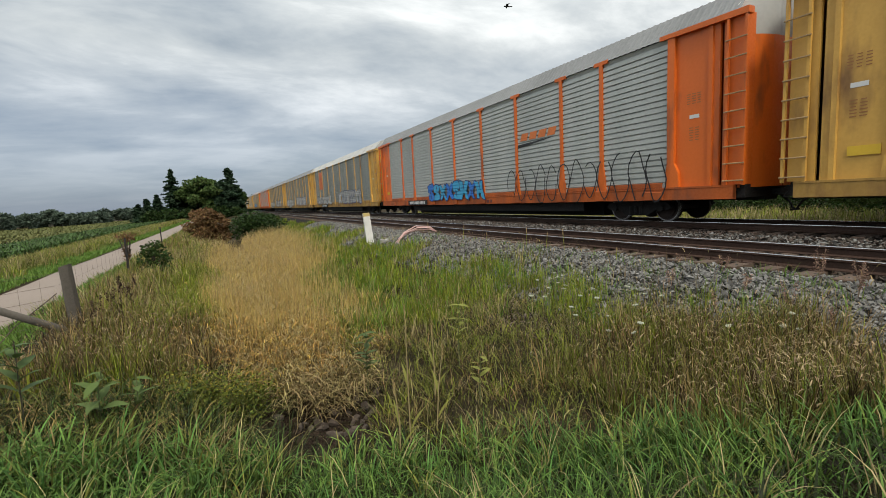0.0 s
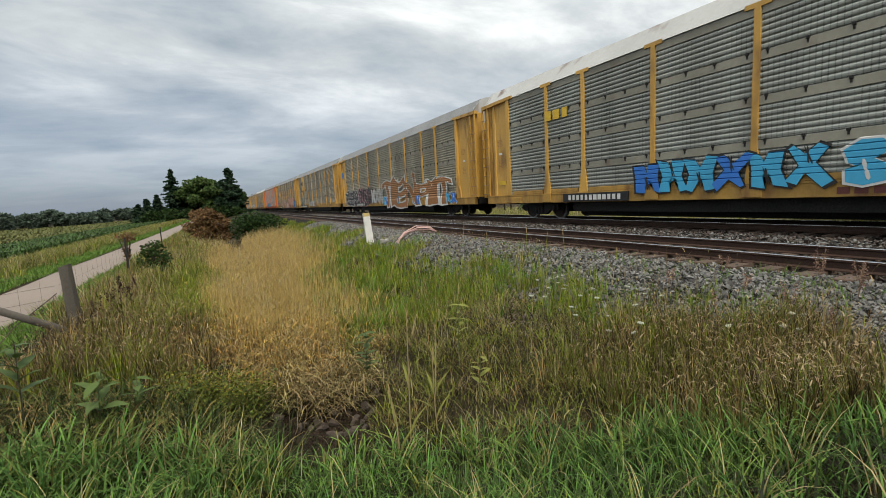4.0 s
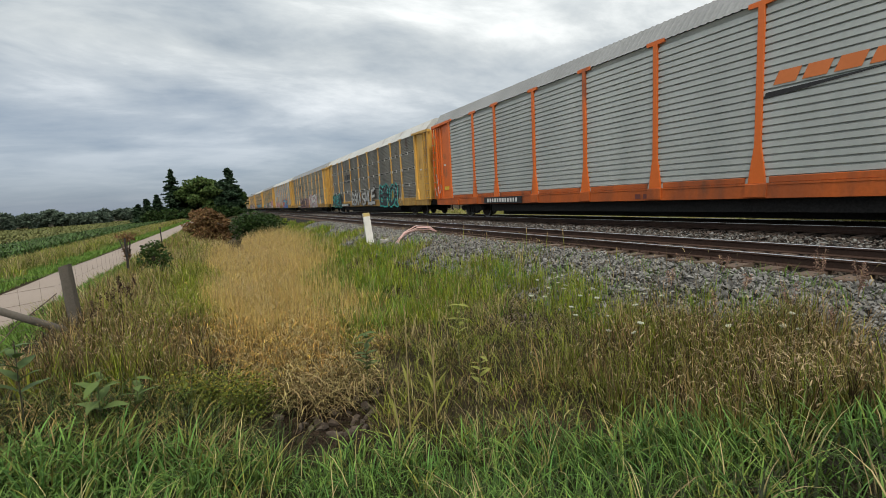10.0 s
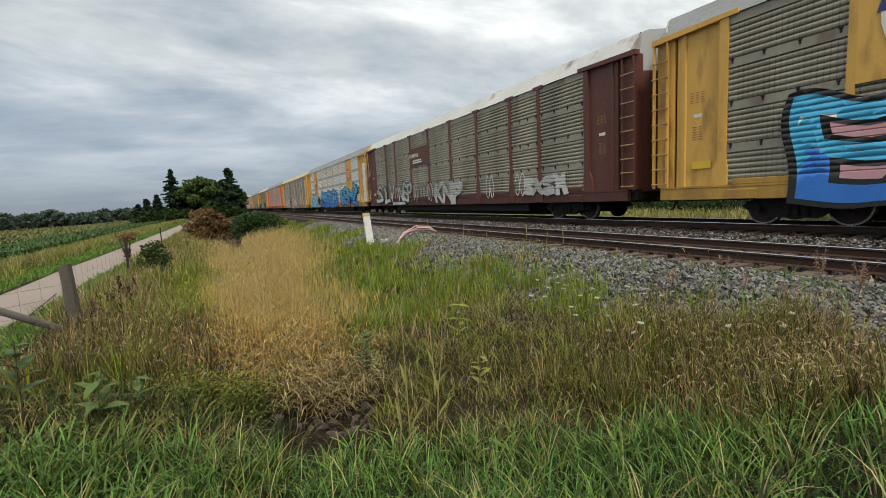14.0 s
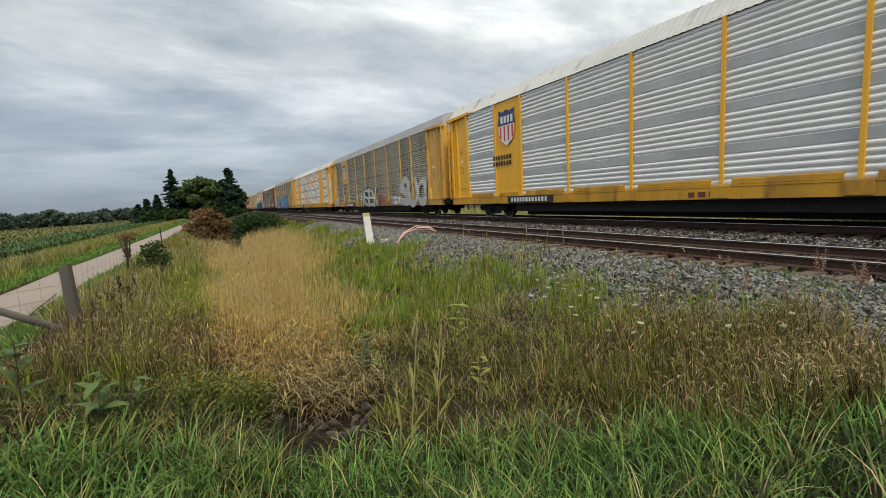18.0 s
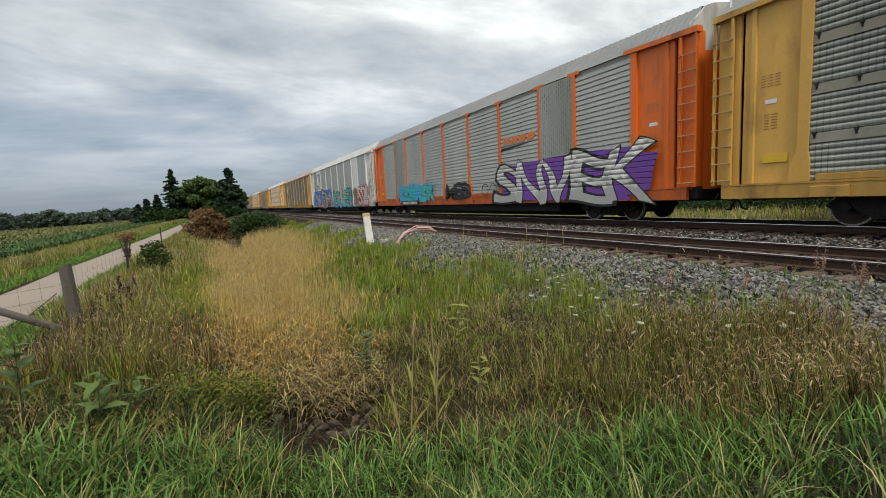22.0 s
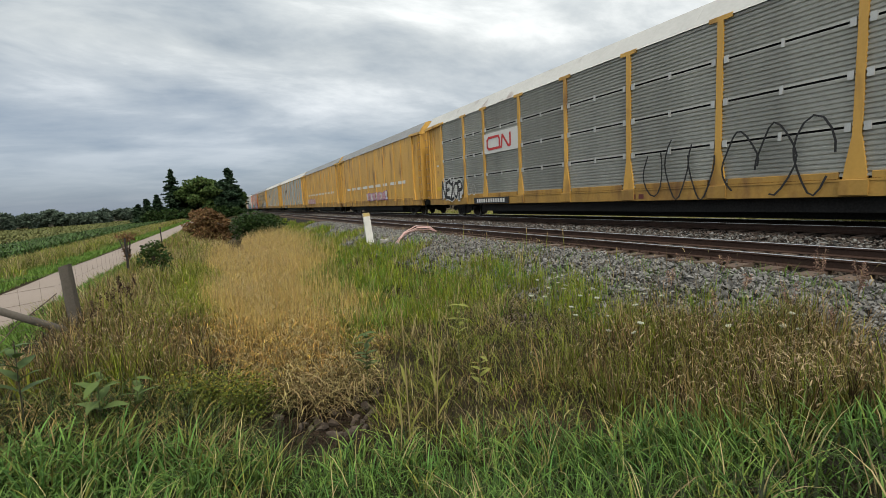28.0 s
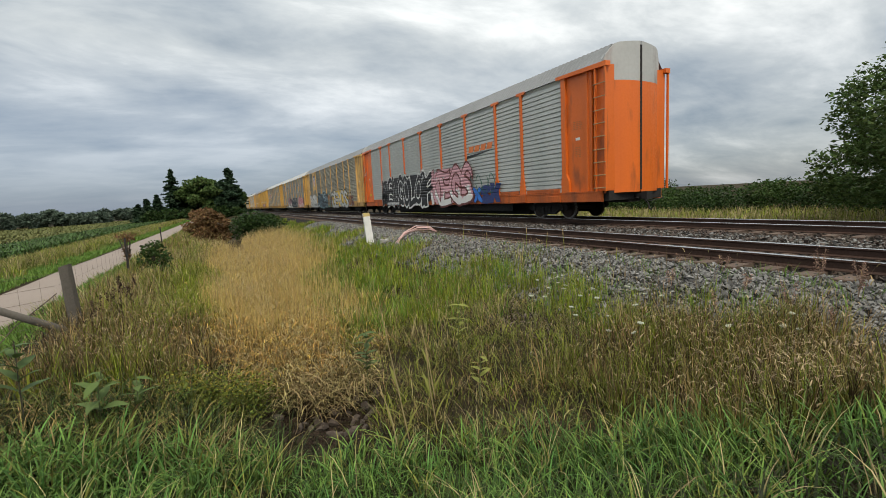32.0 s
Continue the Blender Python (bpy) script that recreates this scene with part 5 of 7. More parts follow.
    g(c, 18.9, 0.75, 1.9, 0.9, None, "white", "maroon", None, 156)
    g(c, 21.0, 0.75, 4.4, 1.95, "SUO", "silverline", "grey", None, 56)
    c = W[16]
    shield(c, (RIM[1] + RIM[2]) / 2, 3.3, 1.25, 1.6)
    bars(c, 4.5, 2.45, 1.5, 0.55, "black", 2, 7, 8)
    c = W[17]
    y = board(c, 1, 3.1, TOPZ - 0.02, PAINT["yellow"], "painted plate behind the shield emblem")
    shield(c, y, 3.4, 1.2, 1.5, "navy", False)
    front_tag(c, "black", 3.0, 1.0)
    g(c, 15.8, 2.6, 2.0, 0.5, "~", "silverline", "silverline", None, 57)
    c = W[18]
    shield(c, (RIM[1] + RIM[2]) / 2, 3.7, 1.0, 1.2)
    bars(c, 4.4, 3.35, 1.7, 0.16, "navy", 1, 12, 8)
    g(c, 2.0, 0.75, 10.6, 2.4, "", "blue", "navy", "blue", 58)
    g(c, 1.7, 0.8, 2.6, 1.3, None, "blue", "navy", None, 158)
    g(c, 4.7, 3.0, 1.4, 0.4, "~", "black", "black", None, 258)
    g(c, 3.6, 0.72, 8.3, 2.1, "NUZM", "tan", "black", None, 59)
    g(c, 13.4, 0.75, 7.4, 1.9, "EGLNER", "teal", "black", "rose", 60)
    g(c, 21.4, 0.75, 1.5, 2.2, None, "maroon", "teal", None, 61)
    g(c, 23.1, 0.9, 2.8, 1.9, "SSII", "silverline", "red", "red", 62)
    g(c, 26.4, 2.2, 0.7, 2.2, "~", "black", "black", None, 63)
    c = W[19]
    swoosh_sign(c, 6, 3.35)
    for bay in (1, 7):
        board(c, bay, SILL + 0.02, TOPZ - 0.02, SHEET["grey"], "darker replaced side panel")
    g(c, 5.0, 0.85, 6.4, 1.7, "~", "sky", "sky", None, 64)
    g(c, 5.4, 0.9, 5.6, 1.5, None, "teal", "sky", None, 65)
    g(c, 12.7, 1.05, 2.7, 0.9, "MES", "black", "black", None, 66)
    g(c, 16.6, 1.1, 1.3, 0.7, "~", "black", "black", None, 67)
    g(c, 17.9, 0.72, 8.4, 2.0, "SNVEK", "silverline", "black", "purple", 68)
    front_tag(c, "brown", 2.0, 0.8)
    c = W[20]
    bars(c, 6.5, 3.4, 2.5, 0.36, "black", 1, 8, 9, x=-HALF + 0.03)
    for u in (4.4, 6.5, 9.6, 12.6):
        g(c, u, 1.1, 2.0, 0.8, "~", "black", "black", None, int(u * 9))
    g(c, 15.7, 1.0, 2.3, 1.1, "BN", "black", "black", None, 69)
    g(c, 18.3, 0.75, 1.5, 1.7, None, "white", "black", None, 70)
    g(c, 19.8, 1.3, 1.0, 1.2, None, "white", "black", None, 71)
    g(c, 21.2, 0.8, 4.8, 1.9, "SEUMP", "white", "black", None, 72)
    c = W[21]
    horse_bars(c, 2, 3.5)
    g(c, 9.0, 0.85, 4.0, 1.4, "~", "silverline", "white", None, 73)
    front_tag(c, "lilac", 1.6, 0.5)
    c = W[22]
    horse_bars(c, 2, 3.5)
    c = W[24]
    loop_sign(c, 2, 3.1, 4.05)
    g(c, 2.1, 1.0, 2.4, 1.2, "NEZOP", "black", "white", "white", 74)
    g(c, 5.0, 1.2, 0.9, 0.6, "~", "silverline", "silverline", None, 75)
    g(c, 15.9, 0.78, 2.2, 2.0, "~", "black", "black", None, 76)
    g(c, 18.3, 0.78, 2.4, 2.0, "~", "black", "black", None, 77)
    c = W[25]
    shield_board(c, "yellow", True, 1)
    g(c, 9.1, 0.75, 4.7, 1.8, "OEAL", "pink", "black", "black", 78)
    g(c, 13.8, 0.72, 5.8, 1.1, "", "black", "black", "black", 179)
    g(c, 13.8, 0.80, 5.6, 1.9, "KEKAS", "blackblue", "silverline", None, 79, 0.045)
    g(c, 20.3, 0.8, 4.6, 1.7, "APA", "pink", "red", "rose", 80)
    c = W[26]
    shield_board(c, "tan")
    front_tag(c, "black", 2.6, 1.8)
    g(c, 2.4, 0.72, 4.5, 1.75, "PAZER", "white", "black", "silverline", 81)
    g(c, 7.5, 0.72, 5.9, 1.95, "SHEY", "blackblue", "ice", "black", 82, 0.045)
    g(c, 13.3, 0.72, 2.2, 1.9, None, "maroon", "teal", None, 83)
    g(c, 15.3, 0.72, 7.0, 2.0, "GENOS", "silverline", "black", "yellow", 84)
    g(c, 22.6, 0.75, 1.8, 1.5, None, "maroon", "grey", None, 85)
    c = W[27]
    swoosh_sign(c, 6, 3.35)
    front_tag(c, "white", 3.3, 1.0)
    g(c, 4.9, 0.72, 9.1, 2.3, "MENGOLOIF", "black", "white", "black", 86)
    g(c, 14.0, 0.72, 4.8, 2.3, "KEGS", "pink", "maroon", "pink", 87)
    g(c, 18.9, 0.72, 2.4, 1.2, None, "navy", "navy", None, 88)
    g(c, 19.2, 1.2, 1.7, 1.2, "~", "green", "green", None, 89)


SHORT = []
roster()

# ---------------------------------------------------------------- grass and weeds
def leafmat(name, col, island=0.4, trans=0.12, var=0.3, dark=None):
    return surf(name, col, 0.55, var=var, scale=0.8, grain=6, bump=0.0, island=island, trans=trans, dark=dark, spec=0.12)


G_LUSH = leafmat("lush_green_blade", (0.088, 0.165, 0.038), 0.6, 0.2)
G_LIGHT = leafmat("light_green_blade", (0.150, 0.245, 0.052), 0.5, 0.2)
# very dark green: shade low between blades, put into the leaf colour
G_UNDER = leafmat("shade_and_dark_green_blade", (0.026, 0.040, 0.011), 0.6, 0.05)
G_MID = leafmat("yellow_green_blade", (0.200, 0.240, 0.028), 0.55, 0.2)
G_FRESH = leafmat("fresh_verge_blade", (0.120, 0.216, 0.032), 0.45, 0.2)
G_DULL = leafmat("dull_green_blade", (0.150, 0.158, 0.036), 0.7)
G_BROWN = leafmat("brown_dry_blade", (0.240, 0.172, 0.070), 0.75)
G_DARKB = leafmat("dark_brown_stem", (0.068, 0.048, 0.024), 0.6, 0.05)
G_TAN = leafmat("tan_dry_stalk", (0.528, 0.384, 0.136), 0.35)
G_STRAW = leafmat("pale_straw_blade", (0.336, 0.280, 0.136), 0.5)
G_GOLD = leafmat("golden_dry_leaf", (0.376, 0.232, 0.056), 0.65)
G_SEED = leafmat("brown_seed_head", (0.192, 0.144, 0.072), 0.7, 0.1)
G_SEEDTAN = leafmat("straw_seed_head", (0.368, 0.280, 0.128), 0.4, 0.1)
G_FOX = leafmat("foxtail_head", (0.250, 0.190, 0.105), 0.6, 0.1)
G_CORN = leafmat("corn_leaf", (0.056, 0.100, 0.026), 0.6)
G_FIELD = leafmat("far_field_green", (0.152, 0.160, 0.056), 0.3)


def blades(name, x, y, h, w, rnd, material, label, lean=0.35, droop=0.5, levels=3, z=None, tag_kind="stuff", category="grass", a=None):
    """Many curved, tapering blades in one mesh. x, y: roots; h, w: heights and half widths; a: way they lean."""
    n = len(x)
    if z is None:
        z = land(x, y) + lumps(x, y) * np.clip((6.5 - x), 0, 1) - 0.02
    a = rnd.uniform(0, 2 * np.pi, n) if a is None else a
    dx, dy = np.cos(a), np.sin(a)
    face = a + np.pi / 2 + rnd.uniform(-0.8, 0.8, n)
    sx, sy = np.cos(face), np.sin(face)
    ln = np.abs(rnd.normal(0, lean, n))
    dr = droop * rnd.uniform(0.2, 1.0, n)
    V = np.zeros((n, 2 * levels + 1, 3), np.float32)
    for k in range(levels + 1):
        u = k / levels
        out = h * (ln * u + dr * u * u * 0.8)
        up = h * (u - dr * 0.55 * u ** 3)
        cx, cy, cz = x + dx * out, y + dy * out, z + up
        if k == levels:
            V[:, 2 * k] = np.stack([cx, cy, cz], -1)
        else:
            ww = w * (1 - 0.75 * u ** 1.5) * (0.6 if k == 0 else 1.0)
            V[:, 2 * k] = np.stack([cx - sx * ww, cy - sy * ww, cz], -1)
            V[:, 2 * k + 1] = np.stack([cx + sx * ww, cy + sy * ww, cz], -1)
    tri = []
    for k in range(levels - 1):
        b = 2 * k
        tri += [(b, b + 1, b + 3), (b, b + 3, b + 2)]
    b = 2 * (levels - 1)
    tri.append((b, b + 1, b + 2))
    T = np.array(tri)[None] + (2 * levels + 1) * np.arange(n)[:, None, None]
    ob = new(name, fast_mesh(name, V.reshape(-1, 3), T.reshape(-1, 3), material))
    tagged(ob, label, category, kind=tag_kind)
    return V[:, 2 * levels]


def heads(name, tips, length, width, rnd, material, label):
    """Spindle-shaped seed heads at the tips of stalks."""
    n = len(tips)
    d = np.stack([rnd.normal(0, 0.4, n), rnd.normal(0, 0.4, n), np.ones(n)], -1)
    d /= np.linalg.norm(d, axis=1)[:, None]
    a = rnd.uniform(0, 6.28, n)
    s = np.stack([np.cos(a), np.sin(a), np.zeros(n)], -1)
    t = np.cross(d, s)
    L, W = length[:, None], width[:, None]
    V = np.stack([tips - d * L * 0.4, tips + s * W, tips + t * W, tips - s * W, tips - t * W, tips + d * L * 0.6], 1)
    tri = np.array([(0, 2, 1), (0, 3, 2), (0, 4, 3), (0, 1, 4), (5, 1, 2), (5, 2, 3), (5, 3, 4), (5, 4, 1)])
    T = tri[None] + 6 * np.arange(n)[:, None, None]
    ob = new(name, fast_mesh(name, V.reshape(-1, 3), T.reshape(-1, 3), material))
    tagged(ob, label, "grass", kind="stuff")


def nods(name, tips, rnd, material, label, length=(0.08, 0.15), wide=(0.005, 0.008), droop=2.4):
    """Nodding seed heads or hooked leaf ends that curl over from the points given."""
    n = len(tips)
    blades(name, tips[:, 0], tips[:, 1], rnd.uniform(*length, n), rnd.uniform(*wide, n), rnd, material, label, 0.4, droop, 4, z=tips[:, 2] - 0.02)


def sow(n, x0, x1, y0, y1, rnd, near=1.5, keep=None):
    """Root places in a box of the plan, thinning with the distance along the line."""
    y = y0 + (y1 - y0) * rnd.random(n) ** near
    x = rnd.uniform(x0, x1, n)
    ok = (x > -0.42 * y - 2.2)
    if keep is not None:
        p = keep(x, y)
        ok &= rnd.random(n) < p
    return x[ok], y[ok]


def tufts(n, per, size, box, rnd, near=1.0, keep=None):
    """Roots gathered in tufts; gives x, y, the way out of the tuft and a number for each tuft."""
    cx, cy = sow(n, *box, rnd, near, keep)
    num = rnd.poisson(per * rnd.uniform(0.4, 1.6, len(cx)))
    k = np.repeat(np.arange(len(cx)), num)
    ox, oy = rnd.normal(0, size, len(k)), rnd.normal(0, size, len(k))
    kind = rnd.random(len(cx))
    return cx[k] + ox, cy[k] + oy, np.arctan2(oy, ox) + rnd.normal(0, 0.5, len(k)), kind[k]


def bank_line(x):
    """How far the lush grass of the near bank reaches, along y."""
    return np.interp(x, [-4, -1.8, 0.1, 0.8, 1.7, 2.3, 3.2, 3.6, 4.2, 7], [5.1, 4.65, 4.2, 4.05, 3.8, 3.45, 2.45, 1.75, 1.15, 0.2])


def patchy(x, y, s=1.0, o=0.0):
    return 0.5 + 0.25 * (np.sin(1.9 * s * x + 0.7 * y * s + o) + np.sin(1.3 * s * y - 1.1 * s * x + 2 * o + 1))


def smooth(v, a, b):
    t = np.clip((v - a) / (b - a), 0, 1)
    return t * t * (3 - 2 * t)


def hole_gap(x, y):
    return 1 - np.clip(1.5 * np.exp(-(((x - 1.1) / 0.50) ** 2 + ((y - 5.45) / 0.45) ** 2)), 0, 1)


def build_grass():
    r = np.random.default_rng(11)
    U = r.uniform
    # lush near bank, in arching tufts over a low layer coloured dark as shade
    near_bank = lambda x, y: smooth(bank_line(x) + 0.2 - y, -0.2, 0.3) * smooth(y + 0.28 * x, 1.2, 2.0)
    x, y, a, k = tufts(5600, 9, 0.085, (-4, 7.2, 0.2, 5.6), r, 0.8, near_bank)
    near = np.clip(np.hypot(x, y) / 4.6, 0.5, 1.0)
    for mat, lo, hi, lab in ((G_LUSH, 0, 0.62, "lush long green"), (G_LIGHT, 0.62, 0.86, "light green"), (G_DULL, 0.86, 1.0, "dull green")):
        m = (k >= lo) & (k < hi)
        blades("lush_grass", x[m], y[m], U(0.22, 0.56, m.sum()) * (0.75 + 0.5 * patchy(x[m], y[m])) * near[m] * np.interp(x[m], [-1, 1], [0.78, 1.0]), U(0.0055, 0.0125, m.sum()) * near[m], r, mat, lab + " grass blades arching over the bank", 0.24, 0.85, 5, a=a[m])
    # short blades whose dark colour stands for the shade under the tufts
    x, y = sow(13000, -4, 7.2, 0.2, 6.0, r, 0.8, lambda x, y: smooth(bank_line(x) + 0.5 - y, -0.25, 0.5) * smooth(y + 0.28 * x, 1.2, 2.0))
    blades("dark_undergrass", x, y, U(0.12, 0.34, len(x)), U(0.005, 0.011, len(x)), r, G_UNDER, "low blades in the bank grass, coloured dark green as shade between the tufts", 0.6, 0.9, 3)
    x, y, a, k = tufts(500, 5, 0.06, (-4, 7.2, 0.2, 5.8), r, 0.8, lambda x, y: smooth(bank_line(x) + 0.45 - y, -0.25, 0.5) * smooth(y + 0.28 * x, 1.2, 2.0))
    blades("dry_blades_in_grass", x, y, U(0.3, 0.6, len(x)), U(0.003, 0.006, len(x)), r, G_STRAW, "dry straw blades among the green grass", 0.3, 0.8, 4, a=a)

    # the same bank goes on behind and beside the standpoint
    x, y = U(-2.6, 6.2, 16000), U(-9, 1.6, 16000)
    m = y + 0.28 * x < 1.5
    blades("standpoint_grass", x[m], y[m], U(0.1, 0.3, m.sum()), U(0.006, 0.012, m.sum()), r, G_LUSH, "shorter green grass round the standpoint", 0.4, 0.8, 3)

    # low litter everywhere beside the ditch, coloured near black as shade among the stems
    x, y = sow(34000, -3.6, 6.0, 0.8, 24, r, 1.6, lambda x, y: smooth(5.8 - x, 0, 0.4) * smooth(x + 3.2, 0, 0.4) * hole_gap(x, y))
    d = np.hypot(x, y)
    blades("dead_litter", x, y, U(0.06, 0.22, len(x)), U(0.006, 0.012, len(x)) * (d / 6) ** 0.6, r, leafmat("dark_shade_litter", (0.020, 0.018, 0.009), 0.6, 0.0), "low dead leaf litter under the grass, coloured near black as shade", 0.9, 0.8, 2)

    # brown stands with nodding heads: beside the post, and before the ballast
    def brown_left(x, y):
        return smooth(y, 5.9, 6.7) * smooth(x + 2.35, 0, 0.4) * smooth(-0.15 - 0.02 * y - x, -0.3, 0.5) * smooth(11.5 - y, 0, 3.5)
    def brown_right(x, y):
        return smooth(y, bank_line(x) - 0.35, bank_line(x) + 0.25) * smooth(x, 3.2, 4.1) * (0.35 + 0.65 * smooth(patchy(x, y, 1.5, 2), 0.3, 0.6)) * smooth(6.0 + 0.25 * np.sin(3 * y) - x, 0, 0.5) * smooth(4.5 + 0.3 * np.sin(2.5 * x) - y, -0.3, 0.8)
    for zone, box, num in ((brown_left, (-2.5, 0.3, 5.6, 12.0), 900), (brown_right, (2.8, 6.3, 0.5, 5.8), 2300)):
        x, y, a, k = tufts(num, 14, 0.085, box, r, 1.0, zone)
        for mat, lo, hi, lab in ((G_BROWN, 0, 0.42, "brown"), (G_DARKB, 0.42, 0.64, "dark brown"), (G_DULL, 0.64, 0.86, "dull green"), (G_MID, 0.86, 1.0, "yellow-green")):
            m = (k >= lo) & (k < hi)
            t = blades("meadow_stems", x[m], y[m], U(0.36, 0.74, m.sum()), U(0.0035, 0.007, m.sum()), r, mat, lab + " upright stems in the dry meadow", 0.16, 0.35, 3, a=a[m])
            s = r.random(len(t)) < 0.34
            nods("nodding_heads", t[s], r, G_FOX, "light nodding seed heads of the dry meadow grass", (0.04, 0.08), (0.004, 0.007))
        m = r.random(len(x)) < 0.45
        blades("meadow_leaves", x[m], y[m], U(0.15, 0.4, m.sum()), U(0.004, 0.007, m.sum()), r, G_DULL, "dull green leaves among the brown stems", 0.5, 1.0, 3, a=a[m])
    # soft olive grass between the two, and dark green growth behind the near bank
    def olive(x, y):
        return smooth(x, 1.3, 1.9) * smooth(5.7 - x, 0, 0.8) * smooth(y, bank_line(x) - 0.1, bank_line(x) + 0.5) * smooth(10.6 - y, 0, 2.5) * hole_gap(x, y)
    x, y, a, k = tufts(3000, 12, 0.10, (1.3, 5.8, 2.8, 11.0), r, 1.0, lambda x, y: olive(x, y) * (0.5 + 0.5 * smooth(patchy(x, y, 2.2, 5), 0.35, 0.65)))
    for mat, lo, hi, lab in ((G_DULL, 0, 0.40, "dull olive"), (G_MID, 0.40, 0.60, "yellow-green"), (G_BROWN, 0.60, 0.82, "brownish"), (G_DARKB, 0.82, 0.90, "dark brown"), (G_STRAW, 0.90, 1.0, "straw-coloured")):
        m = (k >= lo) & (k < hi)
        blades("olive_grass", x[m], y[m], U(0.12, 0.34, m.sum()), U(0.003, 0.006, m.sum()), r, mat, lab + " fine grass between ditch and ballast", 0.35, 0.8, 3, a=a[m])
    def dark_green(x, y):
        return smooth(x + 3.2, 0, 0.4) * smooth(0.55 - x, 0, 0.6) * smooth(y, bank_line(x) - 0.2, bank_line(x) + 0.3) * smooth(7.0 - 0.2 * x - y, 0, 1.0) * hole_gap(x, y)
    x, y, a, k = tufts(800, 11, 0.08, (-3.3, 0.6, 4.2, 7.2), r, 1.0, dark_green)
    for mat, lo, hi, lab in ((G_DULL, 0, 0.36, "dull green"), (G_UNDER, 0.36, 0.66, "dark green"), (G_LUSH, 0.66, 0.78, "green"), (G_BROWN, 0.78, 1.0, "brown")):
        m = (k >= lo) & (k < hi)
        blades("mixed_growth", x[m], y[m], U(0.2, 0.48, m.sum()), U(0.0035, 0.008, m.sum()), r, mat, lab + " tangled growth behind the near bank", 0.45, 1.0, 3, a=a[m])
    # green and brown meadow further along the fence
    def far_left(x, y):
        return smooth(y, 9.0, 11.0) * smooth(x + 3.3 - 0.008 * y, 0, 0.4) * smooth(0.2 - x, -0.3, 0.6)
    x, y, a, k = tufts(2400, 11, 0.13, (-3.4, 0.6, 9, 55), r, 1.7, far_left)
    d = np.hypot(x, y)
    for mat, lo, hi, lab in ((G_STRAW, 0, 0.26, "pale straw"), (G_DULL, 0.26, 0.55, "dull green"), (G_MID, 0.55, 0.72, "yellow-green"), (G_BROWN, 0.72, 1.0, "brown")):
        m = (k >= lo) & (k < hi)
        blades("fence_meadow", x[m], y[m], U(0.3, 0.72, m.sum()), U(0.003, 0.006, m.sum()) * (d[m] / 7) ** 0.6, r, mat, lab + " rough grass along the fence", 0.2, 0.5, 3, a=a[m])
    # a lane of light green grass beside the tan stand
    x, y, a, k = tufts(420, 12, 0.10, (-1.2, -0.1, 8.6, 17), r, 1.2)
    blades("green_lane_grass", x, y, U(0.35, 0.75, len(x)), U(0.0035, 0.0065, len(x)) * (np.hypot(x, y) / 7) ** 0.6, r, G_MID, "light green grass beside the tan stand", 0.2, 0.5, 3, a=a)

    # tall tan grass standing in the ditch: wispy stems with feathery heads
    def ditch(x, y):
        e = 0.30 * np.sin(0.8 * y) + 0.22 * np.sin(2.3 * y + 1)
        wide = smooth(y, 16, 26)
        return smooth(x + 0.30 + 0.5 * wide + e, 0, 0.5) * smooth(np.minimum(0.45 + 0.19 * y, 4.3) + e - x, -0.4, 2.4) * (0.3 + 0.7 * smooth(patchy(x, y, 1.3, 4), 0.25, 0.6)) * smooth(y + 0.5 * np.sin(5 * x), 7.6, 9.6) * smooth(25.5 + 9 * smooth(x, 0.8, 1.6) - y, 0, 3)
    x, y = sow(120000, -1.2, 4.8, 8.0, 48, r, 1.8, ditch)
    d = np.hypot(x, y)
    t = blades("tall_tan_grass", x, y, U(0.62, 1.2, len(x)) * (0.75 + 0.4 * patchy(x, y, 2.1, 6)), U(0.0013, 0.0026, len(x)) * (d / 6) ** 0.75, r, G_TAN, "tall fine tan grass standing dry in the ditch", 0.07, 0.16, 3)
    m = r.random(len(x)) < 0.45
    heads("tan_seed_heads", t[m], U(0.12, 0.26, m.sum()), U(0.0014, 0.0028, m.sum()) * (d[m] / 6) ** 0.7, r, G_SEEDTAN, "feathery straw seed heads of the tall grass")
    def ditch_side(x, y):
        return smooth(x - np.minimum(0.7 + 0.09 * y, 2.6), 0, 0.5) * smooth(3.0 + 0.06 * y - x, 0, 0.8) * smooth(y, 7.4, 9.0)
    x, y, a, k = tufts(6500, 10, 0.13, (0.4, 5.2, 7.2, 50), r, 1.9, ditch_side)
    d = np.hypot(x, y)
    k = np.clip(0.6 * k + 0.7 * (patchy(x, y, 0.8, 1) - 0.5) + 0.2, 0, 0.999)
    for mat, lo, hi, lab in ((G_TAN, 0, 0.10, "golden"), (G_STRAW, 0.10, 0.24, "straw-coloured"), (G_MID, 0.24, 0.42, "yellow-green"), (G_FRESH, 0.42, 0.58, "fresh green"), (G_DULL, 0.58, 1.0, "dull green")):
        m = (k >= lo) & (k < hi)
        blades("ditch_side_grass", x[m], y[m], U(0.22, 0.55, m.sum()), U(0.003, 0.0065, m.sum()) * (d[m] / 6) ** 0.6, r, mat, lab + " tall grass on the side of the ditch", 0.2, 0.6, 3, a=a[m])

    # golden leafy stand at the ditch head: dark stems with curled dry leaves at all heights
    def clump(x, y):
        return np.exp(-(((x - 0.66) / 0.85) ** 2 + ((y - 7.9) / 2.0) ** 2)) * smooth(y, 5.95, 6.4) * 1.4
    x, y, a, k = tufts(1000, 12, 0.07, (-0.9, 2.6, 5.8, 12.5), r, 1.0, clump)
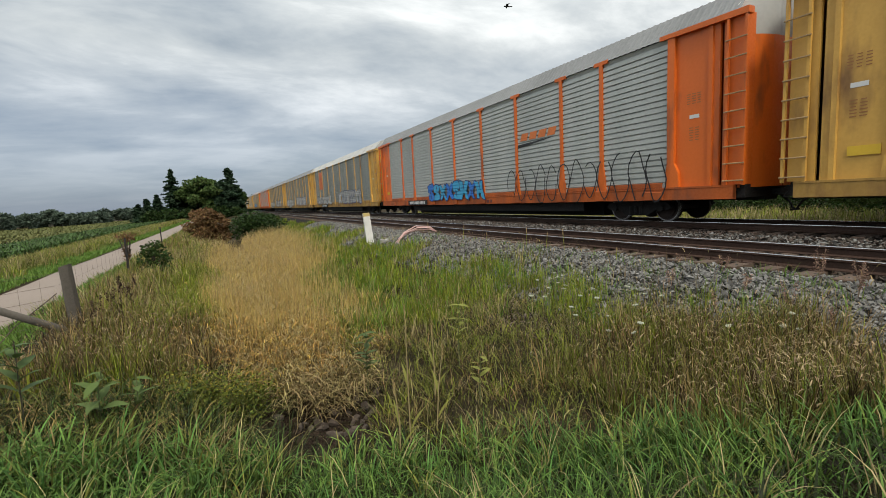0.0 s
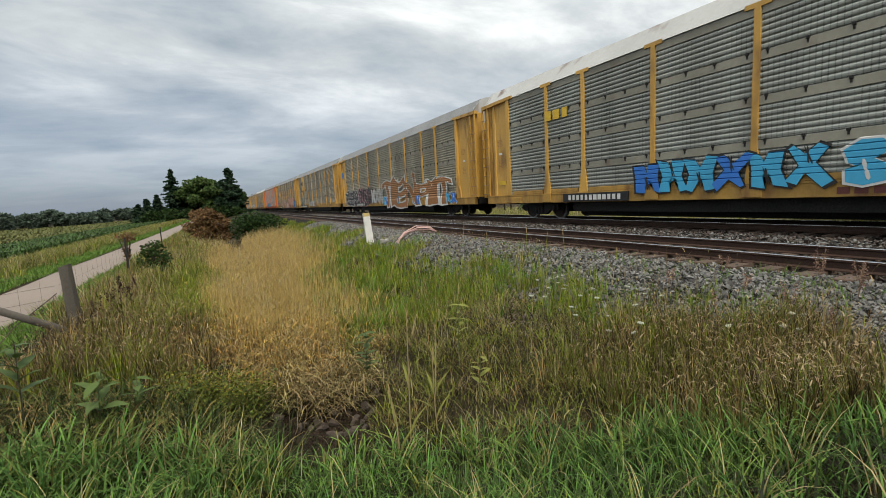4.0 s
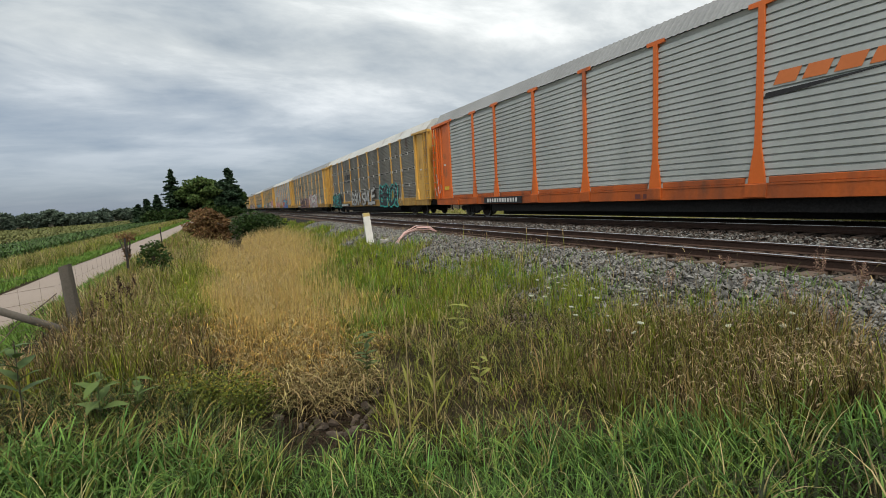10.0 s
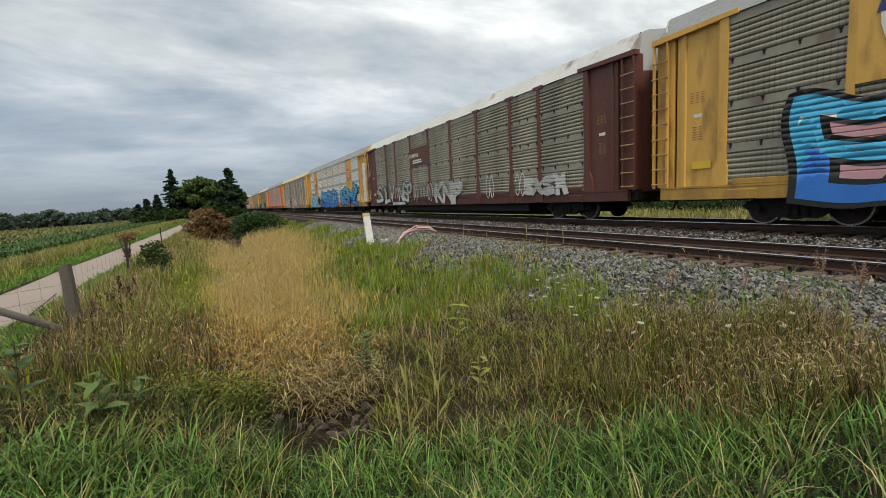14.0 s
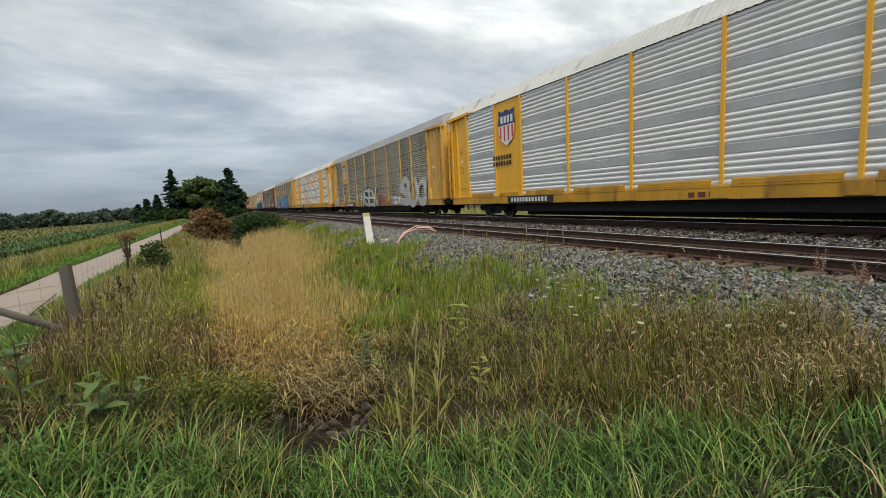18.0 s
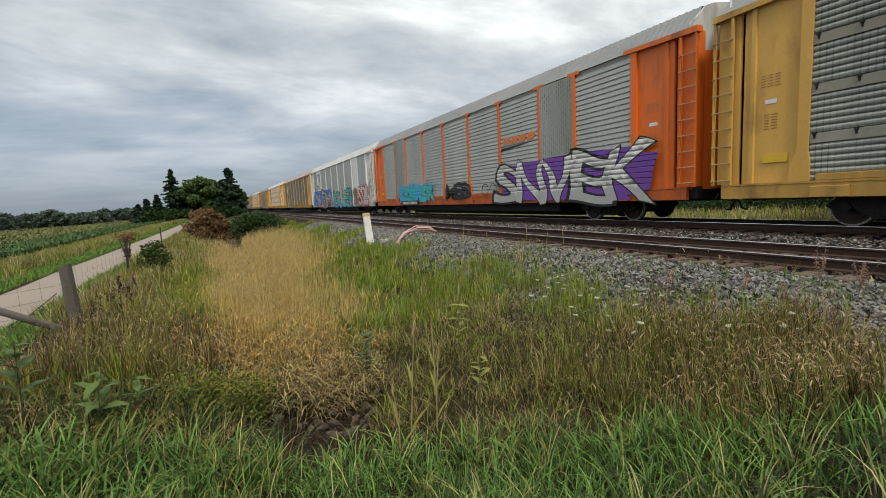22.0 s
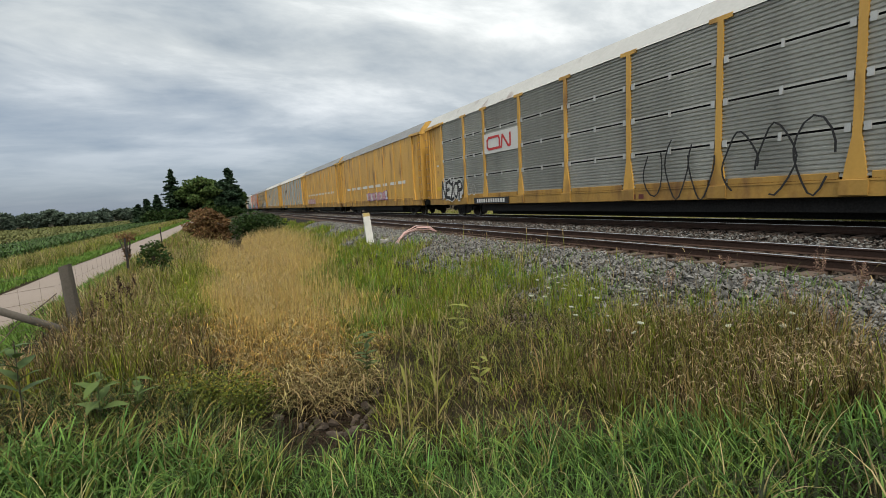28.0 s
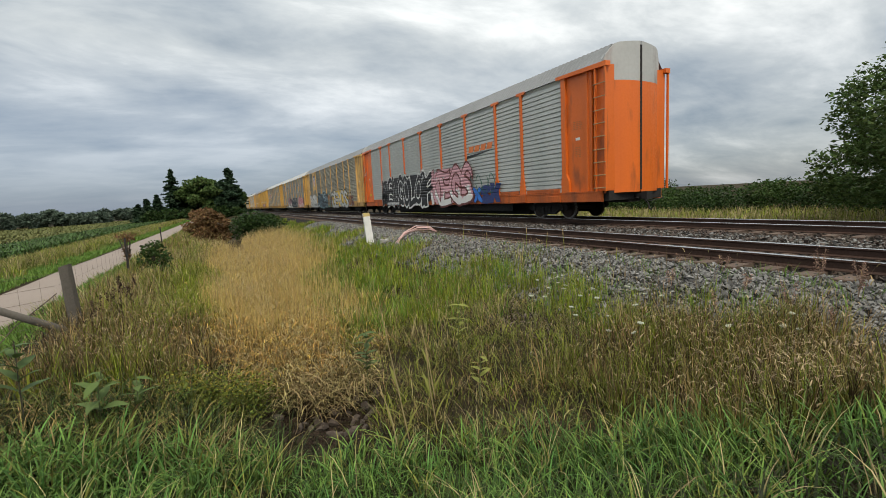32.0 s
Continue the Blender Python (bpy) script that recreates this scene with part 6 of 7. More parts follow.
    t = blades("golden_stand", x, y, U(0.35, 0.85, len(x)), U(0.0025, 0.005, len(x)), r, G_BROWN, "dry stems of the golden stand over the ditch", 0.15, 0.3, 3, a=a)
    root = np.stack([x, y, land(x, y)], -1)
    for q in range(3):
        s = r.random(len(t)) < 0.5
        f = U(0.3, 1.0, s.sum())[:, None]
        nods("golden_leaves", root[s] + (t[s] - root[s]) * f, r, (G_GOLD, G_GOLD, G_STRAW)[q], "golden withered leaves curling from the dry stems", (0.08, 0.18), (0.005, 0.009), 2.4)
    # pale reed leaves that hang over the hole
    n = 1100
    x, y = U(0.45, 1.75, n), U(5.8, 6.55, n)
    blades("hanging_reeds", x, y, U(0.14, 0.34, n), U(0.005, 0.010, n), r, leafmat("pale_withered_reed", (0.320, 0.248, 0.112), 0.6), "long pale reed leaves hanging over the rocks", 0.45, 1.9, 5, z=land(x, y) + U(0.02, 0.42, n), a=r.normal(-1.5, 0.8, n))

    # upright yellow-green grass at the foot of the ballast, in drifts
    def verge(x, y):
        drift = smooth(patchy(x, y, 1.1, 3), 0.30, 0.62)
        edge = 6.3 + 0.35 * np.sin(y * 0.9) + 0.25 * np.sin(2.3 * y)
        side = np.maximum(smooth(y - 0.0, 6.2, 7.6), smooth(x, 4.7, 5.3) * smooth(y, 2.6, 3.2))
        return smooth(x - (2.6 + 0.035 * y), 0, 0.7) * smooth(edge - x, -0.15, 0.5) * side * (0.35 + 0.65 * drift)
    x, y, a, k = tufts(8500, 12, 0.10, (2.2, 6.9, 2.2, 60), r, 1.9, verge)
    d = np.hypot(x, y)
    for mat, lo, hi, lab in ((G_MID, 0, 0.62, "bright yellow-green"), (G_FRESH, 0.62, 0.88, "fresh green"), (G_STRAW, 0.88, 1.0, "straw-coloured")):
        m = (k >= lo) & (k < hi)
        blades("verge_grass", x[m], y[m], U(0.18, 0.5, m.sum()), U(0.0028, 0.0058, m.sum()) * (d[m] / 6) ** 0.7, r, mat, lab + " upright grass at the foot of the ballast", 0.13, 0.35, 3, a=a[m], z=np.maximum(land(x[m], y[m]), np.interp(x[m], BX, BZ, left=-9)))

    # short grass along both sides of the lane, and the rough strip before the corn
    def lane_side(x, y):
        return smooth(-2.7 - x + 0.009 * y, 0, 0.5) * smooth(x + 4.0 - 0.009 * y, 0, 0.15) + smooth(-5.95 + 0.01 * y - x, 0, 0.15) * smooth(x + 8.2 - 0.01 * y, 0, 0.5)
    x, y = sow(170000, -8.4, -2.4, 6, 110, r, 1.8, lane_side)
    d = np.hypot(x, y)
    blades("lane_side_grass", x, y, U(0.07, 0.24, len(x)), U(0.004, 0.008, len(x)) * (d / 8) ** 0.8, r, leafmat("lane_side_green", (0.120, 0.208, 0.036), 0.35, 0.2), "short green grass along the gravel lane", 0.35, 0.6, 3)
    x, y, a, k = tufts(7000, 13, 0.16, (-13.5, -6.3, 8, 110), r, 1.6, lambda x, y: smooth(-6.7 + 0.01 * y - x, 0, 0.7) * smooth(x + 13.6, 0, 0.8))
    d = np.hypot(x, y)
    for mat, lo, hi, lab in ((G_STRAW, 0, 0.24, "straw-coloured grass"), (G_DULL, 0.24, 0.74, "dull green weeds"), (G_MID, 0.74, 0.9, "yellow-green weeds"), (G_BROWN, 0.9, 1.0, "brown weeds")):
        m = (k >= lo) & (k < hi)
        t = blades("field_edge_growth", x[m], y[m], U(0.25, 0.8, m.sum()), U(0.003, 0.006, m.sum()) * (d[m] / 8) ** 0.6, r, mat, lab + " at the edge of the corn field", 0.2, 0.55, 3, a=a[m])
    # corn in rows
    xs, ys = [], []
    for row in range(15):
        xr = -13.0 - 0.76 * row
        yy = np.arange(10 + row * 0.5, 230, 0.22 + 0.004 * row)
        yy = yy[r.random(len(yy)) < np.clip(40.0 / (yy + 0.5), 0.1, 1.0)]
        xs.append(np.full(len(yy), xr) + r.normal(0, 0.05, len(yy)))
        ys.append(yy)
    x, y = np.concatenate(xs), np.concatenate(ys)
    ok = x > -0.43 * y - 4
    x, y = x[ok], y[ok]
    x, y = np.repeat(x, 7), np.repeat(y, 7)
    d = np.hypot(x, y)
    zb = land(x, y) + np.tile(np.array([0.05, 0.15, 0.3, 0.4, 0.5, 0.6, 0.65]), len(x) // 7)
    blades("corn_field", x, y, U(0.35, 0.6, len(x)), 0.030 * (d / 25) ** 0.6, r, G_CORN, "rows of dark green corn plants in a field", 0.5, 1.3, 4, z=zb, category="corn")
    # far field cover
    x, y = sow(60000, -230, -18, 60, 440, r, 1.1, lambda x, y: smooth(-25 - x, 0, 2))
    d = np.hypot(x, y)
    blades("far_field", x, y, U(0.4, 0.8, len(x)), 0.16 * (d / 100), r, G_FIELD, "pale green crop covering the far field", 0.4, 0.6, 2, category="crop")
    # grass beyond the tracks
    x, y = sow(26000, 17.4, 36, 2, 60, r, 1.3)
    d = np.hypot(x, y)
    sel = r.random(len(x)) < 0.55
    blades("far_verge_grass", x[sel], y[sel], U(0.3, 0.9, sel.sum()), U(0.008, 0.014, sel.sum()) * (d[sel] / 22) ** 0.6, r, G_STRAW, "dry yellowed grass beyond the tracks", 0.2, 0.4, 3)
    blades("far_verge_weeds", x[~sel], y[~sel], U(0.3, 0.8, (~sel).sum()), U(0.010, 0.018, (~sel).sum()) * (d[~sel] / 22) ** 0.6, r, G_MID, "green weeds beyond the tracks", 0.25, 0.5, 3)
    # sparse stalks in the ballast beside the near rail
    x = np.concatenate([U(6.0, 7.6, 300), U(5.4, 6.9, 1100)])
    y = np.concatenate([U(1.5, 26, 300), U(1.0, 14, 1100)])
    t = blades("ballast_weeds", x, y, U(0.15, 0.5, len(x)), np.full(len(x), 0.003), r, G_SEED, "sparse dry weeds growing in the ballast", 0.15, 0.4, 3, z=np.interp(x, BX, BZ))
    nods("ballast_weed_heads", t[:500], r, G_SEEDTAN, "dry seed heads of weeds in the ballast", (0.05, 0.12), (0.004, 0.008), 1.0)
    x, y, a, k = tufts(150, 9, 0.05, (6.0, 7.5, 1.8, 16), r, 1.2)
    blades("ballast_tufts", x, y, U(0.1, 0.3, len(x)), U(0.003, 0.005, len(x)), r, G_FRESH, "small green tufts growing in the ballast", 0.3, 0.5, 3, a=a, z=np.interp(x, BX, BZ))


build_grass()


# ---------------------------------------------------------------- trees and bushes
BARK = surf("grey_brown_bark", (0.085, 0.065, 0.05), 0.95, var=0.5, scale=3, grain=20, bump=0.6, bumpd=0.03)
LEAF = {
    "deciduous": leafmat("deciduous_leaf", (0.048, 0.084, 0.022), 0.5, 0.25),
    "light": leafmat("light_tree_leaf", (0.080, 0.124, 0.036), 0.5, 0.3),
    "spruce": leafmat("spruce_needles", (0.030, 0.056, 0.028), 0.45, 0.05),
    # paler and bluer: the haze of distance is mixed into this colour
    "far": leafmat("far_hazed_leaf", (0.080, 0.110, 0.078), 0.35, 0.1),
    "red": leafmat("reddish_bush_leaf", (0.185, 0.112, 0.050), 0.45, 0.2),
    "bush": leafmat("dark_bush_leaf", (0.032, 0.060, 0.016), 0.5, 0.2),
    "weed": leafmat("milkweed_leaf", (0.096, 0.152, 0.044), 0.3, 0.3),
}


def leaf_cloud(name, P, size, rnd, material, flat=0.6):
    """Small bent leaves, two triangles each, round the points P."""
    n = len(P)
    a = rnd.normal(0, 1, (n, 3))
    a[:, 2] *= flat
    a /= np.linalg.norm(a, axis=1)[:, None]
    b = np.cross(a, rnd.normal(0, 1, (n, 3)))
    b /= np.linalg.norm(b, axis=1)[:, None] + 1e-9
    s = (size * rnd.uniform(0.6, 1.4, n))[:, None]
    V = np.stack([P - a * s, P + b * s * 0.45, P + a * s, P - b * s * 0.45 + np.array([0, 0, -0.15]) * s], 1)
    T = np.array([(0, 1, 3), (1, 2, 3)])[None] + 4 * np.arange(n)[:, None, None]
    return fast_mesh(name, V.reshape(-1, 3), T.reshape(-1, 3), material)


def lobes_points(lobes, n, rnd):
    """Points through the outer part of several ellipsoids (cx, cy, cz, rx, ry, rz)."""
    L = np.array(lobes)
    vol = L[:, 3] * L[:, 4] * L[:, 5]
    k = rnd.choice(len(L), n, p=vol / vol.sum())
    d = rnd.normal(0, 1, (n, 3))
    d /= np.linalg.norm(d, axis=1)[:, None]
    rad = rnd.uniform(0.45, 1.0, n) ** 0.6 * (1 + 0.18 * np.sin(7 * d[:, 0] + k) * np.sin(6 * d[:, 2] + 2 * k))
    return L[k, :3] + d * L[k, 3:] * rad[:, None]


def broad_tree(name, label, m, height, spread, leaves, size, seed, leaf="deciduous", trunk=0.35, group="", droop=0.0, low=0.3):
    t = thing(name, label, "bush" if "bush" in name else "tree", m, group)
    rnd, rr = np.random.default_rng(seed), random.Random(seed)
    b = Build()
    rad = max(0.04, height * 0.018)
    b.tube([(0, 0, -0.3), (rr.uniform(-1, 1) * rad * 2, 0, height * 0.3), (rr.uniform(-1, 1) * rad * 3, rad, height * 0.62)], rad, 7, rad * 0.5)
    lobes = []
    for k in range(11):
        a = 2 * math.pi * (k * 0.381) + rr.uniform(-0.3, 0.3)
        h = height * (low + (0.94 - low) * ((k + 0.5) / 11) ** 0.8)
        reach = spread * (0.72 * math.sin(math.pi * min(1, 0.22 + 0.72 * (h / height - low) / (1 - low))) + 0.1) * rr.uniform(0.75, 1.15)
        c = (math.cos(a) * reach, math.sin(a) * reach, h)
        b.tube([(0, 0, h * trunk + height * 0.04), (c[0] * 0.5, c[1] * 0.5, h * 0.72), c], rad * 0.45, 5, rad * 0.1)
        s = spread * (rr.uniform(0.45, 0.62) if "bush" in name else rr.uniform(0.32, 0.5))
        lobes.append((c[0], c[1], c[2] - droop * s, s, s, s * rr.uniform(0.6, 0.85)))
    lobes.append((0, 0, height * 0.86, spread * 0.32, spread * 0.32, height * 0.13))
    lobes.append((0, 0, height * 0.55, spread * 0.5, spread * 0.5, height * 0.25))
    part("trunk", b.mesh("trunk", BARK, True), t)
    tagged(part("crown", leaf_cloud("crown", lobes_points(lobes, leaves, rnd), size, rnd, LEAF[leaf]), t), kind="stuff")
    return t


def spruce(name, label, m, height, spread, seed, leaves=2600, size=0.35):
    t = thing(name, label, "tree", m, "trees at the farmstead")
    rnd, rr = np.random.default_rng(seed), random.Random(seed)
    part("trunk", Build().tube([(0, 0, -0.3), (0.1, 0, height * 0.5), (0, 0, height)], height * 0.016, 6, 0.03).mesh("trunk", BARK, True), t)
    P = []
    n_w = 24
    for k in range(n_w):
        z = height * (0.07 + 0.91 * k / n_w)
        reach = spread * (1 - k / n_w) ** 0.9 * rr.uniform(0.6, 1.15) + 0.2
        for j in range(9):
            a = rr.uniform(0, 6.28)
            if rr.random() < 0.15:
                continue
            rr2 = reach * rr.uniform(0.55, 1.15)
            zj = z + rr.uniform(-0.5, 0.5) * height * 0.04
            u = rnd.random(max(5, int(leaves / n_w / 9)))
            side = rnd.normal(0, 0.14 * rr2 + 0.05, len(u)) * (1.1 - u)
            P.append(np.stack([np.cos(a) * u * rr2 - np.sin(a) * side, np.sin(a) * u * rr2 + np.cos(a) * side, zj - 0.30 * rr2 * u + 0.16 * rr2 * u ** 3 + rnd.normal(0, 0.06, len(u))], -1))
    tagged(part("crown", leaf_cloud("crown", np.concatenate(P), size, rnd, LEAF["spruce"], 0.4), t), kind="stuff")
    return t


def on(x, y, dz=0.0, rz=0.0):
    return pose(x, y, float(land(x, y)) + dz, 0, 0, rz)


spruce("spruce_tree", "tall dark spruce standing over the farmstead trees", pose(-11.0, 150, -2.2), 15.8, 5.6, 3, 8000, 0.42)
spruce("spruce_tree", "tall dark spruce with a broken flat top", pose(4.0, 152, -2.6), 16.6, 7.4, 4, 11000, 0.45)
for k, (x, y, h, s) in enumerate(((-17.5, 149, 6.6, 3.0), (-15.0, 150, 7.8, 3.2), (-20.0, 152, 5.2, 2.8))):
    spruce("spruce_tree", "small dark spruce at the edge of the farmstead", pose(x, y, -1.6), h, s, 20 + k, 3200, 0.45)
for k, (x, y, h, s, lf) in enumerate(((-4.6, 148, 12.2, 4.8, "light"), (-1.5, 155, 11.6, 4.5, "deciduous"), (-8.0, 153, 10.2, 3.8, "deciduous"), (1.0, 149, 10.6, 3.8, "spruce"), (5.4, 156, 9.0, 3.2, "deciduous"))):
    broad_tree("farm_tree", "leafy tree in the dark farmstead clump", pose(x, y, -1.8), h, s * 1.1, 6500, 0.48, 40 + k, lf, group="trees at the farmstead")
for k, (x, y, h) in enumerate(((-16, 146, 3.0), (-12, 146, 3.2), (-8, 145, 2.8), (-3, 145, 3.2), (1, 145, 3.5), (5, 146, 3.0))):
    broad_tree("farm_bush", "dark bush under the farmstead trees", pose(x, y, -2.2), h + 0.6, 2.4, 900, 0.36, 60 + k, "bush", low=0.1, group="bushes at the farmstead")
rr = random.Random(8)
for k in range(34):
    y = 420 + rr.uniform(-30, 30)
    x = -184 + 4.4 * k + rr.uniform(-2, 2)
    broad_tree("far_tree", "green tree in the far tree line, haze mixed into its leaf colour", on(x, y), rr.uniform(9, 13.5) * (1.0 if k < 20 else 0.75), rr.uniform(5.5, 8), 1300, 0.9, 100 + k, "far", low=0.12, group="far tree line")
broad_tree("far_tree", "lone tree beside the far end of the line, haze mixed into its leaf colour", pose(33.5, 500, -1.5), 15, 6.5, 900, 1.0, 150, "far", low=0.15, group="far tree line")
# bushes beside the ditch and the lane
broad_tree("red_bush", "rounded rusty red bush beside the lane", on(-0.75, 34.0), 2.25, 1.15, 9000, 0.085, 71, "red", low=0.1)
broad_tree("green_bush", "low dark green bush beside the ditch", on(2.35, 38.5), 2.0, 1.6, 5600, 0.10, 73, "bush", low=0.1)
broad_tree("green_bush", "low dark green bush behind the ditch grass", on(3.7, 40.5), 1.5, 1.3, 3000, 0.10, 74, "bush", low=0.1)
broad_tree("fence_bush", "small green bush at the fence line", on(-1.95, 16.8), 1.1, 0.42, 1500, 0.05, 75, "deciduous", low=0.1)
broad_tree("fence_bush", "thin bush with brownish top behind the fence post", on(-2.62, 16.6), 1.42, 0.24, 330, 0.045, 76, "red", low=0.82)
# hedge and big tree beyond the tracks
for k in range(17):
    y = -6 + 2.9 * k + rr.uniform(-0.8, 0.8)
    broad_tree("hedge_bush", "dark green bush in the hedge beyond the tracks", pose(34 + rr.uniform(-1, 1.5), y, -1.1), rr.uniform(1.1, 2.3), rr.uniform(1.5, 2.4), 4800, 0.10, 200 + k, ("deciduous", "bush")[k % 2], low=0.08, group="hedge beyond the tracks")
big = broad_tree("roadside_tree", "large leafy tree with drooping branches beyond the tracks", pose(26.4, 5.3, -1.1), 9.0, 4.9, 60000, 0.10, 301, "light", low=0.22, droop=0.5)

# ---------------------------------------------------------------- fence, marker post, small plants
OLDWOOD = surf("weathered_post_wood", (0.10, 0.088, 0.072), 0.9, var=0.5, scale=4, grain=35, bump=0.6, streak=True, dark=(0.06, 0.05, 0.04))
WIRE = surf("rusty_fence_wire", (0.10, 0.075, 0.06), 0.7, 0.5, var=0.3)
DARKSTEEL = surf("dark_steel_post", (0.03, 0.026, 0.024), 0.7, 0.3, var=0.3)
CONCRETE = surf("white_painted_concrete", (0.70, 0.69, 0.65), 0.8, var=0.2, scale=3, grain=25, bump=0.3)
ROCK = surf("brown_ditch_rock", (0.085, 0.064, 0.048), 0.95, var=0.5, scale=5, grain=25, bump=0.6)
CABLE = surf("pinkish_cable", (0.52, 0.33, 0.30), 0.6, var=0.2)


def ring_post(x, y, r, z0, z1, rnd, n=14, levels=7, lean=(0.0, 0.0)):
    """A rough round timber, uneven along its length, with a slanting sawn top."""
    vs, fs = [], []
    ph = [rnd.uniform(0.9, 1.1) for _ in range(n)]
    for k in range(levels):
        u = k / (levels - 1)
        for j in range(n):
            a = 2 * math.pi * j / n
            rr = r * ph[j] * (1.06 - 0.10 * u) * rnd.uniform(0.97, 1.03)
            zz = z0 + (z1 - z0) * u + (0.03 * math.cos(a + 0.5) if k == levels - 1 else 0)
            vs.append((x + lean[0] * u + rr * math.cos(a), y + lean[1] * u + rr * math.sin(a), zz))
    for k in range(levels - 1):
        fs += [(k * n + j, k * n + (j + 1) % n, (k + 1) * n + (j + 1) % n, (k + 1) * n + j) for j in range(n)]
    fs += [tuple(range(n))[::-1], tuple((levels - 1) * n + j for j in range(n))]
    return vs, fs


def build_fence():
    rnd = random.Random(2)
    fe = thing("wire_fence", "old wire fence with a grey wooden corner post", "fence", pose(0, 0, 0))
    v, f = ring_post(-2.23, 9.13, 0.088, -1.2, 0.30, rnd, lean=(-0.07, 0.02))
    part("corner_post", mesh_of("corner_post", v, f, OLDWOOD), fe, "thick weathered round corner post")
    v, f = ring_post(-2.40, 9.10, 0.075, -1.2, -0.62, rnd, lean=(0.02, 0))
    part("post_stub", mesh_of("post_stub", v, f, OLDWOOD), fe, "rotten post stub at its foot")
    b = Build().tube([(-2.10, 9.0, -0.90), (-2.46, 8.8, -0.60), (-3.2, 8.4, -0.02)], 0.062, 10, 0.055)
    part("brace_rail", b.mesh("brace_rail", OLDWOOD, True), fe, "slanting weathered brace rail")
    for k in range(5):
        z = -0.62 + 0.2 * k
        b = Build().tube([(-2.44, 9.1, z + 0.02), (-3.3, 8.75, z - 0.03 + 0.01 * (k % 2)), (-4.6, 8.2, z)], 0.0022, 4)
        part("wire", b.mesh("wire", WIRE), fe)
        b = Build().tube([(-2.42, 9.2, z + 0.02), (-2.5, 12.6, z - 0.03), (-2.55, 15.9, z)], 0.0022, 4)
        part("wire", b.mesh("wire", WIRE), fe)
    stay = Build().tube([(0, 0, -0.64), (0, 0, 0.16)], 0.0016, 4).mesh("wire_stay", WIRE)
    for k in range(9):
        u = (k + 0.7) / 9
        part("wire_stay", stay, fe, loc=(-2.44 - 2.16 * u, 9.1 - 0.9 * u, 0))
    for k in range(14):
        part("wire_stay", stay, fe, loc=(-2.43 - 0.12 * k / 14, 9.4 + 6.4 * k / 14, 0))
    b = Build().tube([(-2.42, 9.05, 0.0 - 0.12), (-2.85, 8.6, -0.5), (-3.15, 8.1, -0.95)], 0.008, 5)
    part("twisted_wire", b.mesh("twisted_wire", WIRE), fe, "twisted anchor wire running down to the ground")
    for k, (x, y, h) in enumerate(((-2.52, 15.9, 1.25), (-2.85, 28.3, 1.2))):
        z = float(land(x, y))
        b = Build().plate([(-0.028, z - 0.2), (0.028, z - 0.2), (0.028, z + h), (-0.028, z + h)], -0.004, 0.004)
        b.box(0.0, 0.03, -0.005, 0.005, z - 0.2, z + h)
        part("steel_post", b.mesh("steel_post", DARKSTEEL), fe, "thin dark steel fence post", (x, y, 0), 1.2)


build_fence()


def build_marker():
    mk = thing("marker_post", "white concrete railway marker post leaning in the ballast", "marker post", pose(5.83, 18.55, -0.80, 0, -5, -28))
    b = Build()
    out = [(-0.15, 0), (0.15, 0), (0.145, 1.36), (0.13, 1.42), (-0.13, 1.42), (-0.145, 1.36)]
    b.plate(out, -0.06, 0.06)
    body = part("post_body", b.mesh("post_body", CONCRETE), mk, rz=math.radians(-62))
    part("yellow_top", Build().plate([(-0.148, 1.27), (0.148, 1.27), (0.135, 1.425), (-0.135, 1.425)], -0.064, 0.064).mesh("yellow_top", surf("faded_yellow_band", (0.55, 0.42, 0.16), 0.7, var=0.3)), mk, "faded yellow band", rz=math.radians(-62))
    part("dark_mark", Build().plate([(-0.02, 0.85), (0.03, 0.85), (0.03, 1.10), (-0.02, 1.10)], -0.066, -0.06).mesh("dark_mark", INK["grey"]), mk, rz=math.radians(-62))
    part("dark_mark", Build().plate([(-0.145, 0.62), (0.145, 0.62), (0.145, 0.635), (-0.145, 0.635)], -0.063, -0.06).mesh("joint_line", INK["grey"]), mk, rz=math.radians(-62))
    bl = thing("concrete_block", "low pale concrete block at the marker's foot", "block", pose(6.25, 17.6, -0.60, 0, 0, 30))
    part("block", Build().box(-0.24, 0.24, -0.2, 0.2, -0.15, 0.10, 0.03).mesh("block", surf("grey_concrete", (0.34, 0.33, 0.31), 0.9, var=0.3, scale=3, grain=25, bump=0.3)), bl)
    for k, (z, mid) in enumerate(((0.0, 0.28), (-0.08, 0.2), (0.05, 0.34))):
        cb = thing("cable", "pinkish cable arching out of the ballast", "cable", pose(0, 0, 0), "loose cables at the marker")
        pts = [(6.15, 16.2 + 0.1 * k, -0.62), (6.6, 16.5, -0.42 + mid * 0.6), (7.2, 16.5 + 0.1 * k, -0.34 + mid), (7.7, 16.4, -0.30 + mid * 0.75), (7.95, 16.3, -0.26)]
        part("cable_run", Build().tube(pts, 0.028, 6).mesh("cable_run", CABLE, True), cb)


build_marker()


def rock_mesh(seed, sx, sy, sz):
    """An angular broken rock: the hull of a few scattered points."""
    rnd = random.Random(seed + 900)
    bm = bmesh.new()
    for k in range(13):
        d = Vector((rnd.gauss(0, 1), rnd.gauss(0, 1), rnd.gauss(0, 1))).normalized() * rnd.uniform(0.85, 1.1)
        bm.verts.new((d.x * sx, d.y * sy, d.z * sz))
    bmesh.ops.convex_hull(bm, input=bm.verts)
    me = bpy.data.meshes.new("rock")
    bm.to_mesh(me)
    bm.free()
    me.materials.append(ROCK)
    return me


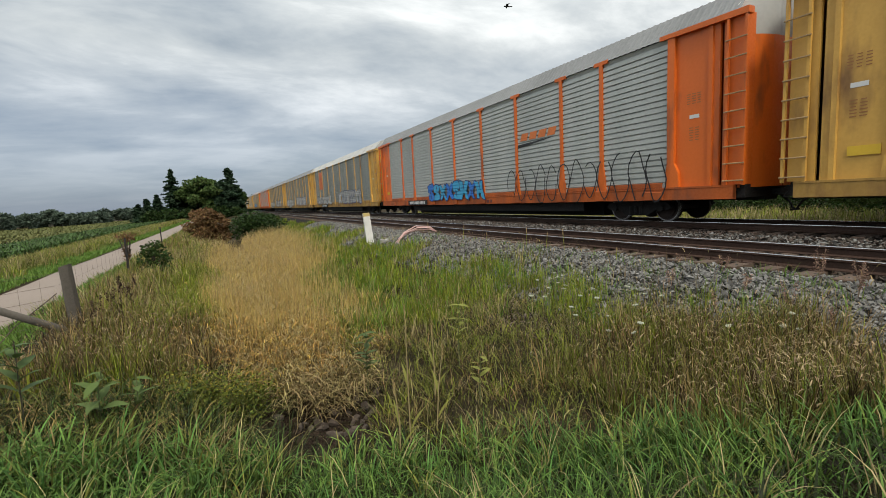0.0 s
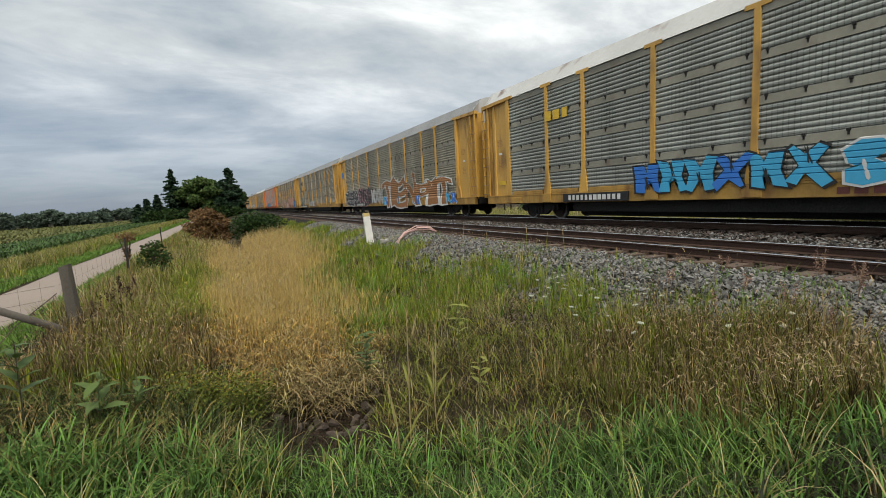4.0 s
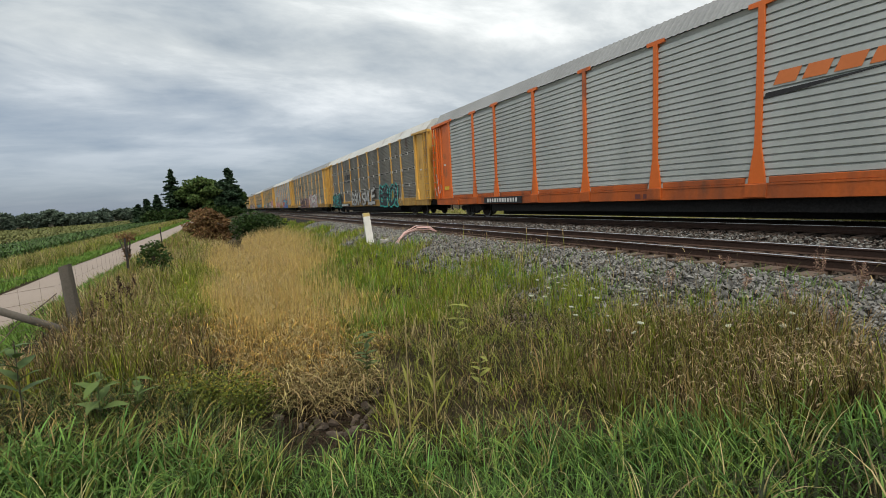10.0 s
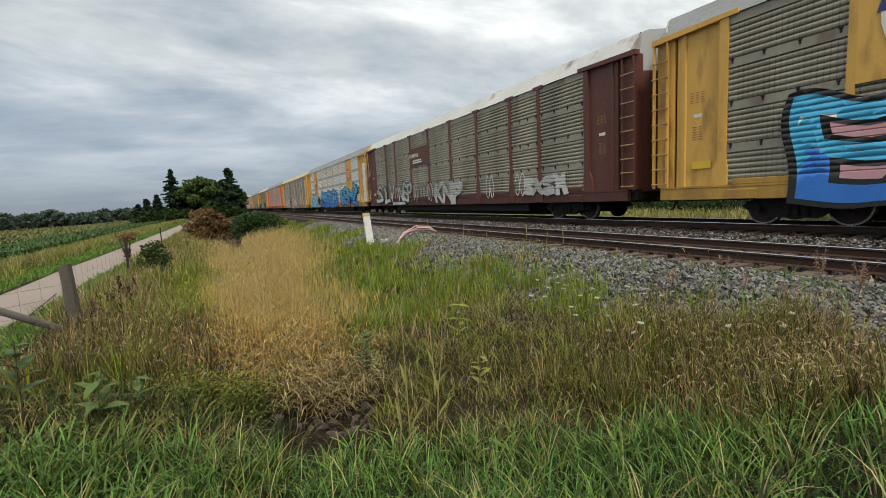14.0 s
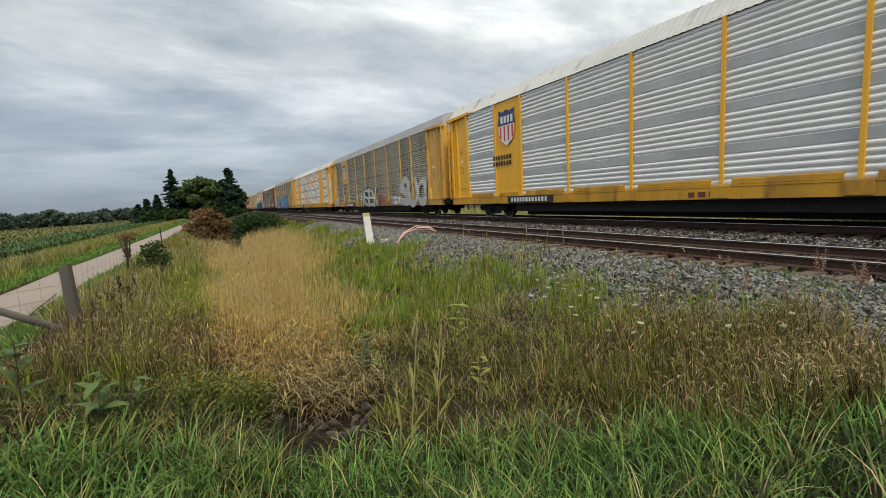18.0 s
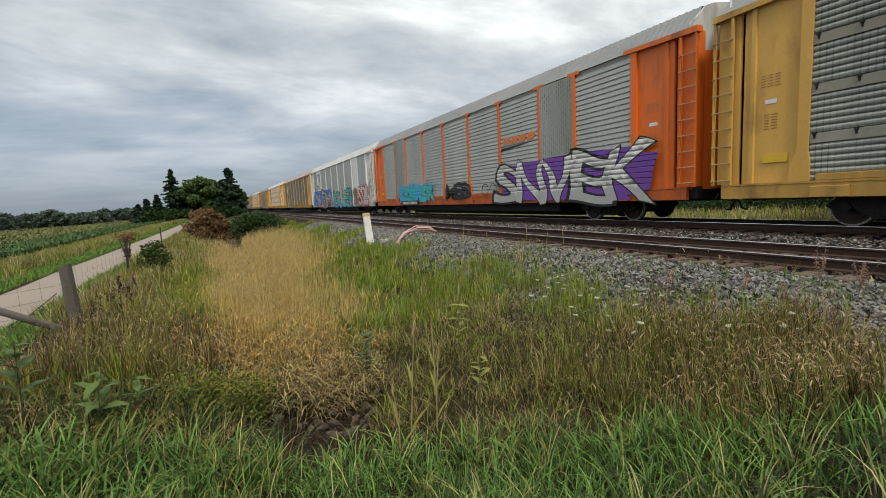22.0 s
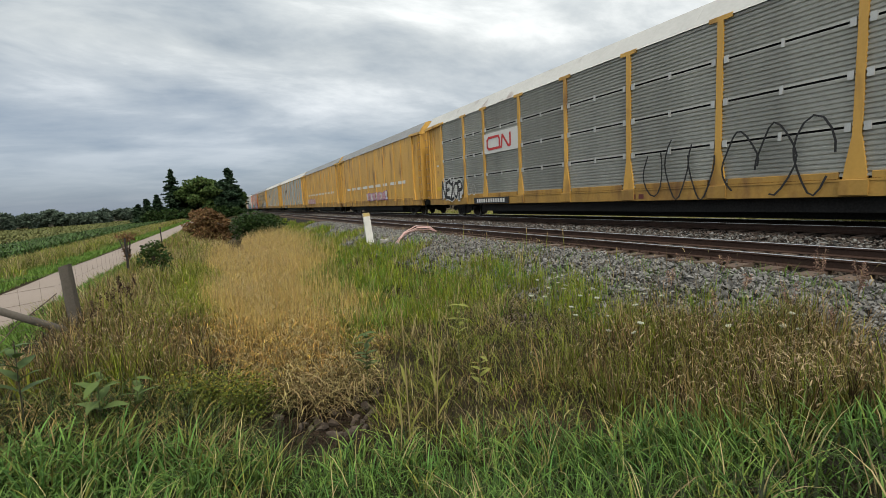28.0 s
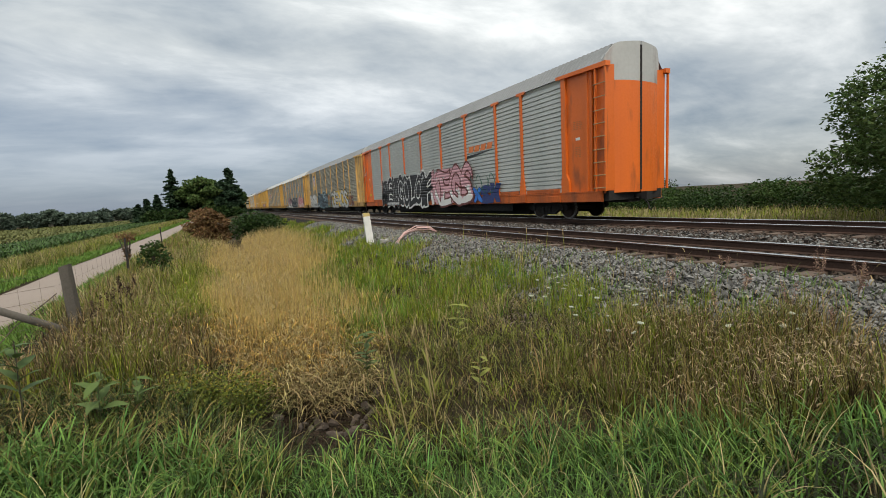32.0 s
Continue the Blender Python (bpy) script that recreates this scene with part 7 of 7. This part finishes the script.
rr = random.Random(12)
for k in range(34):
    x, y = rr.gauss(1.18, 0.30), rr.gauss(5.6, 0.34)
    ob = new("rock", rock_mesh(k, rr.uniform(0.03, 0.11), rr.uniform(0.03, 0.09), rr.uniform(0.03, 0.08)))
    ob.matrix_basis = pose(x, y, float(land(x, y) + lumps(x, y)) + 0.05, rr.uniform(-25, 25), rr.uniform(-25, 25), rr.uniform(0, 360))
    tagged(ob, "flat brown broken rock in the muddy ditch", "rock", "rocks in the ditch")


def build_clods():
    r = np.random.default_rng(77)
    x, y = r.normal(1.12, 0.36, 2600), r.normal(5.5, 0.40, 2600)
    z = land(x, y) + lumps(x, y) + 0.01
    ob = new("soil_clods", stones_mesh("soil_clods", x, y, z, 0.012 + 0.03 * r.random(2600) ** 2, r, surf("dark_ditch_soil", (0.038, 0.027, 0.018), 0.95, var=0.5, scale=6, grain=30, island=0.6, spec=0.1)))
    tagged(ob, "dark brown clods of soil in the ditch", "soil", kind="stuff")


build_clods()


def leaf_shape(length, width, material, bend=0.25):
    vs, fs = [], []
    n = 6
    for k in range(n + 1):
        u = k / n
        w = width * math.sin(math.pi * min(1, 0.06 + 0.94 * u) ** 0.8) * (1 - 0.15 * u)
        z = -bend * length * u * u + 0.06 * length * u
        vs += [(length * u, -w / 2, z + 0.10 * w), (length * u, 0, z), (length * u, w / 2, z + 0.10 * w)]
    for k in range(n):
        a = 3 * k
        fs += [(a, a + 1, a + 4, a + 3), (a + 1, a + 2, a + 5, a + 4)]
    return mesh_of("leaf", vs, fs, material, True)


LEAVES = {}


def weed(x, y, h, pairs, leaf_len, leaf_wid, seed, mat, label, name="milkweed_plant", dark=False):
    rnd = random.Random(seed)
    w = thing(name, label, "plant", on(x, y, -0.03, rnd.uniform(0, 360)), "broad-leaved weeds")
    tip = (rnd.uniform(-0.06, 0.06), rnd.uniform(-0.06, 0.06), h)
    stemm = surf("dark_weed_stem", (0.05, 0.045, 0.025), 0.8, var=0.3) if dark else surf("green_weed_stem", (0.13, 0.15, 0.06), 0.8, var=0.3)
    part("stem", Build().tube([(0, 0, 0), (tip[0] * 0.3, tip[1] * 0.3, h * 0.5), tip], 0.008, 6, 0.004).mesh("stem", stemm), w)
    key = (round(leaf_len, 3), round(leaf_wid, 3), mat.name)
    if key not in LEAVES:
        LEAVES[key] = leaf_shape(leaf_len, leaf_wid, mat)
    for k in range(pairs):
        u = 0.38 + 0.62 * (k + 0.5) / pairs
        a = k * 90 + rnd.uniform(-20, 20)
        for s in (0, 180):
            lf = part("leaf", LEAVES[key], w)
            sc = (1.15 - 0.6 * u) * rnd.uniform(0.85, 1.15) + 0.2
            lf.matrix_basis = pose(tip[0] * u, tip[1] * u, h * u, rnd.uniform(-15, 15), rnd.uniform(-35, 5) - 20 * (1 - u) + (25 if u > 0.9 else 0), a + s) @ Matrix.Diagonal((sc, sc, sc, 1))
    return w


MW, MWD, MWY = LEAF["weed"], leafmat("dark_weed_leaf", (0.065, 0.11, 0.035), 0.25, 0.2), leafmat("yellowing_weed_leaf", (0.22, 0.25, 0.06), 0.25, 0.3)
weed(-1.86, 5.5, 0.92, 5, 0.26, 0.11, 1, MWD, "tall milkweed with drooping grey-green leaves and a dark stem", dark=True)
weed(-1.23, 5.3, 0.62, 4, 0.27, 0.12, 2, MW, "milkweed with broad pale green leaves")
weed(-0.93, 5.4, 0.60, 4, 0.22, 0.09, 3, MW, "pale green milkweed among dry grass")
weed(-1.35, 6.1, 0.45, 3, 0.18, 0.07, 33, MW, "small milkweed among dry grass")
weed(1.70, 6.0, 1.0, 8, 0.22, 0.085, 4, MWD, "dark green leafy weed beside the ditch rocks")
weed(3.0, 5.6, 1.0, 6, 0.20, 0.085, 5, MWY, "leafy weed with yellowing leaves")
weed(2.68, 4.5, 0.68, 5, 0.17, 0.06, 6, MWY, "small bright yellow-green weed in the grass")
weed(5.3, 4.2, 0.40, 4, 0.12, 0.05, 7, MW, "small green weed at the edge of the ballast")
for k, (x, y) in enumerate(((-0.30, 5.75), (0.0, 5.62), (-0.52, 5.9), (0.16, 5.8))):
    gr = thing("goldenrod", "bushy goldenrod with dull yellow flower tops", "plant", on(x, y), "goldenrod clumps")
    r9 = np.random.default_rng(600 + k)
    b = Build()
    for j in range(6):
        b.tube([(0, 0, 0), (r9.normal(0, 0.1), r9.normal(0, 0.1), 0.42)], 0.004, 4)
    part("stems", b.mesh("stems", surf("goldenrod_stem", (0.10, 0.12, 0.04), 0.8, var=0.3)), gr)
    P = r9.normal(0, 1, (520, 3)) * np.array([0.17, 0.17, 0.13]) + np.array([0, 0, 0.25])
    tagged(part("leaves", leaf_cloud("leaves", P, 0.026, r9, leafmat("goldenrod_leaf", (0.115, 0.135, 0.026), 0.6, 0.25)), gr), kind="stuff")
    P = r9.normal(0, 1, (260, 3)) * np.array([0.19, 0.19, 0.05]) + np.array([0, 0, 0.42])
    tagged(part("flowers", leaf_cloud("flowers", P, 0.012, r9, leafmat("goldenrod_flower", (0.30, 0.26, 0.04), 0.3, 0.2)), gr), kind="stuff")

LACE = surf("white_umbel", (0.40, 0.42, 0.31), 0.8, var=0.15, scale=20, grain=80)


def umbel_mesh(seed):
    rnd, b = random.Random(seed), Build()
    for k in range(26):
        a, r0 = k * 2.4, 0.052 * math.sqrt(k / 26)
        x, y, z = r0 * math.cos(a), r0 * math.sin(a), 0.012 * (1 - (r0 / 0.052) ** 2) + rnd.uniform(-0.003, 0.003)
        q = 0.011
        b.add([(x - q, y, z), (x, y - q, z), (x + q, y, z), (x, y + q, z), (x, y, z + 0.006), (x * 0.4, y * 0.4, z - 0.03)], [(0, 1, 4), (1, 2, 4), (2, 3, 4), (3, 0, 4), (0, 5, 1), (2, 5, 3)])
    return mesh_of("umbel", b.v, b.f, LACE)


UMB = [umbel_mesh(k) for k in range(3)]
rr = random.Random(31)
for k in range(34):
    if k < 28:
        x, y = rr.uniform(4.3, 6.0), rr.uniform(3.6, 6.6)
    else:
        x, y = rr.uniform(5.2, 6.1), rr.uniform(2.2, 3.2)
    h = rr.uniform(0.35, 0.6)
    p = thing("wild_carrot", "white flat-topped wild carrot flower on a thin stem", "flower", on(x, y, 0, rr.uniform(0, 360)), "wild carrot flowers")
    lx = rr.uniform(-0.08, 0.08)
    part("stem", Build().tube([(0, 0, 0), (lx * 0.4, 0, h * 0.5), (lx, 0, h)], 0.004, 4).mesh("stem", MATS["green_weed_stem"]), p)
    um = part("umbel", UMB[k % 3], p)
    um.matrix_basis = pose(lx, 0, h, rr.uniform(-15, 15), rr.uniform(-15, 15), 0) @ Matrix.Scale(rr.uniform(0.4, 0.8), 4)

# tall reed stalks in the foreground that sway
STALKS = []


def stalk(x, y, h, seed, lean):
    rnd = random.Random(seed)
    s = thing("reed_stalk", "single tall straw-coloured reed stalk with narrow leaves", "grass", on(x, y), "tall reed stalks")
    part("stem", Build().tube([(0, 0, 0), (0.01, 0, h * 0.5), (lean, 0, h)], 0.0085, 6, 0.004).mesh("stem", G_STRAW), s)
    b = Build()
    for j in range(10):
        z = h * (0.84 + 0.018 * j)
        a = j * 2.1
        b.tube([(lean * 0.93, 0, z), (lean * 0.93 + 0.02 * math.cos(a), 0.02 * math.sin(a), z + 0.05)], 0.006, 4, 0.001)
    part("seed_head", b.mesh("seed_head", G_SEEDTAN), s)
    lm = cached("reed_leaf", lambda: leaf_shape(0.34, 0.034, G_DULL, 0.45))
    for j in range(4):
        lf = part("leaf", lm, s)
        lf.matrix_basis = pose(0.005, 0, h * (0.12 + 0.11 * j), 0, -58 + 3 * j, 140 * j + 20)
    STALKS.append(s)


stalk(1.66, 4.32, 1.60, 1, 0.02)
stalk(2.05, 4.45, 1.0, 2, 0.05)
stalk(1.45, 4.1, 0.9, 3, -0.04)
stalk(2.3, 5.0, 1.05, 4, 0.0)


def dry_dock(x, y, h, seed, seedmat=None, label="withered pinkish-brown dock standing in the ballast", group="dry docks in the ballast"):
    """A withered dock: a few upright stems set with small rusty seeds."""
    rnd = random.Random(seed)
    r7 = np.random.default_rng(seed)
    z = max(float(land(x, y)), float(np.interp(x, BX, BZ, left=-9)))
    d = thing("dry_dock", label, "plant", pose(x, y, z - 0.02, 0, 0, rnd.uniform(0, 360)), group)
    pts = []
    for k in range(rnd.randint(2, 4)):
        tip = (rnd.uniform(-0.10, 0.10), rnd.uniform(-0.10, 0.10), h * rnd.uniform(0.7, 1.0))
        part("stem", Build().tube([(0, 0, 0), (tip[0] * 0.4, tip[1] * 0.4, tip[2] * 0.5), tip], 0.004, 5, 0.002).mesh("stem", DOCKSTEM), d)
        u = r7.uniform(0.45, 1.0, 70)[:, None]
        pts.append(np.array(tip)[None] * u + r7.normal(0, 0.016, (70, 3)))
    tagged(part("seeds", leaf_cloud("seeds", np.concatenate(pts), 0.011 if seedmat is None else 0.02, r7, seedmat or DOCKSEED), d), kind="stuff")


DOCKSTEM = surf("dock_stem", (0.20, 0.13, 0.09), 0.8, var=0.3)
DOCKSEED = leafmat("dock_seed", (0.26, 0.16, 0.115), 0.5, 0.1)
for k, (x, y, h) in enumerate(((7.35, 3.0, 0.62), (6.2, 2.85, 0.55), (6.9, 2.45, 0.5), (7.3, 4.3, 0.36), (6.6, 3.6, 0.42), (7.45, 2.6, 0.5), (5.9, 2.3, 0.5), (7.5, 5.2, 0.32), (6.4, 4.6, 0.4), (6.0, 3.6, 0.45))):
    dry_dock(x, y, h, 800 + k)


for k, (x, y, h) in enumerate(((-1.95, 10.2, 0.7), (-1.8, 10.9, 0.75), (-2.05, 11.6, 0.7), (-1.7, 9.7, 0.6), (-2.1, 9.5, 0.62), (-1.9, 12.6, 0.7), (-2.0, 8.6, 0.5))):
    dry_dock(x, y, h, 850 + k, leafmat("dark_dock_seed", (0.050, 0.030, 0.020), 0.5, 0.05), "dark brown withered dock beside the fence", "dark docks beside the fence")


def spike(x, y, h, seed):
    """A single pale grass spike that rises out of the stones."""
    rnd = random.Random(seed)
    s = thing("grass_spike", "single pale green grass spike rising from the ballast", "grass", pose(x, y, float(np.interp(x, BX, BZ)) - 0.03), "grass spikes in the ballast")
    lean = rnd.uniform(-0.04, 0.04)
    part("stem", Build().tube([(0, 0, 0), (lean * 0.4, 0, h * 0.5), (lean, 0, h * 0.8)], 0.007, 5, 0.005).mesh("stem", G_MID), s)
    part("seed_head", Build().tube([(lean, 0, h * 0.78), (lean * 1.1, 0, h * 0.9), (lean * 1.3, 0, h)], 0.013, 6, 0.004).mesh("seed_head", G_SEEDTAN), s)


for k, (x, y, h) in enumerate(((7.35, 13.0, 0.62), (7.4, 9.6, 0.60), (7.35, 8.75, 0.52), (7.45, 8.2, 0.62), (7.0, 11.0, 0.5), (7.2, 6.4, 0.35), (7.3, 15.6, 0.6))):
    spike(x, y, h, 900 + k)


def build_bird():
    """A small dark bird in flight: a spindle body and two bent wings."""
    feather = surf("dark_feather", (0.03, 0.028, 0.026), 0.8, var=0.3)
    b = thing("bird", "small dark bird flying past overhead", "bird", pose(4.92, 6.77, 4.41))
    part("body", Build().tube([(-0.06, 0, 0), (-0.03, 0, 0.0), (0.02, 0, 0.004), (0.05, 0, 0.006)], 0.009, 8, 0.012).mesh("body", feather, True), b)
    for s in (-1, 1):
        w = Build().add([(0.02, 0, 0), (-0.025, 0, 0), (-0.02, s * 0.06, 0.02), (0.02, s * 0.05, 0.022), (-0.04, s * 0.12, 0.008), (0.02, 0, 0.004), (-0.025, 0, 0.004), (-0.02, s * 0.06, 0.024), (0.02, s * 0.05, 0.026)],
                        [(0, 1, 2, 3), (3, 2, 4), (5, 8, 7, 6), (8, 4, 7), (0, 3, 8, 5), (1, 6, 7, 2), (3, 4, 8), (2, 7, 4)])
        part("wing", w.mesh("wing", feather), b)
    part("tail", Build().plate([(-0.012, -0.003), (0.012, -0.003), (0.018, 0.0), (-0.018, 0.0)], -0.10, -0.055).mesh("tail", feather), b)
    return b


BIRD = build_bird()


def motions():
    """The train runs away from the eye along the far track at a steady speed."""
    for car, front in TRAIN:
        half = BODY * (0.76 if car in SHORT else 1.0)
        walk(car, [(0.0, pose(TRACK_X, front - half, 0)), (32.0, pose(TRACK_X, front - half + SPEED * 32.0, 0))])
    flight = [(0, 4.92, 6.77, 4.41), (0.1, 2.36, 8.24, 4.14), (0.2, 0.26, 8.85, 3.93), (0.3, -1.53, 9.01, 4.03), (0.4, -1.24, 9.59, 4.32), (0.5, -1.28, 10.24, 4.9), (0.6, -1.34, 10.92, 5.88), (1.5, -6.0, 16.0, 14.0), (4.0, -30.0, 10.0, 40.0), (32.0, -200.0, -80.0, 120.0)]
    walk(BIRD, [(t, pose(x, y, z, 0, 0, 160)) for t, x, y, z in flight])
    # the tall stalks lean a little with the wind
    for k, st in enumerate(STALKS):
        base = st.matrix_basis.copy()
        rows = []
        for j in range(33):
            a = 2.2 * math.sin(0.9 * j + k) + 1.6 * math.sin(0.37 * j + 2 * k) + (5.0 if 17 <= j <= 20 else 0.0) - (6.0 if j >= 31 else 0.0)
            rows.append((float(j), base @ pose(0, 0, 0, 0.5 * a, a, 0)))
        walk(st, rows)


motions()
